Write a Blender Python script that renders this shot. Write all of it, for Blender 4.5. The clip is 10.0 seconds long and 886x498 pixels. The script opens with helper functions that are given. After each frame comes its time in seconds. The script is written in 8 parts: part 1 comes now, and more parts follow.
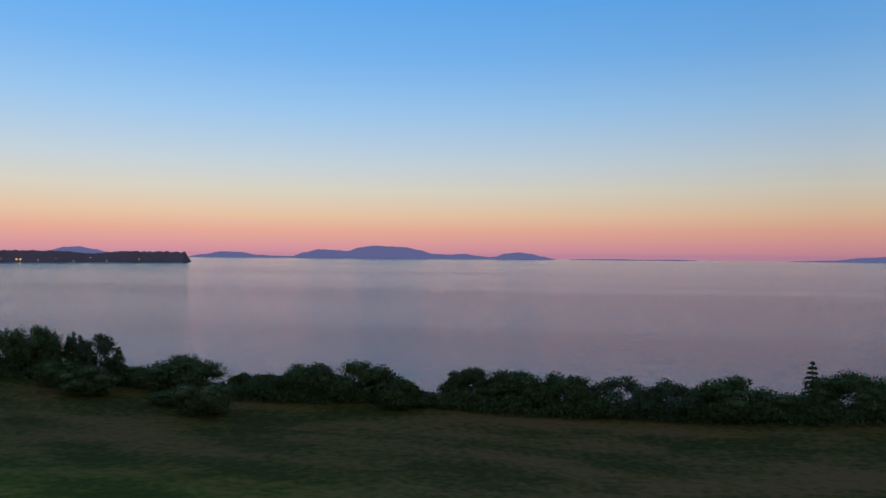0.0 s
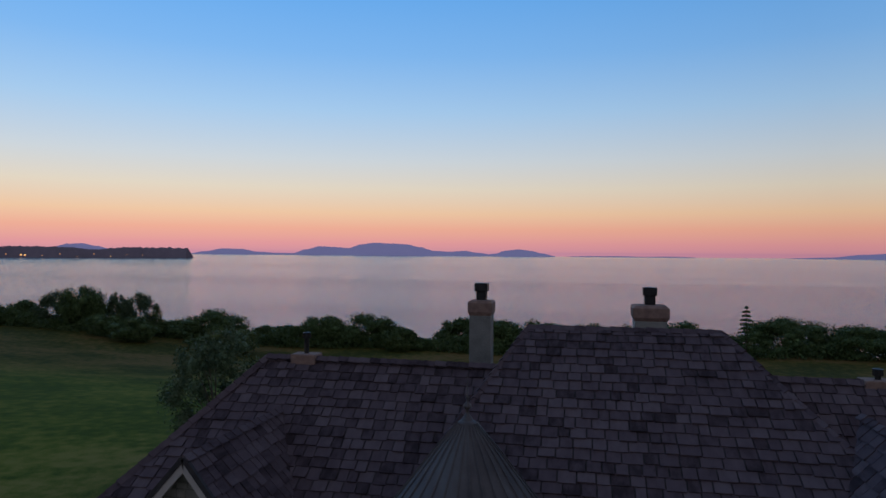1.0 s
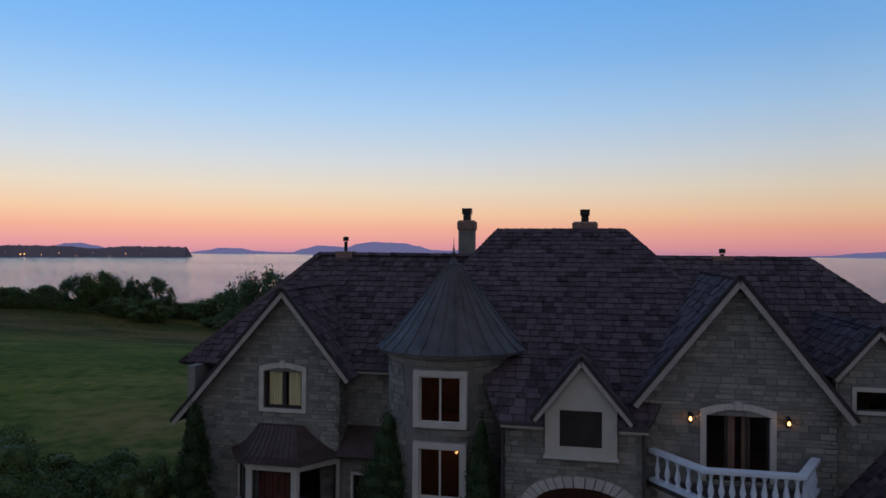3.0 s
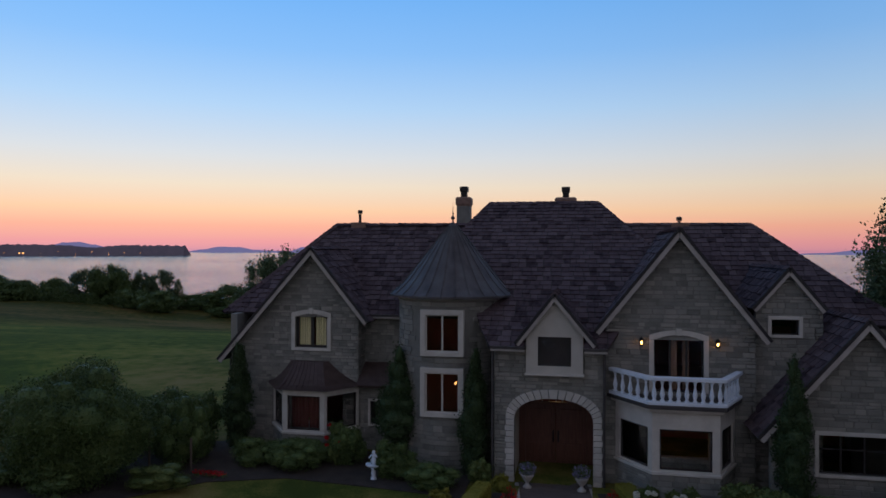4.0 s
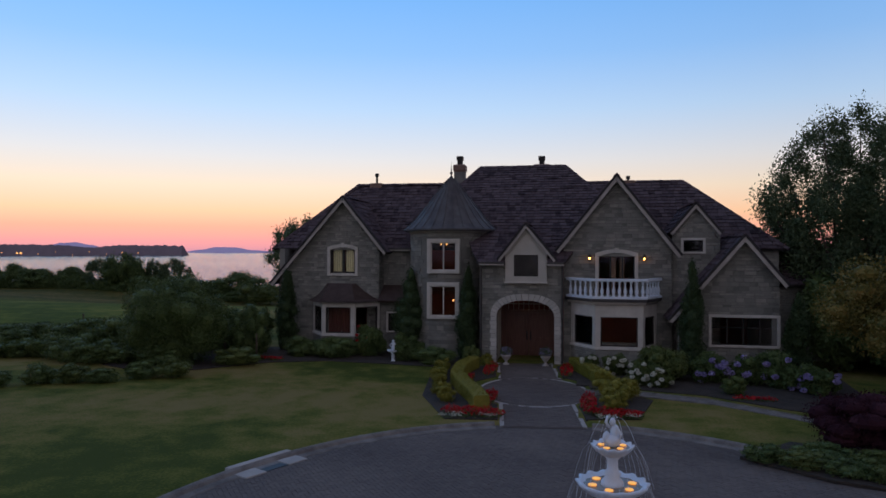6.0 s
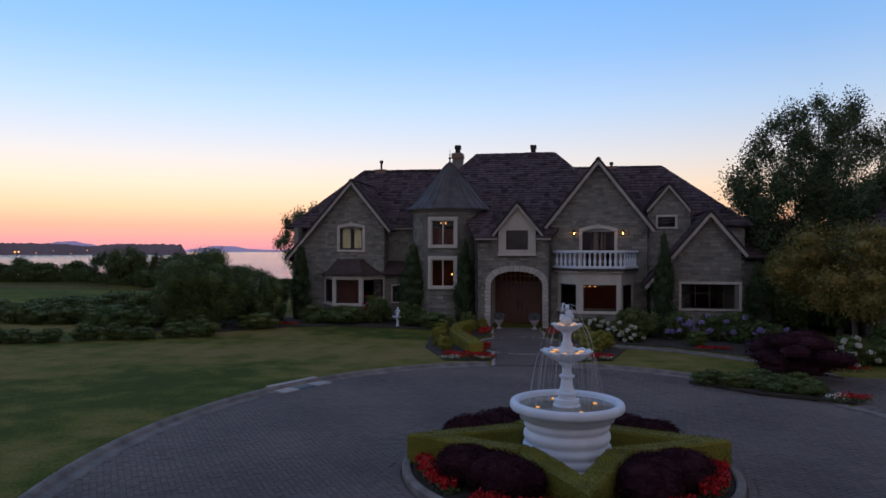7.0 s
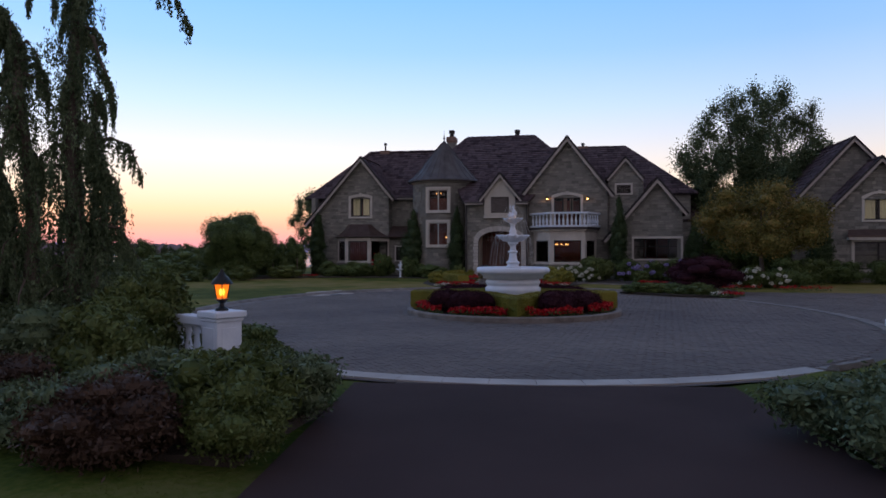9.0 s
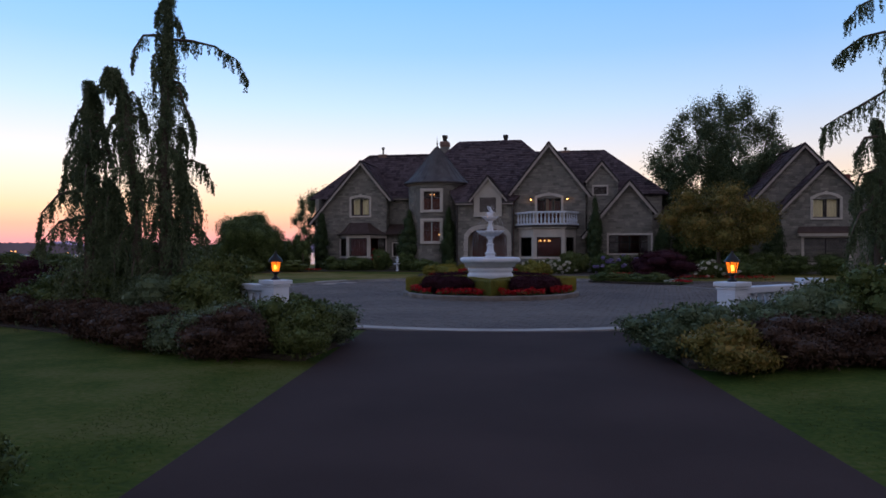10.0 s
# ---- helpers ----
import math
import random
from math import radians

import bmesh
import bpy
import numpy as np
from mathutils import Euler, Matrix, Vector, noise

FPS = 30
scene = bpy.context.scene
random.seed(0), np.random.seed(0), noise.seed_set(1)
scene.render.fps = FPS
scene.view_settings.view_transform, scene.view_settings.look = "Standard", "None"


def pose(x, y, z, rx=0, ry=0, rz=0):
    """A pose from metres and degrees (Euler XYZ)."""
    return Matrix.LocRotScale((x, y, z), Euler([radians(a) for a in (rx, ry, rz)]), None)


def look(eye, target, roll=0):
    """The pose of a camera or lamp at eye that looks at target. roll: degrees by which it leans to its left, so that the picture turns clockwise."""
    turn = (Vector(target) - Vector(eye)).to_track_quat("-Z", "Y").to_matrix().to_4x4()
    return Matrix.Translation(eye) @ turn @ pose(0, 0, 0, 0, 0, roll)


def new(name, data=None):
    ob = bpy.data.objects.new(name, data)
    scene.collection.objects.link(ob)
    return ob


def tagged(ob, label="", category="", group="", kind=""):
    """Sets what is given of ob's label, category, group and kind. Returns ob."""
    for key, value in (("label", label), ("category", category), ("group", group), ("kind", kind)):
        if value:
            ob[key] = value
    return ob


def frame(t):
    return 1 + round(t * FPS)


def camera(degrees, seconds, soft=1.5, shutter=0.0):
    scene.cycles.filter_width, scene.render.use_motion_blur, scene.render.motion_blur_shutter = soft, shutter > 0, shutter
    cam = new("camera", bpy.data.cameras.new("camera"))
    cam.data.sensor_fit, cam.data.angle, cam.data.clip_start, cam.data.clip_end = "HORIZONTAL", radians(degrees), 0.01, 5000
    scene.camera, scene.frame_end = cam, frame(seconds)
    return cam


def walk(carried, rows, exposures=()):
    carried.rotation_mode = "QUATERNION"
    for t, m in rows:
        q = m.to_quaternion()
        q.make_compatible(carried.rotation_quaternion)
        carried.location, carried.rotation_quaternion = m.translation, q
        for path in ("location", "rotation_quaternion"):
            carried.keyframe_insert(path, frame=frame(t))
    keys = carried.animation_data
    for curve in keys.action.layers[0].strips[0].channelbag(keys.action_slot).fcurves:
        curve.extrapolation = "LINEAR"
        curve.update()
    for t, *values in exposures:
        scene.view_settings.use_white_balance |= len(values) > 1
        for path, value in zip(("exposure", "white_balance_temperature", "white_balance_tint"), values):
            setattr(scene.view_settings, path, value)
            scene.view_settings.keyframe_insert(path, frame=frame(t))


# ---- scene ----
cam = camera(65.8, 10.0, 1.6)
PATH = [
    (0, (-2.002, 14.835, 18.877), (-2.408, 16.793, 18.892), 0.4),
    (0.2, (-0.47, 9.37, 17.0), (-0.877, 11.328, 17.013), 0.4),
    (0.5, (1.969, 1.487, 14.399), (1.56, 3.444, 14.408), 0.4),
    (0.8, (3.076, -3.156, 12.8), (2.668, -1.198, 12.809), 0.4),
    (1, (3.281, -4.21, 12.467), (2.873, -2.252, 12.476), 0.4),
    (1.5, (3.855, -6.75, 11.7), (3.45, -4.791, 11.708), 0.4),
    (2, (4.347, -8.75, 10.956), (3.941, -6.792, 10.963), 0.4),
    (2.5, (4.83, -11.052, 10.12), (4.425, -9.094, 10.129), 0.4),
    (4, (6.212, -18.435, 7.939), (5.814, -16.475, 7.942), 0.15),
    (4.5, (6.666, -20.926, 7.145), (6.269, -18.965, 7.149), 0.2),
    (5, (7.064, -23.146, 6.44), (6.669, -21.185, 6.444), 0.1),
    (5.5, (7.457, -25.24, 5.709), (7.064, -23.279, 5.715), 0.1),
    (7, (8.456, -31.056, 3.733), (8.073, -29.094, 3.735), 0.1),
    (7.5, (8.823, -32.785, 3.158), (8.44, -30.822, 3.16), 0.1),
    (8, (9.17, -34.414, 2.556), (8.788, -32.45, 2.56), 0.0),
    (8.5, (9.618, -36.255, 1.945), (9.236, -34.292, 1.949), 0.0),
    (9, (10.169, -38.412, 1.313), (9.788, -36.449, 1.315), 0.0),
    (9.5, (10.731, -40.587, 1.039), (10.355, -38.623, 1.039), 0.0),
    (10, (11.275, -42.672, 1.099), (10.903, -40.707, 1.098), -0.1),
]
EXPOSURES = [(0, -0.50, 5850, 5), (1.0, -0.42, 6200, 9), (2.5, -0.38, 6280, 10), (4.5, -0.16, 6550, 13), (7, 0.05, 6950, 19), (8.5, 0.28, 7150, 22), (10, 0.20, 6900, 21)]
walk(cam, [(t, look(eye, target, roll)) for t, eye, target, roll in PATH], EXPOSURES)

# ---- dusk sky: blue overhead, a warm band over the sunken sun in the west, a violet band in the east ----
SEA = -14.0
G = -0.6          # the paved court's level


def ramp_node(nt, stops, fac):
    r = nt.nodes.new("ShaderNodeValToRGB")
    el = r.color_ramp.elements
    while len(el) < len(stops):
        el.new(0.5)
    for e, (p, c) in zip(el, stops):
        e.position, e.color = p, (*c, 1)
    nt.links.new(fac, r.inputs[0])
    return r.outputs[0]


def build_world():
    w = bpy.data.worlds.new("dusk_sky")
    w.use_nodes = True
    scene.world = w
    nt = w.node_tree
    bg = nt.nodes["Background"]
    tc = nt.nodes.new("ShaderNodeTexCoord")
    sep = nt.nodes.new("ShaderNodeSeparateXYZ")
    nt.links.new(tc.outputs["Generated"], sep.inputs[0])
    rt = nt.nodes.new("ShaderNodeMath")
    rt.operation = "POWER"
    rt.use_clamp = True
    rt.inputs[1].default_value = 0.5
    nt.links.new(sep.outputs[2], rt.inputs[0])          # square root of the height: more room for the low sky

    def band(rows):
        return ramp_node(nt, [(math.sqrt(max(0.0, math.sin(radians(a)))), c) for a, c in rows], rt.outputs[0])
    west = band([(0.0, (0.66, 0.29, 0.38)), (0.7, (0.86, 0.36, 0.36)), (1.9, (0.98, 0.47, 0.33)), (3.2, (0.99, 0.64, 0.40)),
                 (5.2, (0.88, 0.755, 0.59)), (7.5, (0.71, 0.75, 0.77)), (11.5, (0.45, 0.67, 0.92)), (16, (0.26, 0.54, 0.95)),
                 (21, (0.165, 0.46, 0.94)), (34, (0.15, 0.37, 0.78)), (58, (0.20, 0.31, 0.54)), (90, (0.222, 0.246, 0.355))])
    east = band([(0.0, (0.20, 0.22, 0.33)), (4, (0.38, 0.36, 0.43)), (10, (0.48, 0.44, 0.50)), (20, (0.43, 0.42, 0.49)),
                 (40, (0.285, 0.305, 0.405)), (90, (0.218, 0.246, 0.35))])
    dot = nt.nodes.new("ShaderNodeVectorMath")
    dot.operation = "DOT_PRODUCT"
    dot.inputs[1].default_value = (-0.62, 0.78, 0.0)
    nt.links.new(tc.outputs["Generated"], dot.inputs[0])
    mr = nt.nodes.new("ShaderNodeMapRange")
    mr.interpolation_type = "SMOOTHSTEP"
    mr.inputs[1].default_value, mr.inputs[2].default_value = -0.5, 0.35
    nt.links.new(dot.outputs["Value"], mr.inputs[0])
    mix = nt.nodes.new("ShaderNodeMix")
    mix.data_type = "RGBA"
    nt.links.new(mr.outputs[0], mix.inputs[0])
    nt.links.new(east, mix.inputs[6])
    nt.links.new(west, mix.inputs[7])
    # the sky pales towards the sunset
    glow = nt.nodes.new("ShaderNodeMapRange")
    glow.inputs[1].default_value, glow.inputs[2].default_value = 0.55, 1.0
    glow.inputs[3].default_value, glow.inputs[4].default_value = 0.97, 1.2
    nt.links.new(dot.outputs["Value"], glow.inputs[0])
    gain = nt.nodes.new("ShaderNodeVectorMath")
    gain.operation = "SCALE"
    nt.links.new(mix.outputs[2], gain.inputs[0])
    nt.links.new(glow.outputs[0], gain.inputs["Scale"])
    nt.links.new(gain.outputs[0], bg.inputs[0])
    bg.inputs[1].default_value = 1.0


build_world()


# ---- materials ----
def material(name, colors, rough=0.8, metal=0.0, scale=3.0, fine=40.0, bump=0.3, pieces=0.0, detail=0.25, spec=0.5, stretch=(1, 1, 1), emit=None):
    """A surface of two or three tones: broad stains, fine grain, relief, and, with pieces, a tone of its own for every piece."""
    m = bpy.data.materials.new(name)
    m.use_nodes = True
    nt = m.node_tree
    p = nt.nodes["Principled BSDF"]
    p.inputs["Roughness"].default_value, p.inputs["Metallic"].default_value = rough, metal
    p.inputs["Specular IOR Level"].default_value = spec
    tc = nt.nodes.new("ShaderNodeTexCoord")
    mp = nt.nodes.new("ShaderNodeMapping")
    mp.inputs["Scale"].default_value = stretch
    geo = nt.nodes.new("ShaderNodeNewGeometry")
    nt.links.new(geo.outputs["Position"], mp.inputs[0])
    big, small = nt.nodes.new("ShaderNodeTexNoise"), nt.nodes.new("ShaderNodeTexNoise")
    big.inputs["Scale"].default_value, small.inputs["Scale"].default_value = scale, fine
    big.inputs["Detail"].default_value = 5.0
    for n in (big, small):
        nt.links.new(mp.outputs[0], n.inputs["Vector"])

    def maths(op, a, b):
        n = nt.nodes.new("ShaderNodeMath")
        n.operation = op
        for i, v in enumerate((a, b)):
            if isinstance(v, (int, float)):
                n.inputs[i].default_value = v
            else:
                nt.links.new(v, n.inputs[i])
        return n.outputs[0]
    fac = maths("ADD", maths("MULTIPLY", maths("SUBTRACT", big.outputs[0], 0.5), 1.6), 0.5)
    fac = maths("ADD", fac, maths("MULTIPLY", maths("SUBTRACT", small.outputs[0], 0.5), detail * 2))
    if pieces:
        oi = nt.nodes.new("ShaderNodeObjectInfo")
        each = maths("FRACT", maths("ADD", oi.outputs["Random"], geo.outputs["Random Per Island"]), 0)
        fac = maths("ADD", maths("MULTIPLY", fac, 1 - pieces), maths("MULTIPLY", each, pieces))
    n = len(colors)
    col = ramp_node(nt, [(0.15 + 0.7 * i / max(1, n - 1), c) for i, c in enumerate(colors)], fac)
    nt.links.new(col, p.inputs["Base Color"])
    if bump:
        b = nt.nodes.new("ShaderNodeBump")
        b.inputs["Strength"].default_value, b.inputs["Distance"].default_value = bump, 0.02
        nt.links.new(small.outputs[0], b.inputs["Height"])
        nt.links.new(b.outputs[0], p.inputs["Normal"])
    nt.links.new(maths("ADD", maths("MULTIPLY", small.outputs[0], 0.2), rough - 0.1), p.inputs["Roughness"])
    if emit:
        p.inputs["Emission Color"].default_value, p.inputs["Emission Strength"].default_value = (*emit[0], 1), emit[1]
    return m


def foliage(name, colors, gloss=0.55, spec=0.14):
    return material(name, colors, rough=gloss, scale=1.3, fine=9.0, bump=0, pieces=0.45, detail=0.3, spec=spec)


def glass_material():
    m = bpy.data.materials.new("window_glass")
    m.use_nodes = True
    nt = m.node_tree
    nt.nodes.remove(nt.nodes["Principled BSDF"])
    mix, tr, gl = nt.nodes.new("ShaderNodeMixShader"), nt.nodes.new("ShaderNodeBsdfTransparent"), nt.nodes.new("ShaderNodeBsdfGlossy")
    gl.inputs["Roughness"].default_value = 0.03
    fr = nt.nodes.new("ShaderNodeFresnel")
    fr.inputs[0].default_value = 1.3
    nt.links.new(fr.outputs[0], mix.inputs[0])
    nt.links.new(tr.outputs[0], mix.inputs[1])
    nt.links.new(gl.outputs[0], mix.inputs[2])
    nt.links.new(mix.outputs[0], nt.nodes["Material Output"].inputs[0])
    return m


def water_material():
    m = material("sea_water", [(0.014, 0.085, 0.125), (0.022, 0.100, 0.145)], rough=0.12, scale=0.004, fine=0.2, bump=0, spec=0.5)
    nt = m.node_tree
    p = nt.nodes["Principled BSDF"]
    p.inputs["IOR"].default_value = 1.33
    geo = nt.nodes.new("ShaderNodeNewGeometry")
    mp = nt.nodes.new("ShaderNodeMapping")
    mp.inputs["Scale"].default_value = (0.55, 1.0, 1.0)
    mp.inputs["Rotation"].default_value = (0, 0, 0.25)
    nt.links.new(geo.outputs["Position"], mp.inputs[0])
    a, b, c = (nt.nodes.new("ShaderNodeTexNoise") for _ in range(3))
    for n, s in ((a, 0.45), (b, 1.3), (c, 0.004)):
        n.inputs["Scale"].default_value = s
        n.inputs["Detail"].default_value = 3
        nt.links.new(mp.outputs[0], n.inputs["Vector"])
    wide = nt.nodes.new("ShaderNodeMapping")
    wide.inputs["Scale"].default_value = (0.10, 0.8, 1.0)
    nt.links.new(geo.outputs["Position"], wide.inputs[0])
    nt.links.new(wide.outputs[0], c.inputs["Vector"])
    add = nt.nodes.new("ShaderNodeMath")
    add.operation = "ADD"
    nt.links.new(a.outputs[0], add.inputs[0])
    nt.links.new(b.outputs[0], add.inputs[1])
    # calm and ruffled stretches
    cr = nt.nodes.new("ShaderNodeMapRange")
    cr.inputs[1].default_value, cr.inputs[2].default_value = 0.44, 0.58
    cr.inputs[3].default_value, cr.inputs[4].default_value = 0.55, 1.0
    nt.links.new(c.outputs[0], cr.inputs[0])
    bp = nt.nodes.new("ShaderNodeBump")
    bp.inputs["Distance"].default_value = 0.5
    nt.links.new(cr.outputs[0], bp.inputs["Strength"])
    nt.links.new(add.outputs[0], bp.inputs["Height"])
    nt.links.new(bp.outputs[0], p.inputs["Normal"])
    return m


def turf_material():
    """Mown grass: green and dry patches at three sizes; drier on the slope behind the house, lusher in the western field."""
    m = material("mown_grass", [(0.05181, 0.07066, 0.01531), (0.09185, 0.106, 0.02237), (0.146, 0.1319, 0.03533), (0.1943, 0.1531, 0.05888)], 0.95, scale=0.9, fine=13, bump=0.8, detail=0.45, spec=0.05)
    nt = m.node_tree
    p = nt.nodes["Principled BSDF"]
    geo = nt.nodes.new("ShaderNodeNewGeometry")
    sep = nt.nodes.new("ShaderNodeSeparateXYZ")
    nt.links.new(geo.outputs["Position"], sep.inputs[0])
    ramp = p.inputs["Base Color"].links[0].from_node
    fac = ramp.inputs[0].links[0].from_socket
    wide = nt.nodes.new("ShaderNodeTexNoise")
    wide.inputs["Scale"].default_value, wide.inputs["Detail"].default_value = 0.11, 4
    mp = nt.nodes.new("ShaderNodeMapping")
    mp.inputs["Scale"].default_value = (0.5, 1.0, 1.0)
    nt.links.new(geo.outputs["Position"], mp.inputs[0])
    nt.links.new(mp.outputs[0], wide.inputs["Vector"])

    def span(src, a, b, lo, hi):
        n = nt.nodes.new("ShaderNodeMapRange")
        n.interpolation_type = "SMOOTHSTEP"
        for i, v in enumerate((a, b, lo, hi)):
            n.inputs[i + 1].default_value = v
        nt.links.new(src, n.inputs[0])
        return n.outputs[0]

    def maths(op, a, b):
        n = nt.nodes.new("ShaderNodeMath")
        n.operation = op
        nt.links.new(a, n.inputs[0])
        if isinstance(b, float):
            n.inputs[1].default_value = b
        else:
            nt.links.new(b, n.inputs[1])
        return n.outputs[0]
    dry = maths("ADD", fac, span(wide.outputs[0], 0.3, 0.7, -0.32, 0.32))
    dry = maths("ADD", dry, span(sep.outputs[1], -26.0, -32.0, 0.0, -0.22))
    lush = maths("MULTIPLY", span(sep.outputs[0], -16.0, -34.0, 0.0, 1.0), span(sep.outputs[1], 2.0, 16.0, 0.0, 1.0))
    lush = maths("MULTIPLY", lush, span(sep.outputs[1], 66.0, 100.0, 1.0, 0.2))
    dry = maths("ADD", dry, maths("MULTIPLY", lush, -0.12))
    nt.links.new(dry, ramp.inputs[0])
    gain = nt.nodes.new("ShaderNodeMix")
    gain.data_type, gain.blend_type = "RGBA", "MULTIPLY"
    gain.inputs[7].default_value = (0.82, 1.02, 0.55, 1)
    nt.links.new(lush, gain.inputs[0])
    nt.links.new(ramp.outputs[0], gain.inputs[6])
    worn = nt.nodes.new("ShaderNodeMix")
    worn.data_type, worn.blend_type = "RGBA", "MULTIPLY"
    worn.inputs[7].default_value = (0.80, 0.62, 0.62, 1)
    nt.links.new(maths("MULTIPLY", span(sep.outputs[1], 62.0, 92.0, 0.0, 1.0), 0.95), worn.inputs[0])
    nt.links.new(gain.outputs[2], worn.inputs[6])
    # turf by the gate: greener, and darkened in its colour for the trees' shade
    gate_shade = nt.nodes.new("ShaderNodeMix")
    gate_shade.data_type, gate_shade.blend_type = "RGBA", "MULTIPLY"
    gate_shade.inputs[7].default_value = (0.50, 0.68, 0.58, 1)
    nt.links.new(span(sep.outputs[1], -27.0, -32.0, 0.0, 1.0), gate_shade.inputs[0])
    nt.links.new(worn.outputs[2], gate_shade.inputs[6])
    nt.links.new(gate_shade.outputs[2], p.inputs["Base Color"])
    return m


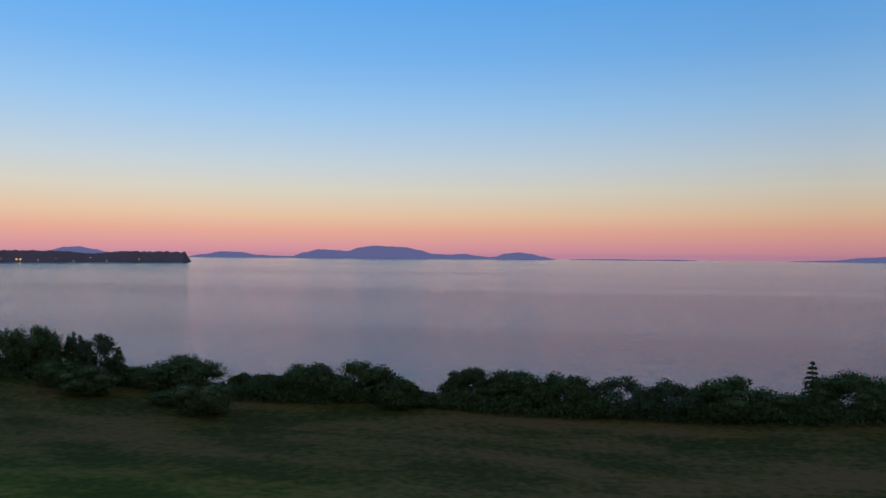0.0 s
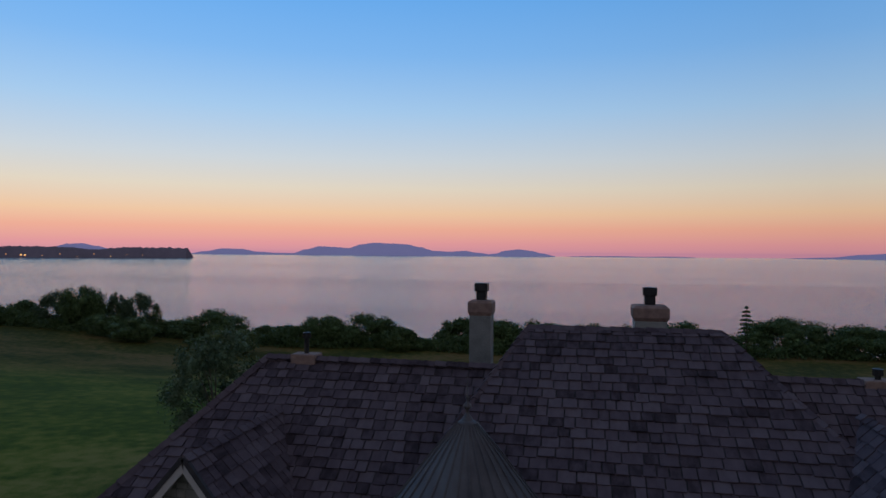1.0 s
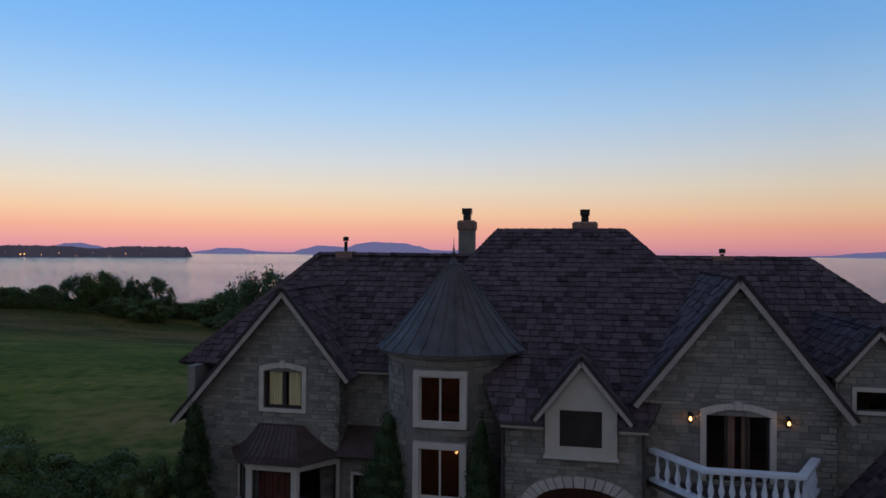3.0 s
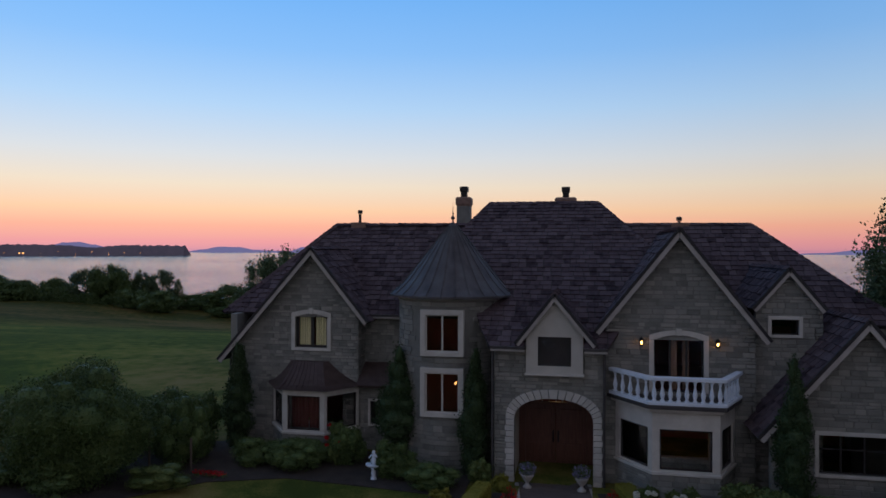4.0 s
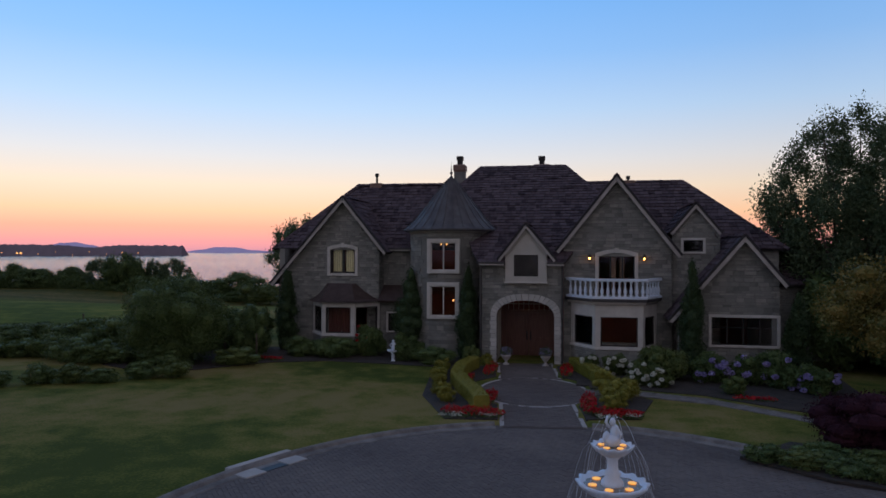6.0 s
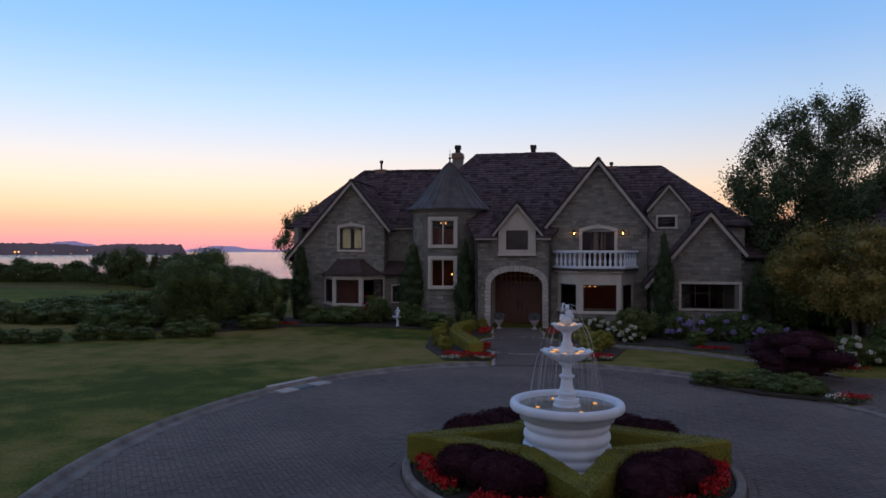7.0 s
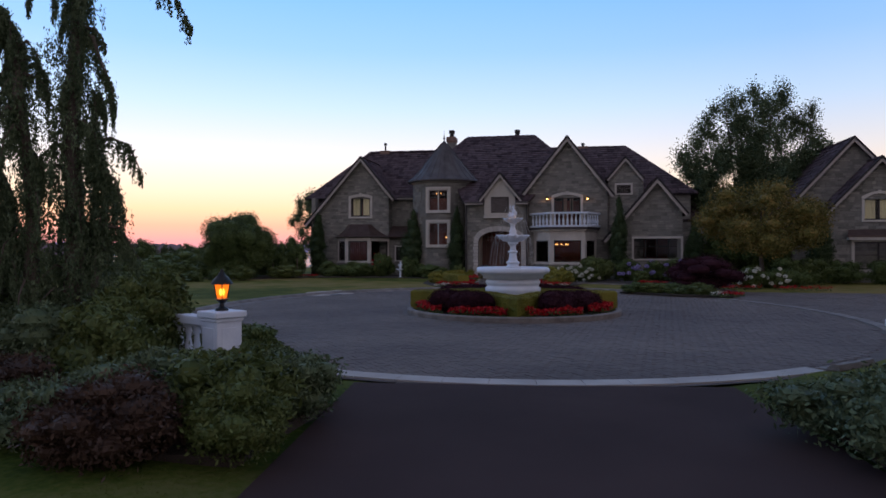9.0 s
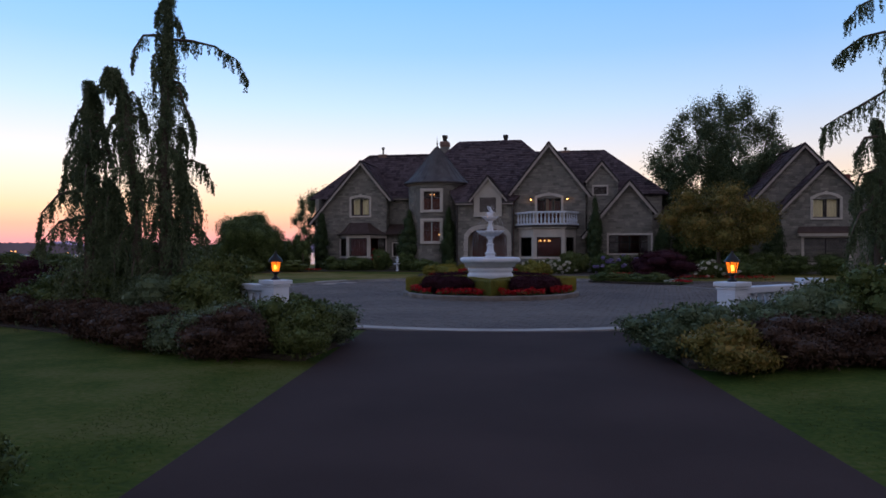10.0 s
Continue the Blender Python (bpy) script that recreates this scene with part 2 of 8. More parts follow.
MAT = {
    "stone": material("wall_stone", [(0.129, 0.129, 0.1161), (0.1849, 0.1849, 0.1651), (0.215, 0.2124, 0.1892), (0.2838, 0.2752, 0.2408)], 0.85, scale=2.5, fine=22, bump=0.8, pieces=0.6, detail=0.4),
    "mortar": material("wall_mortar", [(0.1333, 0.1333, 0.1204), (0.1892, 0.1875, 0.1677)], 0.9, scale=3, fine=60, bump=0.4),
    "trim": material("cream_stone_trim", [(0.42, 0.40, 0.36), (0.55, 0.53, 0.48)], 0.7, scale=2, fine=30, bump=0.15),
    "stucco": material("cream_stucco", [(0.40, 0.385, 0.34), (0.48, 0.46, 0.41)], 0.85, scale=1.5, fine=90, bump=0.25),
    "quoin": material("arch_stone", [(0.36, 0.35, 0.32), (0.52, 0.50, 0.46)], 0.8, scale=4, fine=40, bump=0.4, pieces=0.5),
    "shingle": material("roof_shake", [(0.036, 0.027, 0.030), (0.080, 0.060, 0.067), (0.100, 0.076, 0.083), (0.124, 0.097, 0.103)], 0.9, scale=5, fine=50, bump=0.5, pieces=0.55, stretch=(1, 0.3, 1), spec=0.04),
    "underlay": material("roof_underlay", [(0.02, 0.018, 0.019), (0.04, 0.036, 0.036)], 0.9, scale=4, fine=40),
    "bargeboard": material("painted_bargeboard", [(0.30, 0.275, 0.25), (0.42, 0.39, 0.36)], 0.65, scale=2, fine=30, bump=0.1),
    "gutter": material("dark_gutter", [(0.03, 0.028, 0.03), (0.055, 0.05, 0.05)], 0.5, scale=2, fine=30, bump=0.05),
    "eave": material("eave_board", [(0.28, 0.26, 0.24), (0.38, 0.36, 0.33)], 0.6, scale=2, fine=30, bump=0.05),
    "copper": material("weathered_copper", [(0.055, 0.052, 0.056), (0.085, 0.078, 0.080), (0.105, 0.108, 0.11)], 0.65, metal=0.3, scale=2.2, fine=18, bump=0.1, stretch=(1, 1, 0.25)),
    "copper_brown": material("brown_copper", [(0.075, 0.05, 0.045), (0.12, 0.085, 0.075)], 0.5, metal=0.5, scale=2.5, fine=20, bump=0.1),
    "frame_dark": material("dark_window_frame", [(0.012, 0.010, 0.010), (0.03, 0.024, 0.022)], 0.5, scale=3, fine=30, bump=0.05),
    "frame_light": material("pale_window_frame", [(0.45, 0.43, 0.39), (0.55, 0.53, 0.49)], 0.5, scale=3, fine=30, bump=0.05),
    "glass": glass_material(),
    "room": material("interior_paint", [(0.16, 0.045, 0.036), (0.22, 0.065, 0.05)], 0.8, scale=1, fine=20, bump=0),
    "curtain": material("cream_curtain", [(0.66, 0.62, 0.36), (0.82, 0.78, 0.50)], 0.85, scale=2, fine=30, bump=0.1, stretch=(6, 6, 0.3)),
    "drape": material("brown_drape", [(0.20, 0.12, 0.08), (0.30, 0.19, 0.13)], 0.85, scale=2, fine=30, bump=0.1, stretch=(6, 6, 0.3)),
    "maroon": material("maroon_drape", [(0.09, 0.02475, 0.0225), (0.135, 0.03825, 0.03375)], 0.85, scale=2, fine=30, bump=0.1, stretch=(6, 6, 0.3)),
    "door": material("mahogany_door", [(0.085, 0.032, 0.022), (0.15, 0.06, 0.04)], 0.45, scale=3, fine=25, bump=0.1, stretch=(6, 6, 0.5)),
    "white": material("white_painted_concrete", [(0.55, 0.63, 0.72), (0.66, 0.73, 0.81)], 0.55, scale=3, fine=30, bump=0.12),
    "wet_stone": material("wet_pale_stone", [(0.36, 0.38, 0.40), (0.52, 0.55, 0.58)], 0.25, scale=5, fine=40, bump=0.3),
    "iron": material("dark_iron", [(0.012, 0.012, 0.013), (0.03, 0.03, 0.03)], 0.45, metal=0.6, scale=4, fine=30, bump=0.05),
    "brick": material("chimney_brick", [(0.16, 0.10, 0.08), (0.26, 0.17, 0.13)], 0.85, scale=6, fine=40, bump=0.5),
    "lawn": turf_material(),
    "paver": material("grey_paver", [(0.070, 0.055, 0.050), (0.108, 0.087, 0.078), (0.150, 0.122, 0.108)], 0.9, scale=0.35, fine=30, bump=0.4, pieces=0.22, detail=0.35),
    "sand": material("joint_sand", [(0.068, 0.055, 0.050), (0.100, 0.082, 0.073)], 0.95, scale=2, fine=40),
    "concrete": material("kerb_concrete", [(0.095, 0.082, 0.074), (0.155, 0.138, 0.124), (0.215, 0.195, 0.178)], 0.85, scale=2.2, fine=40, bump=0.5, detail=0.5),
    "pale_concrete": material("pale_concrete", [(0.28, 0.26, 0.24), (0.42, 0.39, 0.36)], 0.8, scale=1.5, fine=40, bump=0.3),
    "blade": material("grass_blade", [(0.032, 0.052, 0.013), (0.056, 0.080, 0.020), (0.086, 0.098, 0.030)], 0.9, scale=0.6, fine=5, bump=0, detail=0.5, spec=0.05),
    "asphalt": material("dark_asphalt", [(0.036, 0.0215, 0.0200), (0.056, 0.0350, 0.0330)], 0.92, scale=0.5, fine=90, bump=0.35, spec=0.12),
    "soil": material("bed_soil", [(0.02, 0.015, 0.012), (0.045, 0.034, 0.026)], 0.95, scale=2, fine=30, bump=0.8),
    "bark": material("tree_bark", [(0.05, 0.038, 0.03), (0.11, 0.085, 0.065)], 0.9, scale=5, fine=30, bump=0.8, stretch=(1, 1, 0.3)),
    "sea": water_material(),
    # distance haze put into the surface as a blue glow
    "far_blue": material("island_haze_glow", [(0.05, 0.05, 0.08), (0.07, 0.07, 0.10)], 0.95, scale=0.002, fine=0.02, bump=0, spec=0.0, emit=((0.155, 0.15, 0.30), 1.0)),
    # dark woods with a fainter violet glow of their own for haze
    "head": material("wooded_headland_haze", [(0.035, 0.035, 0.045), (0.07, 0.065, 0.08)], 0.95, scale=0.01, fine=0.08, bump=0, spec=0.0, emit=((0.040, 0.034, 0.052), 1.0)),
}
LEAF = {
    "dark": foliage("dark_leaf", [(0.0372, 0.0624, 0.0228), (0.0672, 0.1056, 0.0348), (0.1104, 0.1512, 0.0504)]),
    "mid": foliage("green_leaf", [(0.040, 0.062, 0.019), (0.070, 0.100, 0.030), (0.115, 0.142, 0.045)]),
    "box": foliage("clipped_box_leaf", [(0.082, 0.088, 0.014), (0.155, 0.152, 0.024), (0.245, 0.220, 0.045)]),
    "gold": foliage("golden_leaf", [(0.070, 0.080, 0.022), (0.145, 0.132, 0.036), (0.265, 0.180, 0.055)]),
    "purple": foliage("purple_leaf", [(0.022, 0.009, 0.013), (0.038, 0.015, 0.021), (0.060, 0.024, 0.031)], 0.9, 0.02),
    "heather": foliage("dull_red_leaf", [(0.034, 0.021, 0.016), (0.056, 0.034, 0.024), (0.088, 0.052, 0.034)]),
    "cedar": foliage("cedar_spray", [(0.0432, 0.0696, 0.036), (0.0792, 0.1152, 0.06), (0.1344, 0.18, 0.0936)]),
    "cypress": foliage("cypress_spray", [(0.0192, 0.036, 0.0156), (0.0336, 0.0576, 0.0228), (0.0528, 0.0816, 0.0336)]),
    "red": foliage("red_petal", [(0.240, 0.006, 0.010), (0.400, 0.012, 0.016), (0.540, 0.028, 0.026)]),
    "white": foliage("white_petal", [(0.400, 0.420, 0.330), (0.540, 0.560, 0.470), (0.680, 0.680, 0.620)]),
    "lilac": foliage("lilac_petal", [(0.170, 0.140, 0.340), (0.260, 0.225, 0.440), (0.370, 0.330, 0.520)]),
    "birch": foliage("birch_leaf", [(0.0432, 0.0744, 0.0372), (0.0744, 0.1104, 0.054), (0.1176, 0.1548, 0.0768)]),
}


def lamp_glow(name, color, strength):
    m = bpy.data.materials.new(name)
    m.use_nodes = True
    p = m.node_tree.nodes["Principled BSDF"]
    p.inputs["Base Color"].default_value = (*color, 1)
    p.inputs["Emission Color"].default_value, p.inputs["Emission Strength"].default_value = (*color, 1), strength
    return m


GLOW = lamp_glow("warm_bulb", (1.0, 0.42, 0.10), 14.0)
GLOW_ROOM = lamp_glow("room_bulb", (1.0, 0.46, 0.14), 1.9)
GLOW_POOL = lamp_glow("pool_glow", (1.0, 0.48, 0.10), 0.75)
GLOW_SOFT = lamp_glow("warm_shade", (1.0, 0.45, 0.12), 2.0)


# ---- mesh helpers ----
class Geo:
    """Vertices and faces of one mesh."""

    def __init__(self):
        self.v, self.f = [], []

    def add(self, verts, faces):
        n = len(self.v)
        self.v += [tuple(p) for p in verts]
        self.f += [tuple(i + n for i in f) for f in faces]
        return self

    def box(self, a, b, m=None):
        (x0, y0, z0), (x1, y1, z1) = a, b
        vs = [Vector(p) for p in ((x0, y0, z0), (x1, y0, z0), (x1, y1, z0), (x0, y1, z0), (x0, y0, z1), (x1, y0, z1), (x1, y1, z1), (x0, y1, z1))]
        if m:
            vs = [m @ p for p in vs]
        return self.add(vs, [(3, 2, 1, 0), (4, 5, 6, 7), (0, 1, 5, 4), (1, 2, 6, 5), (2, 3, 7, 6), (3, 0, 4, 7)])

    def prism(self, poly, off):
        """A flat outline pushed along off."""
        n = len(poly)
        off = Vector(off)
        vs = [Vector(p) for p in poly] + [Vector(p) + off for p in poly]
        return self.add(vs, [tuple(range(n))[::-1], tuple(range(n, 2 * n))] + [(i, (i + 1) % n, n + (i + 1) % n, n + i) for i in range(n)])

    def lathe(self, profile, at=(0, 0, 0), seg=24, a0=0.0, a1=None):
        """A profile of (radius, height) turned about the upright axis."""
        n = len(profile)
        full = a1 is None
        cnt = seg if full else seg + 1
        vs = []
        for i in range(cnt):
            a = a0 + (2 * math.pi if full else a1 - a0) * i / seg
            vs += [(at[0] + r * math.cos(a), at[1] + r * math.sin(a), at[2] + z) for r, z in profile]
        fs = []
        for i in range(seg):
            j = (i + 1) % cnt
            fs += [(i * n + k, j * n + k, j * n + k + 1, i * n + k + 1) for k in range(n - 1)]
        return self.add(vs, fs)

    def tube(self, pts, radii, seg=6):
        """A round bar through points."""
        pts = [Vector(p) for p in pts]
        if not isinstance(radii, (list, tuple)):
            radii = [radii] * len(pts)
        vs = []
        for i, p in enumerate(pts):
            d = (pts[min(i + 1, len(pts) - 1)] - pts[max(i - 1, 0)]).normalized()
            s = d.orthogonal().normalized()
            t = d.cross(s)
            vs += [p + (s * math.cos(a) + t * math.sin(a)) * radii[i] for a in (2 * math.pi * k / seg for k in range(seg))]
        fs = [(i * seg + k, i * seg + (k + 1) % seg, (i + 1) * seg + (k + 1) % seg, (i + 1) * seg + k) for i in range(len(pts) - 1) for k in range(seg)]
        fs += [tuple(range(seg))[::-1], tuple(range((len(pts) - 1) * seg, len(pts) * seg))]
        return self.add(vs, fs)

    def ball(self, c, r, seg=8, rings=6):
        rx, ry, rz = r if isinstance(r, (tuple, list)) else (r, r, r)
        vs = [(c[0], c[1], c[2] + rz)]
        for i in range(1, rings):
            t = math.pi * i / rings
            vs += [(c[0] + rx * math.sin(t) * math.cos(a), c[1] + ry * math.sin(t) * math.sin(a), c[2] + rz * math.cos(t)) for a in (2 * math.pi * k / seg for k in range(seg))]
        vs.append((c[0], c[1], c[2] - rz))
        fs = [(0, 1 + k, 1 + (k + 1) % seg) for k in range(seg)]
        for i in range(rings - 2):
            fs += [(1 + i * seg + k, 1 + (i + 1) * seg + k, 1 + (i + 1) * seg + (k + 1) % seg, 1 + i * seg + (k + 1) % seg) for k in range(seg)]
        last = len(vs) - 1
        b = 1 + (rings - 2) * seg
        fs += [(last, b + (k + 1) % seg, b + k) for k in range(seg)]
        return self.add(vs, fs)

    def mesh(self, name, mat, smooth=False):
        me = bpy.data.meshes.new(name)
        me.from_pydata(self.v, [], self.f)
        bm = bmesh.new()
        bm.from_mesh(me)
        bmesh.ops.recalc_face_normals(bm, faces=bm.faces) if len(bm.faces) < 3000 else None
        bm.to_mesh(me)
        bm.free()
        me.materials.append(mat)
        if smooth:
            me.polygons.foreach_set("use_smooth", [True] * len(me.polygons))
        return me


def bevel(ob, w=0.02, seg=2):
    m = ob.modifiers.new("rounded", "BEVEL")
    m.width, m.segments, m.limit_method, m.angle_limit = w, seg, "ANGLE", 0.7
    return ob


def part(name, geo, mat, parent=None, label="", smooth=False, round_=0.0):
    ob = new(name, geo.mesh(name, mat, smooth))
    if parent:
        ob.parent = parent
    if label:
        tagged(ob, label)
    if round_:
        bevel(ob, round_)
    return ob


def thing(name, label, category, group="", kind=""):
    return tagged(new(name), label, category, group, kind)


def quads(name, q, mat):
    """A mesh of separate leaves, each of four corners."""
    n = len(q)
    me = bpy.data.meshes.new(name)
    me.vertices.add(4 * n)
    me.vertices.foreach_set("co", np.ascontiguousarray(q, dtype=np.float32).ravel())
    me.loops.add(4 * n)
    me.loops.foreach_set("vertex_index", np.arange(4 * n, dtype=np.int32))
    me.polygons.add(n)
    me.polygons.foreach_set("loop_start", np.arange(0, 4 * n, 4, dtype=np.int32))
    me.update(calc_edges=True)
    me.materials.append(mat)
    return me


# ---- flat outlines: clipping and cutting ----
def clip(poly, a, b):
    """The part of a flat outline left of the line from a to b."""
    out = []
    for i, p in enumerate(poly):
        q = poly[(i + 1) % len(poly)]
        sp = (b[0] - a[0]) * (p[1] - a[1]) - (b[1] - a[1]) * (p[0] - a[0])
        sq = (b[0] - a[0]) * (q[1] - a[1]) - (b[1] - a[1]) * (q[0] - a[0])
        if sp >= 0:
            out.append(p)
        if (sp > 0 > sq) or (sp < 0 < sq):
            k = sp / (sp - sq)
            out.append((p[0] + k * (q[0] - p[0]), p[1] + k * (q[1] - p[1])))
    return out


def inside(poly, outline):
    for i, a in enumerate(outline):
        poly = clip(poly, a, outline[(i + 1) % len(outline)])
        if len(poly) < 3:
            return []
    return poly


def area(p):
    return 0.5 * sum(p[i][0] * p[(i + 1) % len(p)][1] - p[(i + 1) % len(p)][0] * p[i][1] for i in range(len(p)))


def minus(rects, hole):
    """Upright rectangles (u0, v0, u1, v1) less one hole."""
    out = []
    h0, k0, h1, k1 = hole
    for u0, v0, u1, v1 in rects:
        if h1 <= u0 or h0 >= u1 or k1 <= v0 or k0 >= v1:
            out.append((u0, v0, u1, v1))
            continue
        if u0 < h0:
            out.append((u0, v0, h0, v1))
        if u1 > h1:
            out.append((h1, v0, u1, v1))
        a, b = max(u0, h0), min(u1, h1)
        if v0 < k0:
            out.append((a, v0, b, k0))
        if v1 > k1:
            out.append((a, k1, b, v1))
    return out


def corners(r):
    return [(r[0], r[1]), (r[2], r[1]), (r[2], r[3]), (r[0], r[3])]


# ---- the lie of the land ----
AX, AY = 0.124, 0.992                 # the drive's axis runs a little askew to the house
COURT = (23.9, 9.7, 12.0)             # distance of the court's middle from the porch, and its half axes


def spot(s, d, z=0.0):
    """A place in the garden: s to the right of the axis, d from the porch."""
    return Vector((5.2 + s * AY + d * AX, 6.8 + s * AX - d * AY, z))


def garden(x, y):
    u, v = x - 5.2, y - 6.8
    return u * AY + v * AX, u * AX - v * AY


def smooth(a, b, x):
    t = min(1.0, max(0.0, (x - a) / (b - a)))
    return t * t * (3 - 2 * t)


def oval(x, y):
    s, d = garden(x, y)
    return math.hypot(s / COURT[1], (d - COURT[0]) / COURT[2])


def paved(x, y):
    """Whether the spot lies on the court, its arm to the garage, the drive or the walk."""
    s, d = garden(x, y)
    return (oval(x, y) < 1.0 or (8.6 < s < 34 and 12.2 + 0.12 * s < d < 30) or (abs(s - 0.05) < 2.7 and d > 34)
            or (abs(s) < 1.3 and 0 < d < 13) or math.hypot(s / 2.25, (d - 6.6) / 2.9) < 1)


def land(x, y):
    z = G + 0.05
    s, d = garden(x, y)
    if d > 33:
        z -= 0.075 * (1 - smooth(2.9, 4.2, abs(s - 0.05)))
    if paved(x, y):
        z = G - 0.06
    fall = smooth(24, 118, y)
    side = smooth(-60, -120, x) * 0.32 + smooth(10, 40, x) * 0.2
    z -= 6.7 * fall * (1 - side)
    if y > 60:
        z += 0.25 * noise.noise(Vector((x * 0.05, y * 0.05, 0)))
    edge = 131 + 5 * noise.noise(Vector((x * 0.02, 3.1, 0)))
    z = z + (SEA - 2.5 - z) * smooth(edge, edge + 22, y)
    return z


def sheet(name, xs, ys, fn, mat):
    nx = len(xs)
    vs = [(x, y, fn(x, y)) for y in ys for x in xs]
    fs = [(j * nx + i, j * nx + i + 1, (j + 1) * nx + i + 1, (j + 1) * nx + i) for j in range(len(ys) - 1) for i in range(nx - 1)]
    me = bpy.data.meshes.new(name)
    me.from_pydata(vs, [], fs)
    me.materials.append(mat)
    me.polygons.foreach_set("use_smooth", [True] * len(me.polygons))
    return new(name, me)


def steps(*runs):
    out = []
    for a, b, s in runs:
        n = max(1, round((b - a) / s))
        out += [a + (b - a) * i / n for i in range(n)]
    return out + [runs[-1][1]]


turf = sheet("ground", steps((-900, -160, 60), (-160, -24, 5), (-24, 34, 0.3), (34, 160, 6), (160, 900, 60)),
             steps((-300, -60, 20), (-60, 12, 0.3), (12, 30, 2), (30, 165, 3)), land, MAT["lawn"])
tagged(turf,
       "mown green lawn with dry patches falling away to the bluff", "lawn", kind="structure")
water = Geo().add([(-6000, 120, SEA), (6000, 120, SEA), (6000, 4950, SEA), (-6000, 4950, SEA)], [(0, 1, 2, 3)])
tagged(part("water", water, MAT["sea"]), "calm bay reflecting the pink and blue dusk sky", "sea", kind="structure")


def ridge_island(name, p0, p1, heights, mat, label, depth=250, n=90, rag=0.05):
    """A far island or headland: a ridge whose crest follows a few heights above the water."""
    vs = []
    for i in range(n + 1):
        u = i / n
        k = u * (len(heights) - 1)
        j = min(int(k), len(heights) - 2)
        w = k - j
        w = w * w * (3 - 2 * w)
        h = heights[j] * (1 - w) + heights[j + 1] * w
        h *= 1 + rag * noise.noise(Vector((i * 0.9, p0[1] * 0.1, 0))) + rag * noise.noise(Vector((i * 2.7, 7, 0)))
        x, y = p0[0] + (p1[0] - p0[0]) * u, p0[1] + (p1[1] - p0[1]) * u
        vs += [(x, y - depth * 0.3 * min(1, h / 25), SEA - 1), (x, y - depth * 0.15, SEA + 0.8 * h), (x, y, SEA + h), (x, y + depth, SEA - 1)]
    fs = [(4 * i + k, 4 * i + 4 + k, 4 * i + 5 + k, 4 * i + 1 + k) for i in range(n) for k in range(3)]
    return tagged(part(name, Geo().add(vs, fs), mat, smooth=True), label, "island", "", "structure")


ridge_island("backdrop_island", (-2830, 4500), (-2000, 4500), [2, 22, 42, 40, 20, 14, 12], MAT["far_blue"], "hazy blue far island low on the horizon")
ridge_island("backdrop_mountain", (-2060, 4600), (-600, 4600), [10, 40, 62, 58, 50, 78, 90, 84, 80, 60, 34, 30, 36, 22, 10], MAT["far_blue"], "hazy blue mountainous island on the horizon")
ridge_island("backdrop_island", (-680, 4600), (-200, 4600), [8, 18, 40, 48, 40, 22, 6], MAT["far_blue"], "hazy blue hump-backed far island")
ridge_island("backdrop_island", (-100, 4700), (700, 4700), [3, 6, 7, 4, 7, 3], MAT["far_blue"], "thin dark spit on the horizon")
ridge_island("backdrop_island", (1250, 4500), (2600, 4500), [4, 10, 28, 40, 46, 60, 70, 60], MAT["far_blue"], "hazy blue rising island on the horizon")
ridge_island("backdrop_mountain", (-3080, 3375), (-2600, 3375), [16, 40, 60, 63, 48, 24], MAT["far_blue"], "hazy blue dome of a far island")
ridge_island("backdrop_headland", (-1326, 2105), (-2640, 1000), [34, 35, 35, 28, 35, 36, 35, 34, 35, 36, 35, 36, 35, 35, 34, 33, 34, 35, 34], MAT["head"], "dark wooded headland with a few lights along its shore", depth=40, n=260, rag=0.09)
# ---- house: outlines and cladding ----
def wall_frame(p, ang):
    """Axes of a wall face: u along it, v up, and outwards."""
    c, s = math.cos(radians(ang)), math.sin(radians(ang))
    return Matrix(((c, 0, s, p[0]), (s, 0, -c, p[1]), (0, 1, 0, 0), (0, 0, 0, 1)))


STONE_PARTS = [0]


def clad(wall, m, outline, holes, single=False, seed=1, mat="stone", rise=(0.11, 0.15, 0.2), run=(0.2, 0.55)):
    """Courses of uneven stones on a wall face."""
    rnd = random.Random(seed)
    us, vs = [p[0] for p in outline], [p[1] for p in outline]
    v, rest = min(vs), Geo()
    while v < max(vs):
        h = rnd.choice(rise)
        u = min(us) - rnd.random() * 0.4
        while u < max(us):
            w = rnd.uniform(*run)
            rects = [(u + 0.008, v + 0.008, u + w - 0.008, v + h - 0.008)]
            for hole in holes:
                rects = minus(rects, hole)
            for r in rects:
                if r[2] - r[0] < 0.04 or r[3] - r[1] < 0.03:
                    continue
                p = inside(corners(r), outline)
                if len(p) < 3 or area(p) < 0.004:
                    continue
                d = rnd.uniform(0.010, 0.030)
                cx, cy = sum(q[0] for q in p) / len(p), sum(q[1] for q in p) / len(p)
                low = [m @ Vector((a, b, 0.001)) for a, b in p]
                top = [m @ Vector((a + (cx - a) * min(0.3, 0.016 / max(0.02, abs(cx - a))), b + (cy - b) * min(0.3, 0.014 / max(0.02, abs(cy - b))), d)) for a, b in p]
                n = len(p)
                fs = [tuple(range(n, 2 * n))] + [(i, (i + 1) % n, n + (i + 1) % n, n + i) for i in range(n)]
                if single and STONE_PARTS[0] < 300:
                    STONE_PARTS[0] += 1
                    part("stone", Geo().add(low + top, fs), MAT[mat], wall)
                else:
                    rest.add(low + top, fs)
            u += w
        v += h
    if rest.v:
        tagged(part("stonework", rest, MAT[mat], wall), kind="stuff")


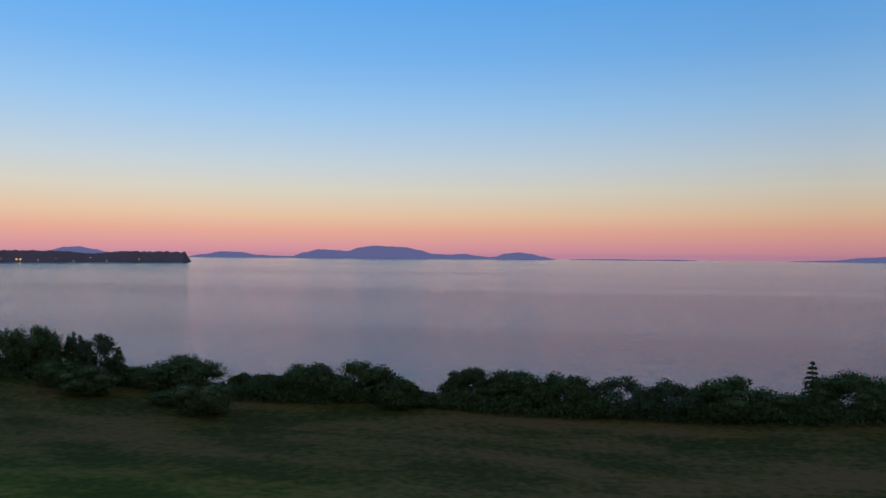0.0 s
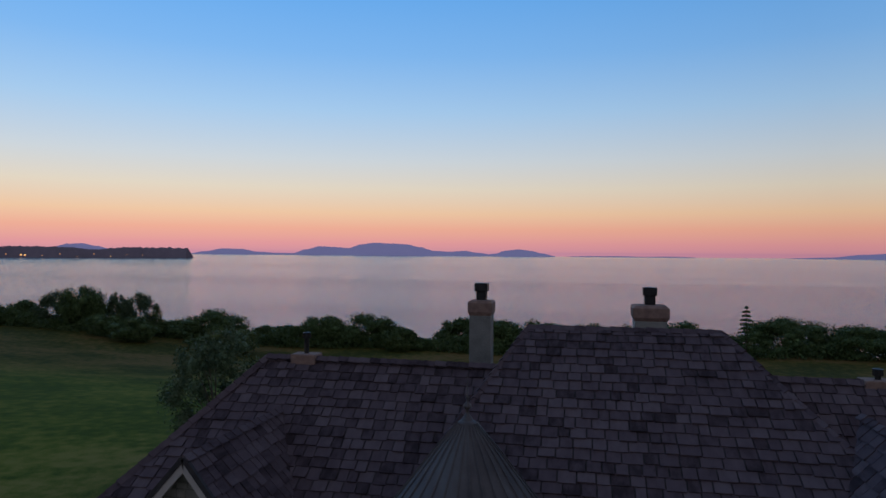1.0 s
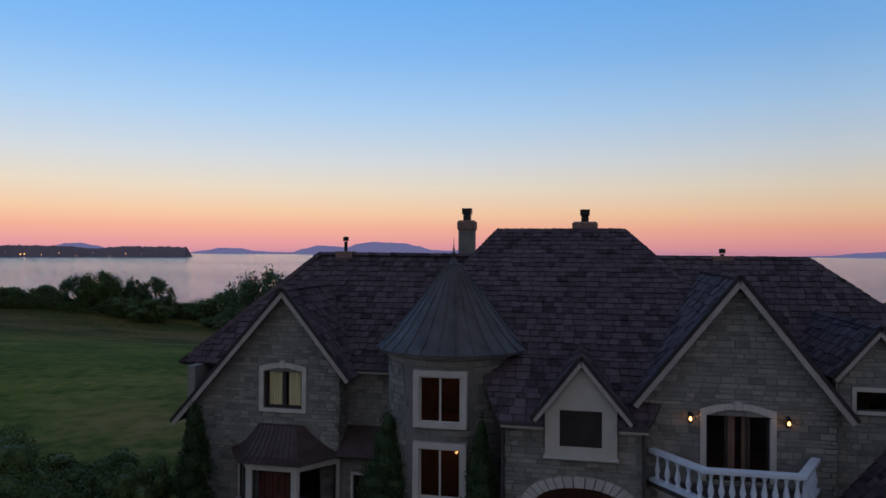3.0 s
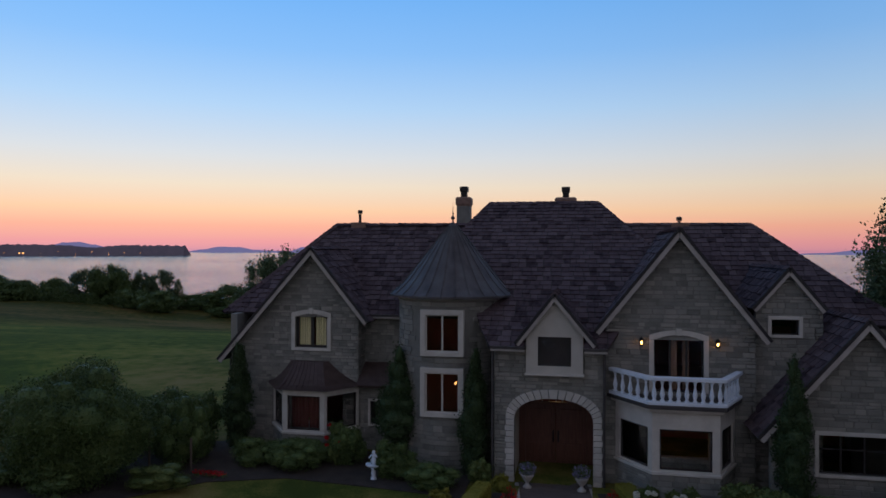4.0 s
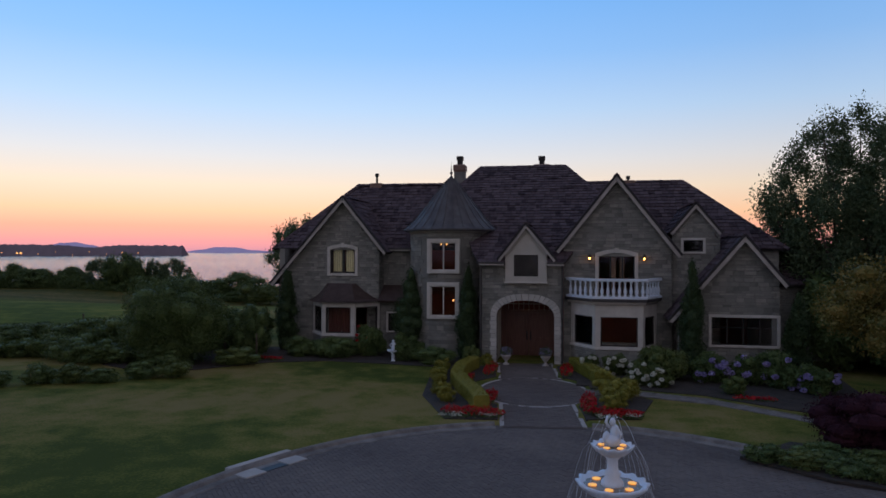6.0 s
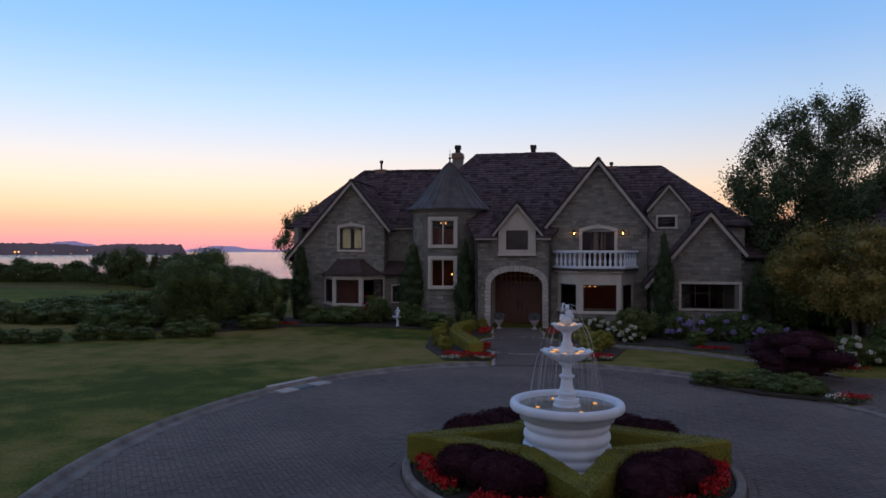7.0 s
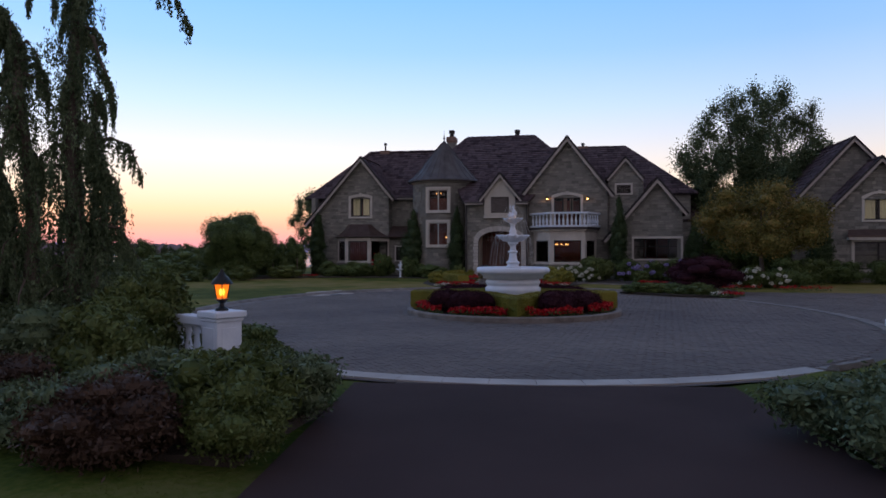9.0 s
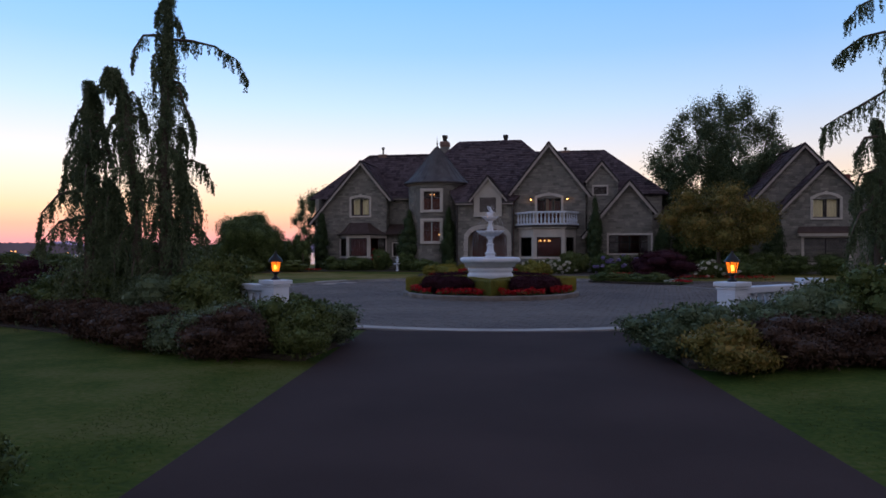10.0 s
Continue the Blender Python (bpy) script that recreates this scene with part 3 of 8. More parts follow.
def wall(house, p, ang, outline, holes=(), thick=0.3, name="wall", label="", mat="mortar", stones=True, single=False, seed=1):
    """A wall with real openings: p its corner, ang its run; the outline runs anticlockwise in (along, height)."""
    m = wall_frame(p, ang)
    bm = bmesh.new()
    for loop in [list(outline)] + [corners(h) for h in holes]:
        vs = [bm.verts.new(m @ Vector((u, v, 0))) for u, v in loop]
        for k in range(len(vs)):
            bm.edges.new((vs[k], vs[(k + 1) % len(vs)]))
    bmesh.ops.triangle_fill(bm, edges=bm.edges[:], use_beauty=True, use_dissolve=False)
    got = bmesh.ops.extrude_face_region(bm, geom=bm.faces[:])
    bmesh.ops.translate(bm, verts=[e for e in got["geom"] if isinstance(e, bmesh.types.BMVert)], vec=m.to_3x3() @ Vector((0, 0, -thick)))
    bmesh.ops.recalc_face_normals(bm, faces=bm.faces[:])
    me = bpy.data.meshes.new(name)
    bm.to_mesh(me)
    bm.free()
    me.materials.append(MAT[mat])
    ob = new(name, me)
    ob.parent = house
    if label:
        tagged(ob, label)
    if stones:
        clad(ob, m, outline, holes, single, seed)
    return m


def window(house, m, u0, v0, u1, v1, trim=0.14, frame="frame_dark", lights=2, cross=0, arch=0.0, name="window", label="", sill=True, curtain=None, trim_mat="trim", inset=0.1, bar=0.055):
    """A window in an opening: surround, sash bars, panes and, where it shows, a curtain behind."""
    w = thing_part(name, house, label)
    up = arch

    def head(u, a0, a1, rise, base):
        k = (u - (a0 + a1) / 2) / ((a1 - a0) / 2)
        return base + rise * (1 - k * k)
    if trim:
        g = Geo()
        t = trim
        for r in ((u0 - t, v0 - (t * 0.8 if sill else 0), u0, v1), (u1, v0 - (t * 0.8 if sill else 0), u1 + t, v1)):
            g.box((r[0], r[1], -0.06), (r[2], r[3], 0.075), m)
        if sill:
            g.box((u0, v0 - t * 0.8, -0.06), (u1, v0, 0.09), m)
        n = 9 if up else 1
        for i in range(n):
            a, b = u0 - t + (u1 - u0 + 2 * t) * i / n, u0 - t + (u1 - u0 + 2 * t) * (i + 1) / n
            pts = [(a, head(min(max(a, u0), u1), u0, u1, up, v1)), (b, head(min(max(b, u0), u1), u0, u1, up, v1)),
                   (b, head(b, u0 - t, u1 + t, up, v1 + t)), (a, head(a, u0 - t, u1 + t, up, v1 + t))]
            g.prism([m @ Vector((x, y, -0.06)) for x, y in pts], m.to_3x3() @ Vector((0, 0, 0.135)))
        if up:
            c = (u0 + u1) / 2
            g.box((c - 0.09, v1 + up - 0.02, -0.05), (c + 0.09, v1 + up + t + 0.06, 0.1), m)
        part("surround", g, MAT[trim_mat], w, round_=0.012)
    g = Geo()
    z0, z1 = -inset - 0.06, -inset
    e = bar
    g.box((u0, v0, z0), (u0 + e, v1 + up * 0.05, z1), m).box((u1 - e, v0, z0), (u1, v1 + up * 0.05, z1), m)
    g.box((u0 + e, v0, z0), (u1 - e, v0 + e, z1), m)
    n = 9 if up else 1
    for i in range(n):
        a, b = u0 + (u1 - u0) * i / n, u0 + (u1 - u0) * (i + 1) / n
        pts = [(a, head(a, u0, u1, up, v1) - e), (b, head(b, u0, u1, up, v1) - e), (b, head(b, u0, u1, up, v1)), (a, head(a, u0, u1, up, v1))]
        g.prism([m @ Vector((x, y, z0)) for x, y in pts], m.to_3x3() @ Vector((0, 0, z1 - z0)))
    for i in range(1, lights):
        c = u0 + (u1 - u0) * i / lights
        g.box((c - e * 0.7, v0 + e, z0), (c + e * 0.7, v1 + up * (1 - (2 * i / lights - 1) ** 2) - e, z1 + 0.006), m)
    for k in range(1, cross + 1):
        v = v0 + (v1 - v0) * (1 - 0.38 * k)
        g.box((u0 + e, v - e * 0.5, z0), (u1 - e, v + e * 0.5, z1 + 0.003), m)
    part("frame", g, MAT[frame], w)
    for i in range(lights):
        a, b = u0 + (u1 - u0) * i / lights, u0 + (u1 - u0) * (i + 1) / lights
        pts = [(a, v0), (b, v0)] + [(b + (a - b) * k / 5, head(b + (a - b) * k / 5, u0, u1, up, v1) - 0.01) for k in range(6 if up else 1)] + ([] if up else [(a, v1 - 0.01)])
        pane = part("pane", Geo().prism([m @ Vector((x, y, -inset - 0.035)) for x, y in pts], m.to_3x3() @ Vector((0, 0, 0.006))), MAT["glass"], w)
        pane.visible_shadow = False
    if curtain:
        for a, b in ((u0 + 0.1, (u0 + u1) / 2 - 0.12), ((u0 + u1) / 2 + 0.12, u1 - 0.1)):
            g = Geo()
            k = 14
            vs = []
            for i in range(k + 1):
                u = a + (b - a) * i / k
                d = -inset - 0.16 + 0.025 * math.cos(i * 2.2)
                vs += [m @ Vector((u, v0 + 0.03, d)), m @ Vector((u, v1 + up * 0.4, d))]
            g.add(vs, [(2 * i, 2 * i + 2, 2 * i + 3, 2 * i + 1) for i in range(k)])
            part("curtain", g, MAT[curtain], w, "cream curtain drawn behind the pane" if curtain == "curtain" else "")
    return w


def thing_part(name, parent, label=""):
    ob = new(name)
    ob.parent = parent
    return tagged(ob, label)


SHINGLE_PARTS = [0]


def roof_plane(roof, pts, single=False, seed=1, reach=0.33, run=(0.24, 0.5), thick=0.12, slab=True):
    """One slope: the first two points are its eave; a board under it, and overlapping shakes in courses."""
    rnd = random.Random(seed)
    P3 = [Vector(p) for p in pts]
    o = P3[0]
    eu = (P3[1] - P3[0]).normalized()
    nrm = eu.cross(P3[2] - P3[0]).normalized()
    if nrm.z < 0:
        nrm = -nrm
    ev = nrm.cross(eu)
    flat = [((p - o).dot(eu), (p - o).dot(ev)) for p in P3]
    if area(flat) < 0:
        flat = flat[::-1]
    if slab:
        part("roof_deck", Geo().prism([o + eu * a + ev * b for a, b in flat], nrm * -thick), MAT["underlay"], roof)
    us, vs = [p[0] for p in flat], [p[1] for p in flat]
    v, rest = min(vs) - 0.03, Geo()
    row = 0
    while v < max(vs):
        u = min(us) - rnd.random() * 0.3
        while u < max(us):
            w = rnd.uniform(*run)
            jig = rnd.uniform(-0.03, 0.03)
            p = inside([(u + 0.017, v + jig), (u + w - 0.017, v + jig), (u + w - 0.017, v + reach + 0.05), (u + 0.017, v + reach + 0.05)], flat)
            if len(p) > 2 and area(p) > 0.003:
                t0 = rnd.uniform(0.022, 0.06)
                n = len(p)
                low = [o + eu * a + ev * b + nrm * 0.002 for a, b in p]
                top = [o + eu * a + ev * b + nrm * (0.008 + t0 * max(0.0, 1 - (b - v) / (reach + 0.05))) for a, b in p]
                fs = [tuple(range(n, 2 * n))] + [(i, (i + 1) % n, n + (i + 1) % n, n + i) for i in range(n)]
                if single and SHINGLE_PARTS[0] < 300:
                    SHINGLE_PARTS[0] += 1
                    part("shingle", Geo().add(low + top, fs), MAT["shingle"], roof)
                else:
                    rest.add(low + top, fs)
            u += w
        v += reach
        row += 1
    if rest.v:
        tagged(part("shingles", rest, MAT["shingle"], roof), kind="stuff")


def ridge_caps(roof, a, b, step=0.33, seed=3):
    """Rounded cap shakes along a ridge or hip."""
    rnd = random.Random(seed)
    a, b = Vector(a), Vector(b)
    d = (b - a)
    n = max(1, round(d.length / step))
    e = d.normalized()
    side = e.cross(Vector((0, 0, 1))).normalized()
    up = side.cross(e)
    g = Geo()
    for i in range(n):
        p, q = a + d * (i / n), a + d * ((i + 1.12) / n)
        lift = 0.05 + rnd.uniform(0, 0.015)
        vs = []
        for c, k in ((p, lift + 0.03), (q, lift)):
            vs += [c - side * 0.15 + up * (k - 0.12), c + up * k, c + side * 0.15 + up * (k - 0.12), c - up * 0.1]
        g.add(vs, [(0, 1, 5, 4), (1, 2, 6, 5), (2, 3, 7, 6), (3, 0, 4, 7), (3, 2, 1, 0), (4, 5, 6, 7)])
    tagged(part("ridge_cap", g, MAT["shingle"], roof), kind="stuff")


def gable_roof(house, x_apex, z_apex, x0, z0, x1, z1, y_front, back, seed=1, label="", board=0.2):
    """A cross gable: two slopes running back into the main roof, with pale bargeboards at the front. back(z) gives how far a height runs back."""
    roof = thing_part("roof", house, label)
    ra, rb = back(z_apex), (back(z0), back(z1))
    roof_plane(roof, [(x0, rb[0], z0), (x0, y_front, z0), (x_apex, y_front, z_apex), (x_apex, ra, z_apex)], seed=seed)
    roof_plane(roof, [(x1, y_front, z1), (x1, rb[1], z1), (x_apex, ra, z_apex), (x_apex, y_front, z_apex)], seed=seed + 1)
    ridge_caps(roof, (x_apex, y_front, z_apex), (x_apex, ra, z_apex), seed=seed)
    for xe, ze in ((x0, z0), (x1, z1)):
        d = Vector((xe - x_apex, 0, ze - z_apex))
        e = d.normalized()
        nn = Vector((-e.z, 0, e.x))
        if nn.z > 0:
            nn = -nn
        a, b = Vector((x_apex, y_front - 0.012, z_apex)), Vector((xe, y_front - 0.012, ze))
        drop = nn * board
        g = Geo().prism([a + nn * 0.05, b + nn * 0.05, b + drop, a + Vector((0, 0, -board / max(0.3, abs(nn.z))))], (0, 0.06, 0))
        part("bargeboard", g, MAT["bargeboard"], roof, "pale painted bargeboard")
        g = Geo().prism([a + nn * -0.06 - Vector((0, 0.02, 0)), b + nn * -0.06 - Vector((0, 0.02, 0)), b + nn * 0.05 - Vector((0, 0.02, 0)), a + nn * 0.05 - Vector((0, 0.02, 0))], (0, 0.1, 0))
        part("rake_edge", g, MAT["underlay"], roof)
    return roof


def gable_outline(xa, x_apex, xb, z_bot, x0, z0, x1, z1, z_apex, drop=0.12):
    """A wall under a gable, between xa and xb; heights follow the slopes."""
    sl, sr = (z_apex - z0) / (x_apex - x0), (z_apex - z1) / (x1 - x_apex)
    return [(0, z_bot), (xb - xa, z_bot), (xb - xa, z_apex - sr * (xb - x_apex) - drop), (x_apex - xa, z_apex - drop), (0, z_apex - sl * (x_apex - xa) - drop)]


def eave_gutter(house, a, b, out):
    """A dark gutter with a pale board under it along an eave."""
    a, b, out = Vector(a), Vector(b), Vector(out)
    g = Geo().prism([a, a + out * 0.12, a + out * 0.12 + Vector((0, 0, -0.1)), a + Vector((0, 0, -0.12))], b - a)
    part("gutter", g, MAT["gutter"], house)
    g = Geo().prism([a + Vector((0, 0, -0.125)), a + out * 0.1 + Vector((0, 0, -0.105)), a + out * 0.1 + Vector((0, 0, -0.17)), a + Vector((0, 0, -0.2))], b - a)
    part("eave_board", g, MAT["eave"], house)


house = thing("house", "two-storey grey stone house with brown shake roofs", "house")
MAINZ, MAINY = 9.25, 15.3


def back_a(z):
    return MAINY - (MAINZ - z) / 0.768 + 0.05


def back_c(z):
    return 15.9 - (10.3 - z) / 0.62 + 0.05


# main roof: a long hip with a higher hip in its middle
roof = thing_part("roof", house, "brown wood-shake hip roof with uneven courses")
za, zb = 5.12, 5.12
roof_plane(roof, [(-9.7, 10.0, za), (18.2, 10.0, zb), (13.85, MAINY, MAINZ - 0.1), (-6.25, MAINY, MAINZ)], seed=11)
roof_plane(roof, [(18.2, 10.0, zb), (18.2, 20.6, zb), (13.85, MAINY, MAINZ - 0.1)], seed=12)
roof_plane(roof, [(-9.7, 20.6, za), (-9.7, 10.0, za), (-6.25, MAINY, MAINZ)], seed=13)
roof_plane(roof, [(18.2, 20.6, zb), (-9.7, 20.6, za), (-6.25, MAINY, MAINZ), (13.85, MAINY, MAINZ - 0.1)], seed=14)
for a, b in (((-6.25, MAINY, MAINZ), (13.85, MAINY, MAINZ - 0.1)), ((-9.7, 10.0, za), (-6.25, MAINY, MAINZ)), ((18.2, 10.0, zb), (13.85, MAINY, MAINZ - 0.1))):
    ridge_caps(roof, a, b)
tall = thing_part("roof", house, "taller hip roof of brown wood shakes")
LX, RX, TZ, TY = 1.65, 6.97, 10.3, 15.9
zl = 4.42
dyc = (TZ - zl) / 0.62
left_foot, right_foot = LX - (TZ - zl) / 1.4, RX + (TZ - zl) / 1.03
roof_plane(tall, [(1.9, TY - (TZ - 6.0) / 0.62, 6.0), (9.6, TY - (TZ - 6.0) / 0.62, 6.0), (9.6, TY - (TZ - 7.59) / 0.62, 7.59), (RX, TY, TZ), (LX, TY, TZ), (0.05, TY - (TZ - 8.06) / 0.62, 8.06), (0.05, TY - (TZ - 7.0) / 0.62, 7.0)], single=True, seed=21)
ys, ye = TY - (TZ - 5.05) / 0.62, TY - (TZ - 6.0) / 0.62
roof_plane(tall, [(2.4, ys, 5.05), (7.6, ys, 5.05), (8.6, ye - 0.02, 6.0), (1.9, ye - 0.02, 6.0)], seed=22)
roof_plane(tall, [(2.9, TY - dyc, zl), (4.2, TY - dyc, zl), (4.2, ys, 5.05), (2.4, ys, 5.05)], seed=26)
roof_plane(tall, [(6.28, TY - dyc, zl), (7.1, TY - dyc, zl), (7.6, ys, 5.05), (6.28, ys, 5.05)], seed=27)
roof_plane(tall, [(LX - 3.0, TY + 4, TZ - 4.2), (LX - 3.0, TY - 4.2 / 0.62, TZ - 4.2), (LX, TY, TZ)], seed=23)
roof_plane(tall, [(RX + 4.0, TY - 4.12 / 0.62, TZ - 4.12), (RX + 4.0, TY + 4, TZ - 4.12), (RX, TY, TZ)], seed=24)
roof_plane(tall, [(RX + 4.0, TY + 5, TZ - 4.12), (LX - 3.0, TY + 5, TZ - 4.12), (LX, TY, TZ), (RX, TY, TZ)], seed=25)
ridge_caps(tall, (LX, TY, TZ), (RX, TY, TZ))
rear = thing_part("roof", house, "pointed rear roof of brown wood shakes")
RA, RB = (1.93, 22.2, 9.36), 3.1
rear_feet = [(RA[0] - RB, RA[1] - RB, 5.6), (RA[0] + RB, RA[1] - RB, 5.6), (RA[0] + RB, RA[1] + RB, 5.6), (RA[0] - RB, RA[1] + RB, 5.6)]
for k in range(4):
    roof_plane(rear, [rear_feet[k], rear_feet[(k + 1) % 4], RA], seed=41 + k)
    ridge_caps(rear, rear_feet[k], RA)
part("rear_bay_wall", Geo().box((RA[0] - 2.8, 20.0, G), (RA[0] + 2.8, RA[1] + 2.8, 5.7)), MAT["stone"], house)
ridge_caps(tall, (LX - 2.2, TY - 3.08 / 0.62, TZ - 3.08), (LX, TY, TZ))
ridge_caps(tall, (RX + 2.2, TY - 2.27 / 0.62, TZ - 2.27), (RX, TY, TZ))

# left gable wing
LG = dict(x_apex=-5.11, z_apex=8.02, x0=-9.43, z0=3.12, x1=-2.57, z1=4.9)
gable_roof(house, y_front=9.0, back=lambda z: max(11.0, back_a(z)), seed=31, **LG)
WY = 9.4
lw = (-5.95, 3.72, -4.49, 5.03)
m_left = wall(house, (-9.0, WY), 0, gable_outline(-9.0, -5.11, -3.1, G - 0.3, -9.43, 3.12, -2.57, 4.9, 8.02),
              [(lw[0] + 9, lw[1], lw[2] + 9, lw[3]), (3.35, 0.5, 5.2, 2.0)], label="grey coursed stone gable wall", seed=41)
window(house, m_left, lw[0] + 9, lw[1], lw[2] + 9, lw[3], trim=0.17, arch=0.16, bar=0.095, curtain="curtain", label="arched casement window with cream curtains")
wall(house, (-9.0, 14.0), -90, [(0, G - 0.3), (4.6, G - 0.3), (4.6, 3.4), (0, 5.1)], name="wall", seed=42)
wall(house, (-3.1, WY), 90, [(0, G - 0.3), (1.0, G - 0.3), (1.0, 5.2), (0, 5.2)], seed=43)
# recess between the gable and the turret
wall(house, (-3.1, 10.3), 0, [(0, G - 0.3), (2.4, G - 0.3), (2.4, 5.1), (0, 5.1)], seed=44)
eave_gutter(house, (-3.1, 10.0, 5.16), (-1.2, 10.0, 5.16), (0, -1, 0))
sw = (0.52, 0.55, 1.18, 1.52)
m_small = wall(house, (-3.1, 9.5), 0, [(0, G - 0.3), (2.0, G - 0.3), (2.0, 2.3), (0, 2.3)], [sw], seed=45)
window(house, m_small, *sw, trim=0.1, lights=1, label="small single-pane window")

# bay of the left gable, under a flared copper roof
bay = thing_part("bay_window", house, "three-sided bay window under a brown copper roof")


def three_sided(parent, xs, ys, z_base, z_sill, z_head, z_top, wall_mat, frame_gap=0.2, side_gap=0.12, stones=True, seed=1):
    """A bay of three faces: xs are wall, corner, corner, wall; ys the wall and the front."""
    pts = [(xs[0], ys[0]), (xs[1], ys[1]), (xs[2], ys[1]), (xs[3], ys[0])]
    for i in range(3):
        a, b = Vector(pts[i]), Vector(pts[i + 1])
        L = (b - a).length
        ang = math.degrees(math.atan2(b.y - a.y, b.x - a.x))
        g0 = frame_gap if i == 1 else side_gap
        hole = (g0, z_sill, L - g0, z_head)
        wall(parent, a, ang, [(0, z_sill - 0.1), (L, z_sill - 0.1), (L, z_top), (0, z_top)], [hole], thick=0.16, name="bay_face", mat=wall_mat, stones=False)
        m = wall_frame(a, ang)
        window(parent, m, *hole, trim=0, lights=1, inset=0.06, bar=0.06)
        part("bay_sill", Geo().box((-0.03, z_sill - 0.16, -0.1), (L + 0.03, z_sill - 0.06, 0.07), m), MAT[wall_mat], parent, round_=0.015)
        wall(parent, a, ang, [(0, z_base), (L, z_base), (L, z_sill - 0.16), (0, z_sill - 0.16)], thick=0.15, name="bay_base", stones=stones, seed=seed + i)


three_sided(bay, (-6.95, -5.9, -4.08, -3.05), (9.36, 8.0), G - 0.3, 0.52, 1.93, 2.16, "trim", seed=46)
for x0, x1 in ((-5.75, -4.98), (-4.96, -4.22)):
    g = Geo()
    vs = []
    for i in range(17):
        u = x0 + (x1 - x0) * i / 16
        vs += [(u, 8.55 + 0.03 * math.cos(i * 2.1), 0.5), (u, 8.55 + 0.03 * math.cos(i * 2.1), 1.98)]
    g.add(vs, [(2 * i, 2 * i + 2, 2 * i + 3, 2 * i + 1) for i in range(16)])
    part("drape", g, MAT["maroon"], bay, "drawn maroon drape")
g = Geo()
prof = [(0.0, 0.0), (0.32, 0.12), (0.55, 0.42), (0.72, 0.9)]
eavep = [(-7.25, 9.39), (-6.1, 7.72), (-3.9, 7.72), (-2.75, 9.39)]
topp = [(-6.15, 9.39), (-5.95, 9.2), (-4.62, 9.2), (-4.42, 9.39)]
rows_b = []
for k in range(6):
    t = k / 5
    flare = t ** 0.75
    rows_b.append([(e[0] + (q[0] - e[0]) * flare, e[1] + (q[1] - e[1]) * flare, 2.2 + 0.95 * t ** 1.25) for e, q in zip(eavep, topp)])
vs = [p for r in rows_b for p in r]
g.add(vs, [(4 * k + i, 4 * k + i + 1, 4 * k + i + 5, 4 * k + i + 4) for k in range(5) for i in range(3)] + [(20, 21, 22, 23), (3, 2, 1, 0)])
part("bay_roof", g, MAT["copper_brown"], bay, "flared brown copper roof")
for i in range(9):
    t = 0.06 + 0.11 * i
    pts_s = [Vector(r[1]).lerp(Vector(r[2]), t) + Vector((0, -0.01, 0.012)) for r in rows_b]
    part("seam", Geo().tube(pts_s, 0.014, 4), MAT["copper_brown"], bay)
lean = Geo().prism([(-3.09, 9.05, 2.25), (-1.15, 9.05, 2.25), (-1.15, 10.29, 3.05), (-3.09, 10.29, 3.05)], (0, 0.05, -0.1))
part("lean_to_roof", lean, MAT["copper_brown"], house)

# turret with a copper cone
TC, TR = (0.9, 9.8), 2.2
turret = thing_part("turret", house, "round stone turret under a weathered copper cone")
core = Geo()
SEG = 40
wins = [(3.98, 5.42), (1.62, 3.16)]
aw = math.asin(0.74 / TR)
for i in range(SEG):
    a0, a1 = -math.pi / 2 + 2 * math.pi * (i - 0.5) / SEG, -math.pi / 2 + 2 * math.pi * (i + 0.5) / SEG
    facing = min(i, SEG - i) * 2 * math.pi / SEG < aw
    spans = [(G - 0.3, 1.55), (3.22, 3.9), (5.5, 6.1)] if facing else [(G - 0.3, 6.1)]
    for z0, z1 in spans:
        c0, s0, c1, s1 = math.cos(a0), math.sin(a0), math.cos(a1), math.sin(a1)
        core.prism([(TC[0] + TR * c0, TC[1] + TR * s0, z0), (TC[0] + TR * c1, TC[1] + TR * s1, z0), (TC[0] + (TR - 0.25) * c1, TC[1] + (TR - 0.25) * s1, z0), (TC[0] + (TR - 0.25) * c0, TC[1] + (TR - 0.25) * s0, z0)], (0, 0, z1 - z0))
turret_wall = part("wall", core, MAT["mortar"], turret)
bm = bmesh.new()
bm.from_mesh(turret_wall.data)
bmesh.ops.remove_doubles(bm, verts=bm.verts[:], dist=0.0005)
bm.to_mesh(turret_wall.data)
bm.free()
part("room_lining", Geo().lathe([(1.9, G), (1.9, 6.0)], (TC[0], TC[1], 0), 20, 0.35, math.pi - 0.35).box((TC[0] - 1.3, TC[1] - 1.2, 3.35), (TC[0] + 1.3, TC[1] + 1.2, 3.5)), MAT["room"], turret)
rnd = random.Random(51)
rest = Geo()
v = G - 0.3
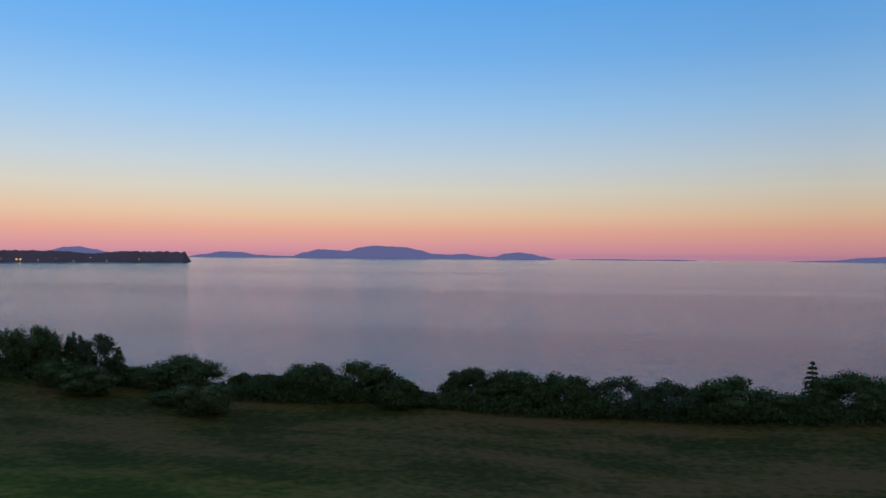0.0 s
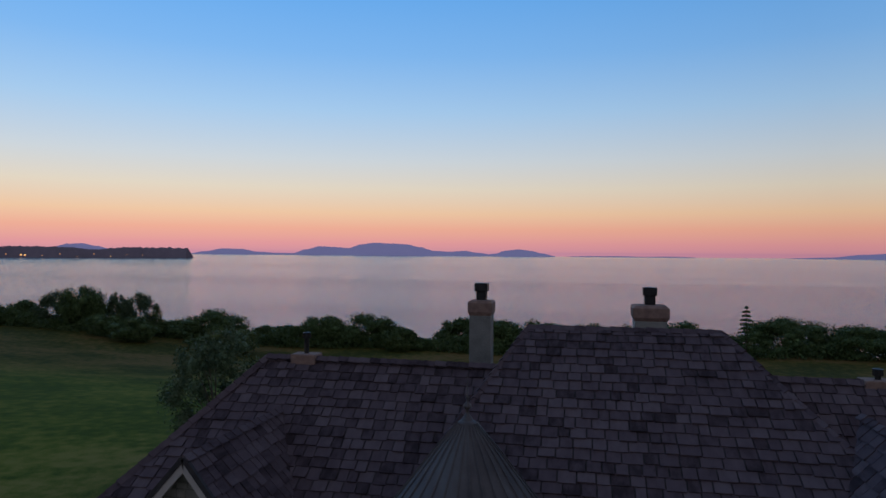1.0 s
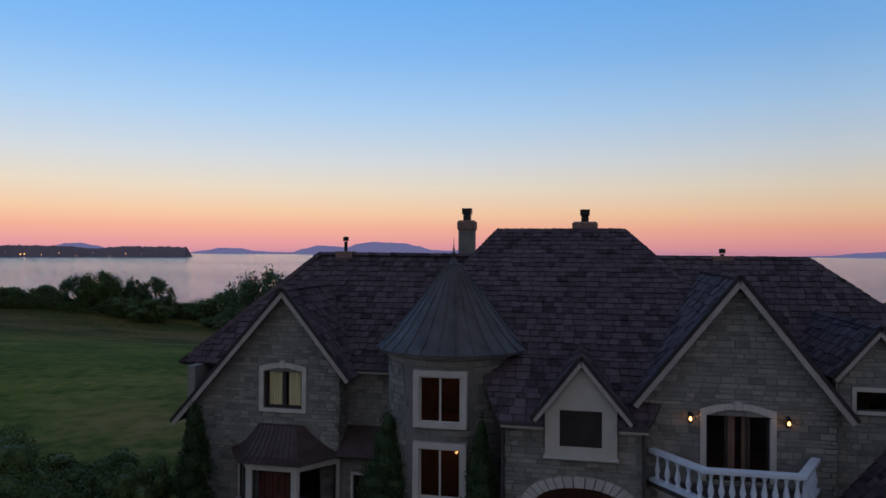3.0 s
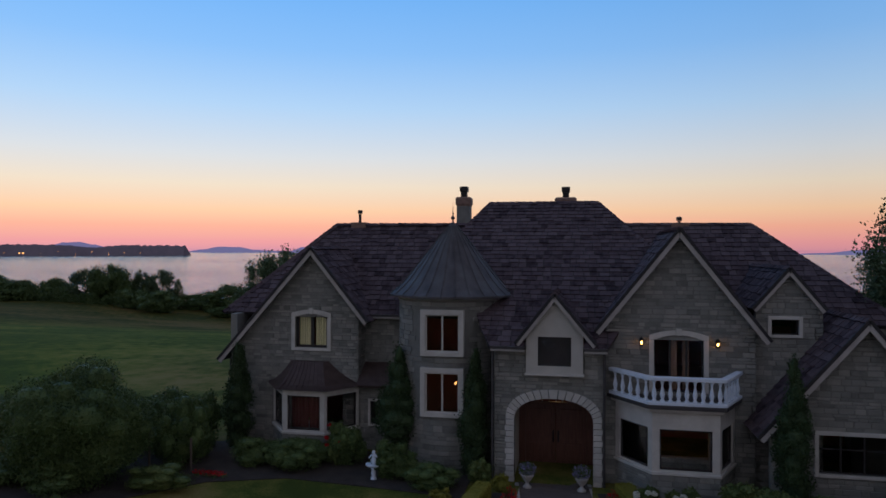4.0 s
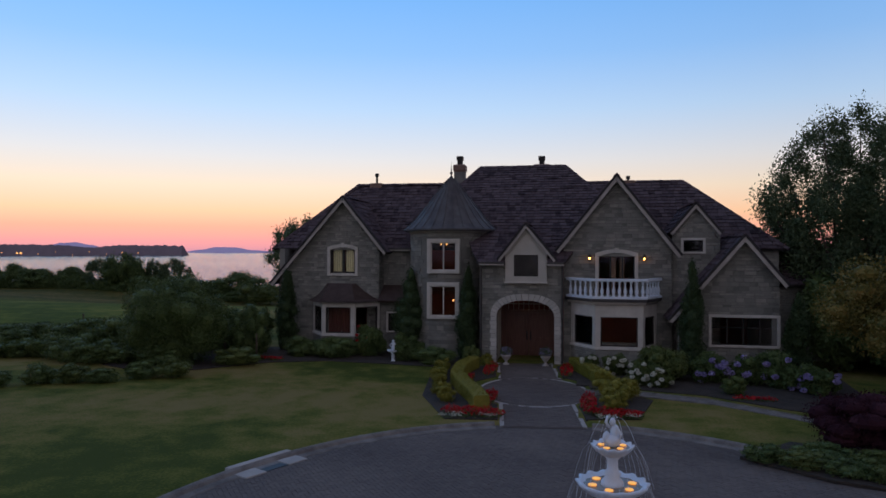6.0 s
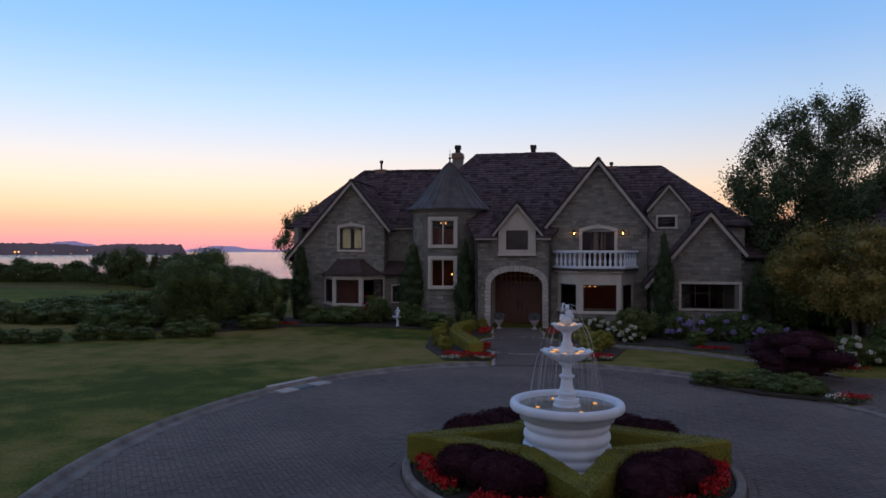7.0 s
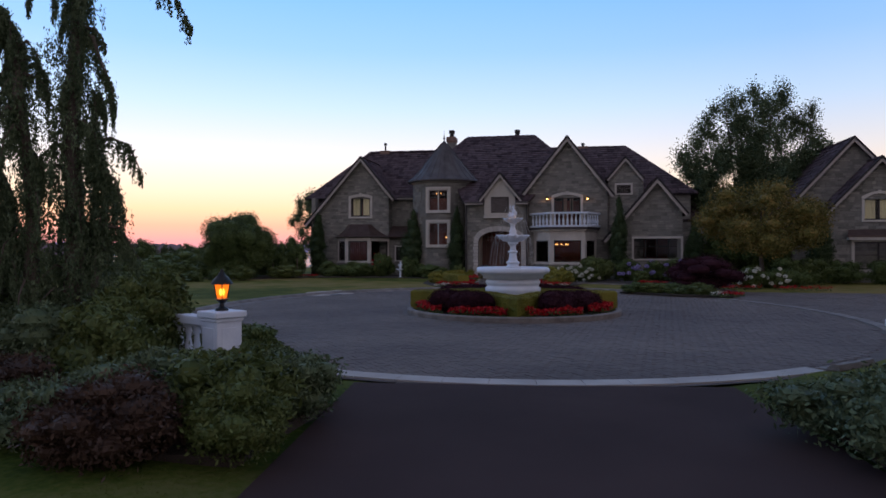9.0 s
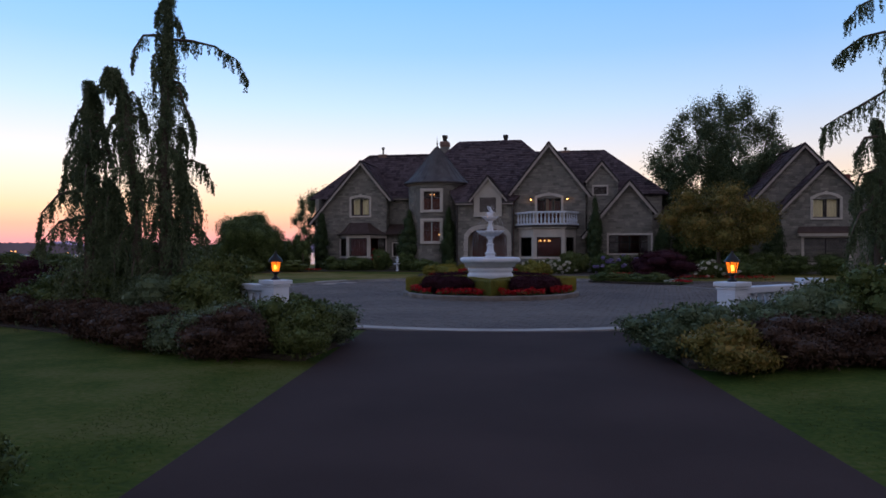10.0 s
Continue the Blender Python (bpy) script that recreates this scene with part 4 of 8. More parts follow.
while v < 6.05:
    h = rnd.choice((0.15, 0.2, 0.26))
    a = -math.pi
    while a < 0.35:
        w = rnd.uniform(0.28, 0.6) / TR
        mid = a + w / 2
        near = abs(mid + math.pi / 2) < aw + 0.13 + w / 2 and (v + h > 1.45 and v < 3.3 or v + h > 3.8 and v < 5.6)
        if not near:
            d = rnd.uniform(0.02, 0.045)
            k = max(1, round(w / 0.12))
            vs = []
            for j in range(k + 1):
                b = a + 0.004 + (w - 0.008) * j / k
                for r, z in ((TR, v + 0.008), (TR + d, v + 0.02), (TR + d, v + h - 0.02), (TR, v + h - 0.008)):
                    vs.append((TC[0] + r * math.cos(b), TC[1] + r * math.sin(b), z))
            rest.add(vs, [(4 * j + q, 4 * j + 4 + q, 4 * j + 5 + q, 4 * j + 1 + q) for j in range(k) for q in range(3)] + [(3, 2, 1, 0), (4 * k, 4 * k + 1, 4 * k + 2, 4 * k + 3)])
        a += w
    v += h
tagged(part("stonework", rest, MAT["stone"], turret_wall), kind="stuff")
for z0, z1 in wins:
    m = wall_frame((TC[0] - 0.9, TC[1] - TR - 0.02), 0)
    window(turret, m, 0.9 - 0.66, z0, 0.9 + 0.66, z1, trim=0.2, lights=2, frame="frame_light" if z0 > 3 else "frame_light", bar=0.045, inset=0.04, label="two-light window in a broad cream surround")
    part("reveal", Geo().box((0.9 - 0.86, z0 - 0.16, -0.3), (0.9 - 0.68, z1 + 0.2, -0.065), m).box((0.9 + 0.68, z0 - 0.16, -0.3), (0.9 + 0.86, z1 + 0.2, -0.065), m), MAT["trim"], turret)
cone = Geo().lathe([(2.62, 6.06), (2.62, 6.14), (2.32, 6.38), (1.98, 6.72), (1.35, 7.5), (0.7, 8.34), (0.16, 8.98), (0.0, 9.05)], (TC[0], TC[1], 0), 48)
part("cone_roof", cone, MAT["copper"], turret, "weathered blue-grey copper cone")
part("soffit", Geo().lathe([(2.62, 6.07), (2.18, 6.0)], (TC[0], TC[1], 0), 48), MAT["gutter"], turret)
part("cornice", Geo().lathe([(2.2, 5.92), (2.3, 5.95), (2.4, 6.05), (2.2, 6.05)], (TC[0], TC[1], 0), 48), MAT["eave"], turret)
for i in range(28):
    a = 2 * math.pi * i / 28
    pts_s = [(TC[0] + r * math.cos(a), TC[1] + r * math.sin(a), z + 0.02) for r, z in ((2.62, 6.14), (2.32, 6.38), (1.98, 6.72), (1.35, 7.5), (0.7, 8.34), (0.2, 8.93))]
    part("seam", Geo().tube(pts_s, 0.018, 4), MAT["copper"], turret)
part("finial", Geo().lathe([(0.16, 8.95), (0.1, 9.05), (0.04, 9.12), (0.03, 9.2), (0.09, 9.26), (0.09, 9.3), (0.03, 9.36), (0.02, 9.42), (0.05, 9.46), (0.02, 9.5), (0.012, 9.7), (0.0, 9.95)], (TC[0], TC[1], 0), 12), MAT["copper"], turret, smooth=True)

# entrance block with the arch, and its stucco dormer
EY = 6.8


def arch_z(x, half, spring, rise):
    k = min(1.0, abs(x) / half)
    return spring + rise * math.sqrt(max(0.0, 1 - k ** 2.3))


EX0, EX1, AC = 3.05, 7.05, 5.2
cells, m_e = [], wall_frame((EX0, EY), 0)
holes_e = []
NA = 24
for i in range(NA):
    a = AC - 1.42 + 2.84 * i / NA
    b = a + 2.84 / NA
    zc = arch_z((a + b) / 2 - AC, 1.42, 1.72, 0.82)
    holes_e.append((a - EX0, G - 0.4, b - EX0, zc))
notch = [(EX1 - EX0, G - 0.3), (EX1 - EX0, 4.45), (0, 4.45), (0, G - 0.3), (AC - 1.42 - EX0, G - 0.3)]
for i in range(NA + 1):
    x = -1.42 * math.cos(math.pi * i / NA)
    notch.append((AC + x - EX0, arch_z(x, 1.42, 1.72, 0.82)))
notch.append((AC + 1.42 - EX0, G - 0.3))
m_e = wall(house, (EX0, EY), 0, notch, [(4.62 - EX0, 3.72, 5.86 - EX0, 4.4)], name="entrance_wall", label="grey stone entrance wall with an arched porch", stones=False)
clad(bpy.data.objects["entrance_wall"], m_e, [(0, G - 0.3), (EX1 - EX0, G - 0.3), (EX1 - EX0, 4.4), (0, 4.4)],
     [(AC - 1.72 - EX0, G - 0.4, AC + 1.72 - EX0, 1.75)] + [(a - 0.03, 1.7, b + 0.03, z + 0.30) for a, _, b, z in holes_e] + [(4.2 - EX0, 3.45, 6.28 - EX0, 4.5)], True, 61)
porch = thing_part("porch", house, "arched entrance porch with pale rusticated stones")
for side in (-1, 1):
    z = G
    k = 0
    while z < 1.68:
        h = 0.212
        w = 0.34 if k % 2 else 0.3
        x0, x1 = sorted((AC + side * 1.42, AC + side * (1.42 + w)))
        part("quoin", Geo().box((x0, EY - 0.09, z + 0.008), (x1, EY + 0.2, min(1.74, z + h) - 0.008)), MAT["quoin"], porch, round_=0.02)
        z += h
        k += 1
NV = 19
for i in range(NV):
    t0, t1 = math.pi * i / NV, math.pi * (i + 1) / NV
    pts_v = []
    for t, k in ((t0, 1.0), (t1, 1.0), (t1, 1.22), (t0, 1.22)):
        t = t + (0.008 if t == t0 else -0.008)
        c = -math.cos(t)
        x = (abs(c) ** 0.9) * (1 if c > 0 else -1) * 1.42 * k
        zz = 1.72 + (0.82 * abs(math.sin(t)) ** 0.87) * (1.0 if k == 1.0 else 1.0) + (0.33 * math.sin(t) ** 0.6 if k > 1 else 0)
        pts_v.append((AC + x, EY - 0.09, zz))
    part("voussoir", Geo().prism(pts_v, (0, 0.3, 0)), MAT["quoin"], porch, round_=0.015)
# inside of the porch
pg = Geo()
pg.box((AC - 1.62, EY + 0.3, G), (AC - 1.46, 9.5, 2.8)).box((AC + 1.46, EY + 0.3, G), (AC + 1.62, 9.5, 2.8)).box((AC - 1.62, EY + 0.3, 2.62), (AC + 1.62, 9.5, 2.8))
part("porch_lining", pg, MAT["stucco"], porch)
entry = thing_part("front_door", house, "mahogany double entrance door with a leaded transom")
dg = Geo()
for x0, x1 in ((AC - 1.2, AC - 0.01), (AC + 0.01, AC + 1.2)):
    dg.box((x0, 9.3, G + 0.02), (x1, 9.36, 1.78))
    for z0, z1 in ((G + 0.2, 0.25), (0.42, 1.6)):
        dg.box((x0 + 0.16, 9.27, z0), (x1 - 0.16, 9.3, z1))
part("door_leaf", dg, MAT["door"], entry, round_=0.01)
part("door_frame", Geo().box((AC - 1.46, 9.26, G), (AC - 1.2, 9.4, 2.62)).box((AC + 1.2, 9.26, G), (AC + 1.46, 9.4, 2.62)).box((AC - 1.2, 9.26, 1.79), (AC + 1.2, 9.4, 1.88)).box((AC - 1.2, 9.26, 2.5), (AC + 1.2, 9.4, 2.62)), MAT["door"], entry)
for i in range(9):
    x = AC - 1.08 + 0.27 * i
    part("leading", Geo().box((x - 0.012, 9.3, 1.88), (x + 0.012, 9.32, 2.5)), MAT["frame_light"], entry)
part("transom_rail", Geo().box((AC - 1.2, 9.3, 2.17), (AC + 1.2, 9.325, 2.2)), MAT["frame_light"], entry)
pane = part("pane", Geo().box((AC - 1.2, 9.34, 1.88), (AC + 1.2, 9.346, 2.5)), MAT["glass"], entry)
for x in (AC - 0.1, AC + 0.1):
    part("handle", Geo().box((x - 0.03, 9.2, 0.3), (x + 0.03, 9.27, 0.75)), MAT["iron"], entry, round_=0.01)
gable_roof(house, 5.25, 6.36, 3.84, 4.56, 6.73, 4.56, 6.4, back_c, seed=62, board=0.16)
dorm = wall(house, (4.22, 6.62), 0, [(0, 3.46), (2.04, 3.46), (2.04, 4.98), (1.03, 6.2), (0, 4.98)], [(0.42, 3.74, 1.62, 4.80)], thick=0.17, name="dormer_wall", mat="stucco", stones=False, label="cream stucco dormer face")
window(house, dorm, 0.42, 3.74, 1.62, 4.80, trim=0, lights=1, inset=0.1, bar=0.04, label="dark square dormer window")
# added dark sheet: hides the wall behind so the dormer pane reads unlit
part("roller_blind", Geo().box((4.62, 6.765, 3.72), (5.88, 6.785, 4.8)), MAT["frame_dark"], house, "dark sheet standing in for the unlit room behind the pane")
part("dormer_base", Geo().box((4.18, 6.52, 3.4), (6.3, 6.79, 3.47)), MAT["trim"], house, round_=0.015)
eave_gutter(house, (2.95, 6.4, 4.46), (4.18, 6.4, 4.46), (0, -1, 0))
eave_gutter(house, (6.3, 6.4, 4.46), (7.1, 6.4, 4.46), (0, -1, 0))
wall(house, (EX0, 10.5), -90, [(0, G - 0.3), (3.7, G - 0.3), (3.7, 4.4), (0, 4.4)], seed=63)

# right gable with the balcony
RY = 7.3
gable_roof(house, 9.6, 8.72, 6.67, 5.0, 12.63, 4.8, 6.95, back_c, seed=71)
rd = (8.76 - 7.06, 2.86, 10.46 - 7.06, 4.72)
m_r = wall(house, (7.06, RY), 0, gable_outline(7.06, 9.6, 12.2, G - 0.3, 6.67, 5.0, 12.63, 4.8, 8.72), [rd, (1.6, 0.5, 3.6, 1.9)], label="grey coursed stone gable wall with a balcony door", single=True, seed=72)
window(house, m_r, *rd, trim=0.17, lights=3, arch=0.2, frame="frame_dark", curtain=None, sill=False, name="balcony_door", label="arched glazed balcony doors")
for dx, ww in ((0.55, 0.28), (1.02, 0.22)):
    part("drape", Geo().box((rd[0] + dx, 2.9, -0.34), (rd[0] + dx + ww, 4.7, -0.3), m_r), MAT["drape"], house)
wall(house, (12.2, RY), 90, [(0, G - 0.3), (3.2, G - 0.3), (3.2, 5.0), (0, 5.0)], seed=73)
bay2 = thing_part("bay_window", house, "cream three-sided bay carrying the balcony")
three_sided(bay2, (7.42, 8.56, 10.74, 11.5), (7.28, 5.75), G - 0.3, 0.52, 1.9, 2.5, "trim", frame_gap=0.24, side_gap=0.22, seed=74)
balcony = thing_part("balcony", house, "balcony with white turned balusters")
deckp = [(7.1, 7.28), (8.4, 5.45), (10.9, 5.45), (11.75, 7.28)]
part("slab", Geo().prism([(x, y, 2.62) for x, y in deckp], (0, 0, 0.13)), MAT["gutter"], balcony, "dark slab edge", round_=0.02)
inner = [(AC * 0 + x, y) for x, y in ((7.25, 7.28), (8.46, 5.58), (10.84, 5.58), (11.62, 7.28))]
part("cornice", Geo().prism([(x, y, 2.5) for x, y in inner], (0, 0, 0.118)), MAT["trim"], balcony, round_=0.03)


def balustrade(parent, pts, z, height=0.95, count=(5, 9, 5), mat="white"):
    """A run of turned balusters between a plinth and a rail."""
    bal = [(0.0, 0), (0.075, 0), (0.075, 0.05), (0.045, 0.08), (0.07, 0.16), (0.085, 0.24), (0.06, 0.36), (0.036, 0.5), (0.035, 0.56), (0.055, 0.6), (0.04, 0.63), (0.075, 0.66), (0.075, 0.7), (0, 0.7)]
    hgt = height - 0.25
    me = Geo().lathe([(r, h / 0.7 * hgt) for r, h in bal], (0, 0, 0), 12).mesh("baluster", MAT[mat], True)
    for i in range(len(pts) - 1):
        a, b = Vector((*pts[i], 0)), Vector((*pts[i + 1], 0))
        d = (b - a).normalized()
        s = Vector((-d.y, d.x, 0))
        for z0, z1, w, ext in ((z, z + 0.12, 0.11, 0.04), (z + height - 0.13, z + height, 0.12, 0.05)):
            pq = [a - d * ext - s * w, b + d * ext - s * w, b + d * ext + s * w, a - d * ext + s * w]
            part("rail" if z0 > z + 0.2 else "plinth", Geo().prism([(p.x, p.y, z0 + 0.001 * i) for p in pq], (0, 0, z1 - z0)), MAT[mat], parent, round_=0.02)
        for k in range(count[i]):
            p = a.lerp(b, (k + 0.5) / count[i])
            o = new("baluster", me)
            o.parent = parent
            o.location = (p.x, p.y, z + 0.12)


balustrade(balcony, [(7.28, 7.2), (8.47, 5.58), (10.83, 5.58), (11.62, 7.2)], 2.755)

# small gabled bay with a window, and the low wing
gable_roof(house, 13.33, 7.34, 12.11, 5.88, 14.52, 5.88, 7.4, back_a, seed=81, board=0.16)
m_d = wall(house, (12.25, 7.6), 0, [(0, G - 0.3), (2.2, G - 0.3), (2.2, 5.94), (1.08, 7.2), (0, 5.94)], [(0.52, 4.98, 1.42, 5.52)], seed=82)
window(house, m_d, 0.52, 4.98, 1.42, 5.52, trim=0.12, lights=1, bar=0.04, label="small wide attic window")
wall(house, (14.45, 7.6), 90, [(0, G - 0.3), (2.6, G - 0.3), (2.6, 6.0), (0, 6.0)], seed=83)
gable_roof(house, 15.08, 5.74, 11.82, 1.86, 16.91, 3.5, 5.3, lambda z: 10.2, seed=84)
ww = (13.72, 0.75, 16.5, 2.0)
m_w = wall(house, (12.3, 5.7), 0, gable_outline(12.3, 15.08, 16.6, G - 0.3, 11.82, 1.86, 16.91, 3.5, 5.74), [(ww[0] - 12.3, ww[1], ww[2] - 12.3, ww[3])], label="grey stone gable wall of the low wing", seed=85)
window(house, m_w, ww[0] - 12.3, ww[1], ww[2] - 12.3, ww[3], trim=0.13, lights=4, cross=1, bar=0.04, label="wide window of four lights")
wall(house, (16.6, 5.7), 90, [(0, G - 0.3), (4.6, G - 0.3), (4.6, 3.7), (0, 3.7)], seed=86)
wall(house, (16.6, 10.3), 0, [(0, G - 0.3), (1.2, G - 0.3), (1.2, 5.1), (0, 5.1)], seed=87)
for a, b, ang in (((17.8, 10.3), 10.0, 90), ((17.8, 20.3), 26.8, 180), ((-9.0, 20.3), 10.9, -90)):
    wall(house, a, ang, [(0, G - 0.3), (b, G - 0.3), (b, 5.1), (0, 5.1)], stones=False, mat="stone")
# low link wing running on behind the trees
link = thing_part("roof", house, "low brown shake roof of the link wing")
roof_plane(link, [(17.2, 10.2, 3.3), (24.0, 10.2, 3.3), (24.0, 13.2, 5.25), (17.2, 13.2, 5.25)], seed=91)
roof_plane(link, [(24.0, 16.2, 3.3), (17.2, 16.2, 3.3), (17.2, 13.2, 5.25), (24.0, 13.2, 5.25)], seed=92)
ridge_caps(link, (17.2, 13.2, 5.25), (24.0, 13.2, 5.25))
wall(house, (17.8, 10.6), 0, [(0, G - 0.3), (6.0, G - 0.3), (6.0, 3.35), (0, 3.35)], seed=93)
# floors and partitions behind the windows
rooms = Geo()
rooms.box((-8.6, 9.8, G - 0.05), (17.4, 20.0, G + 0.0)).box((-8.6, 10.7, 2.55), (17.4, 20.0, 2.75)).box((7.2, 7.7, 2.55), (12.1, 10.7, 2.7)).box((-8.6, 9.8, 2.55), (-3.4, 10.7, 2.75))
rooms.box((7.2, 7.7, G - 0.05), (12.1, 9.8, G)).box((12.5, 6.1, G - 0.05), (16.5, 9.8, G))
rooms.box((-8.6, 14.2, G), (17.4, 14.4, 5.0))
for x in (-2.9, 3.1, 6.95, 12.3):
    rooms.box((x, 12.0 if x < 3 else 9.6, G), (x + 0.15, 14.2, 5.0))
part("room_shell", rooms, MAT["room"], house)

# chimneys and flues
for (x, y, w, z0, z1) in ((-0.16, 18.8, 0.36, 8.0, 10.35), (5.35, 19.2, 0.5, 8.0, 10.28)):
    ch = thing_part("chimney", house, "stone chimney with a flared brick crown and dark flue")
    part("shaft", Geo().box((x - w, y - w, z0), (x + w, y + w, z1)), MAT["stone"], ch, round_=0.02)
    crown = part("crown", Geo().lathe([(w * 1.42, z1), (w * 1.62, z1 + 0.12), (w * 1.62, z1 + 0.42), (w * 1.35, z1 + 0.5), (0.0, z1 + 0.52)], (0, 0, 0), 4), MAT["brick"], ch)
    crown.rotation_euler[2] = math.pi / 4
    crown.location = (x, y, 0)
    zt = z1 + 0.5
    part("flue", Geo().box((x - 0.17, y - 0.17, zt), (x + 0.17, y + 0.17, zt + 0.3)).box((x - 0.22, y - 0.22, zt + 0.3), (x + 0.22, y + 0.22, zt + 0.58)), MAT["iron"], ch, round_=0.02)
for x, z, h in ((-5.05, 9.15, 0.86), (10.7, 9.05, 0.5), (-0.3, 9.2, 0.0)):
    if h:
        vent = thing_part("vent_pipe", house, "dark roof vent pipe")
        part("pipe", Geo().lathe([(0.075, -0.3), (0.075, h - 0.22)], (x, 15.45, z), 10), MAT["iron"], vent)
        part("cowl", Geo().lathe([(0.0, h - 0.2), (0.13, h - 0.2), (0.13, h - 0.03), (0.0, h)], (x, 15.45, z), 10), MAT["iron"], vent)
        part("flashing", Geo().box((x - 0.4, 15.15, z - 0.3), (x + 0.4, 15.75, z + 0.2)), MAT["brick"], vent, round_=0.03)
# downpipes
for x, y, z1 in ((7.0, 6.72, 4.3), (2.98, 6.72, 4.3), (-8.95, 9.3, 3.2)):
    part("downpipe", Geo().tube([(x, y, G), (x, y, z1)], 0.045, 8), MAT["gutter"], house)
# wall lanterns by the balcony door
for x in (8.31, 10.91):
    ln = thing("wall_lantern", "small lit wall lantern with a dark iron hood", "lantern", "wall lanterns")
    part("back_plate", Geo().box((x - 0.05, RY - 0.09, 4.5), (x + 0.05, RY - 0.05, 4.8)), MAT["iron"], ln)
    part("arm", Geo().tube([(x, RY - 0.08, 4.75), (x, RY - 0.16, 4.82), (x, RY - 0.2, 4.78)], 0.012, 6), MAT["iron"], ln)
    part("hood", Geo().lathe([(0.0, 0.3), (0.03, 0.24), (0.09, 0.18), (0.085, 0.16)], (x, RY - 0.2, 4.56), 8), MAT["iron"], ln)
    part("bulb", Geo().ball((x, RY - 0.2, 4.63), (0.035, 0.035, 0.055), 8, 6), GLOW, ln)
    part("base", Geo().lathe([(0.0, -0.06), (0.05, -0.04), (0.06, 0.0), (0.0, 0.0)], (x, RY - 0.2, 4.56), 8), MAT["iron"], ln)


# ---- the court, drive and walk ----
def ring_point(k, a, z):
    """A place on the court's edge, scaled by k."""
    return spot(COURT[1] * k[0] * math.sin(a), COURT[0] + COURT[2] * k[1] * math.cos(a), z)


bedding = Geo()
NB = 96
bedding.add([spot(0, COURT[0], G - 0.012)] + [ring_point((1, 1), 2 * math.pi * i / NB, G - 0.012) for i in range(NB)], [(0, 1 + i, 1 + (i + 1) % NB) for i in range(NB)])
bedding.prism([spot(9.2, 13.4, G - 0.035), spot(34, 16.3, G - 0.035), spot(34, 30, G - 0.035), spot(8, 29, G - 0.035)], (0, 0, -0.02))
court = tagged(part("court_pavement", bedding, MAT["sand"]), "oval forecourt of grey-brown pavers round the fountain", "pavement", kind="structure")
asphalt = Geo().prism([spot(-2.62, 35.72, G), spot(-2.62, 120, G), spot(2.72, 120, G), spot(2.72, 35.72, G)], (0, 0, -0.1))
tagged(part("drive_road", asphalt, MAT["asphalt"]), "dark asphalt drive leading up to the court", "drive", kind="structure")
band = Geo()
for i in range(14):
    a0, a1 = -0.50 + 1.0 * i / 14, -0.50 + 1.0 * (i + 0.985) / 14
    band.prism([spot(COURT[1] * k * math.sin(a), COURT[0] + COURT[2] * k * math.cos(a), G - 0.05) for k, a in ((0.958, a0), (0.958, a1), (0.991, a1), (0.991, a0))], (0, 0, 0.062))
tagged(part("drive_threshold_kerb", band, MAT["pale_concrete"]), "flush pale concrete band across the drive", "kerb", kind="structure")


def kerb_run(angles, name="court_kerb"):
    """A rolled concrete kerb along the court's edge, cast in lengths."""
    g = Geo()
    prof = [(-0.40, -0.02), (-0.36, 0.010), (-0.16, 0.025), (-0.09, 0.09), (-0.02, 0.115), (0.06, 0.112), (0.08, 0.02)]
    for a0, a1 in angles:
        n = max(2, round(abs(a1 - a0) / 0.05))
        for i in range(n):
            vs = []
            for a in (a0 + (a1 - a0) * i / n, a0 + (a1 - a0) * (i + 0.992) / n):
                vs += [ring_point((1 + w / COURT[1], 1 + w / COURT[2]), a, G + h) for w, h in prof]
            m = len(prof)
            g.add(vs, [(k, k + 1, m + k + 1, m + k) for k in range(m - 1)] + [tuple(range(m))[::-1], tuple(range(m, 2 * m))])
    return tagged(part(name, g, MAT["concrete"]), "weathered rolled concrete kerb round the court", "kerb", kind="structure")


kerb_run([(-0.51, -2.98), (0.51, 0.62), (math.pi - 0.16, 2.18)])
flat = Geo()
for i in range(20):
    a0, a1 = 2.16 - 0.06 * i, 2.16 - 0.06 * (i + 0.97)
    flat.prism([ring_point((k, k), a, G - 0.04) for a, k in ((a0, 0.975), (a1, 0.975), (a1, 1.01), (a0, 1.01))], (0, 0, 0.05))
tagged(part("flush_kerb", flat, MAT["concrete"]), "flush concrete ribbon between court and garage apron", "kerb", kind="structure")
drain = thing("storm_drain", "dark storm drain inlet set in the concrete kerb", "drain")
a = math.atan2(-7.1 / 9.7, (17.0 - 23.9) / 12)
c = ring_point((0.97, 0.97), a, G)
t = (ring_point((0.97, 0.97), a + 0.05, G) - ring_point((0.97, 0.97), a - 0.05, G)).normalized()
md = Matrix.Translation(c) @ Matrix.Rotation(math.atan2(t.y, t.x) + math.pi, 4, "Z")
part("apron", Geo().box((-1.0, -0.35, -0.05), (-0.36, 0.35, 0.03), md).box((0.36, -0.35, -0.05), (1.0, 0.35, 0.03), md).box((-1.0, 0.3, -0.05), (1.0, 0.5, 0.13), md), MAT["pale_concrete"], drain, round_=0.02)
part("grate", Geo().box((-0.35, -0.3, -0.05), (0.35, 0.3, 0.012), md), MAT["iron"], drain)

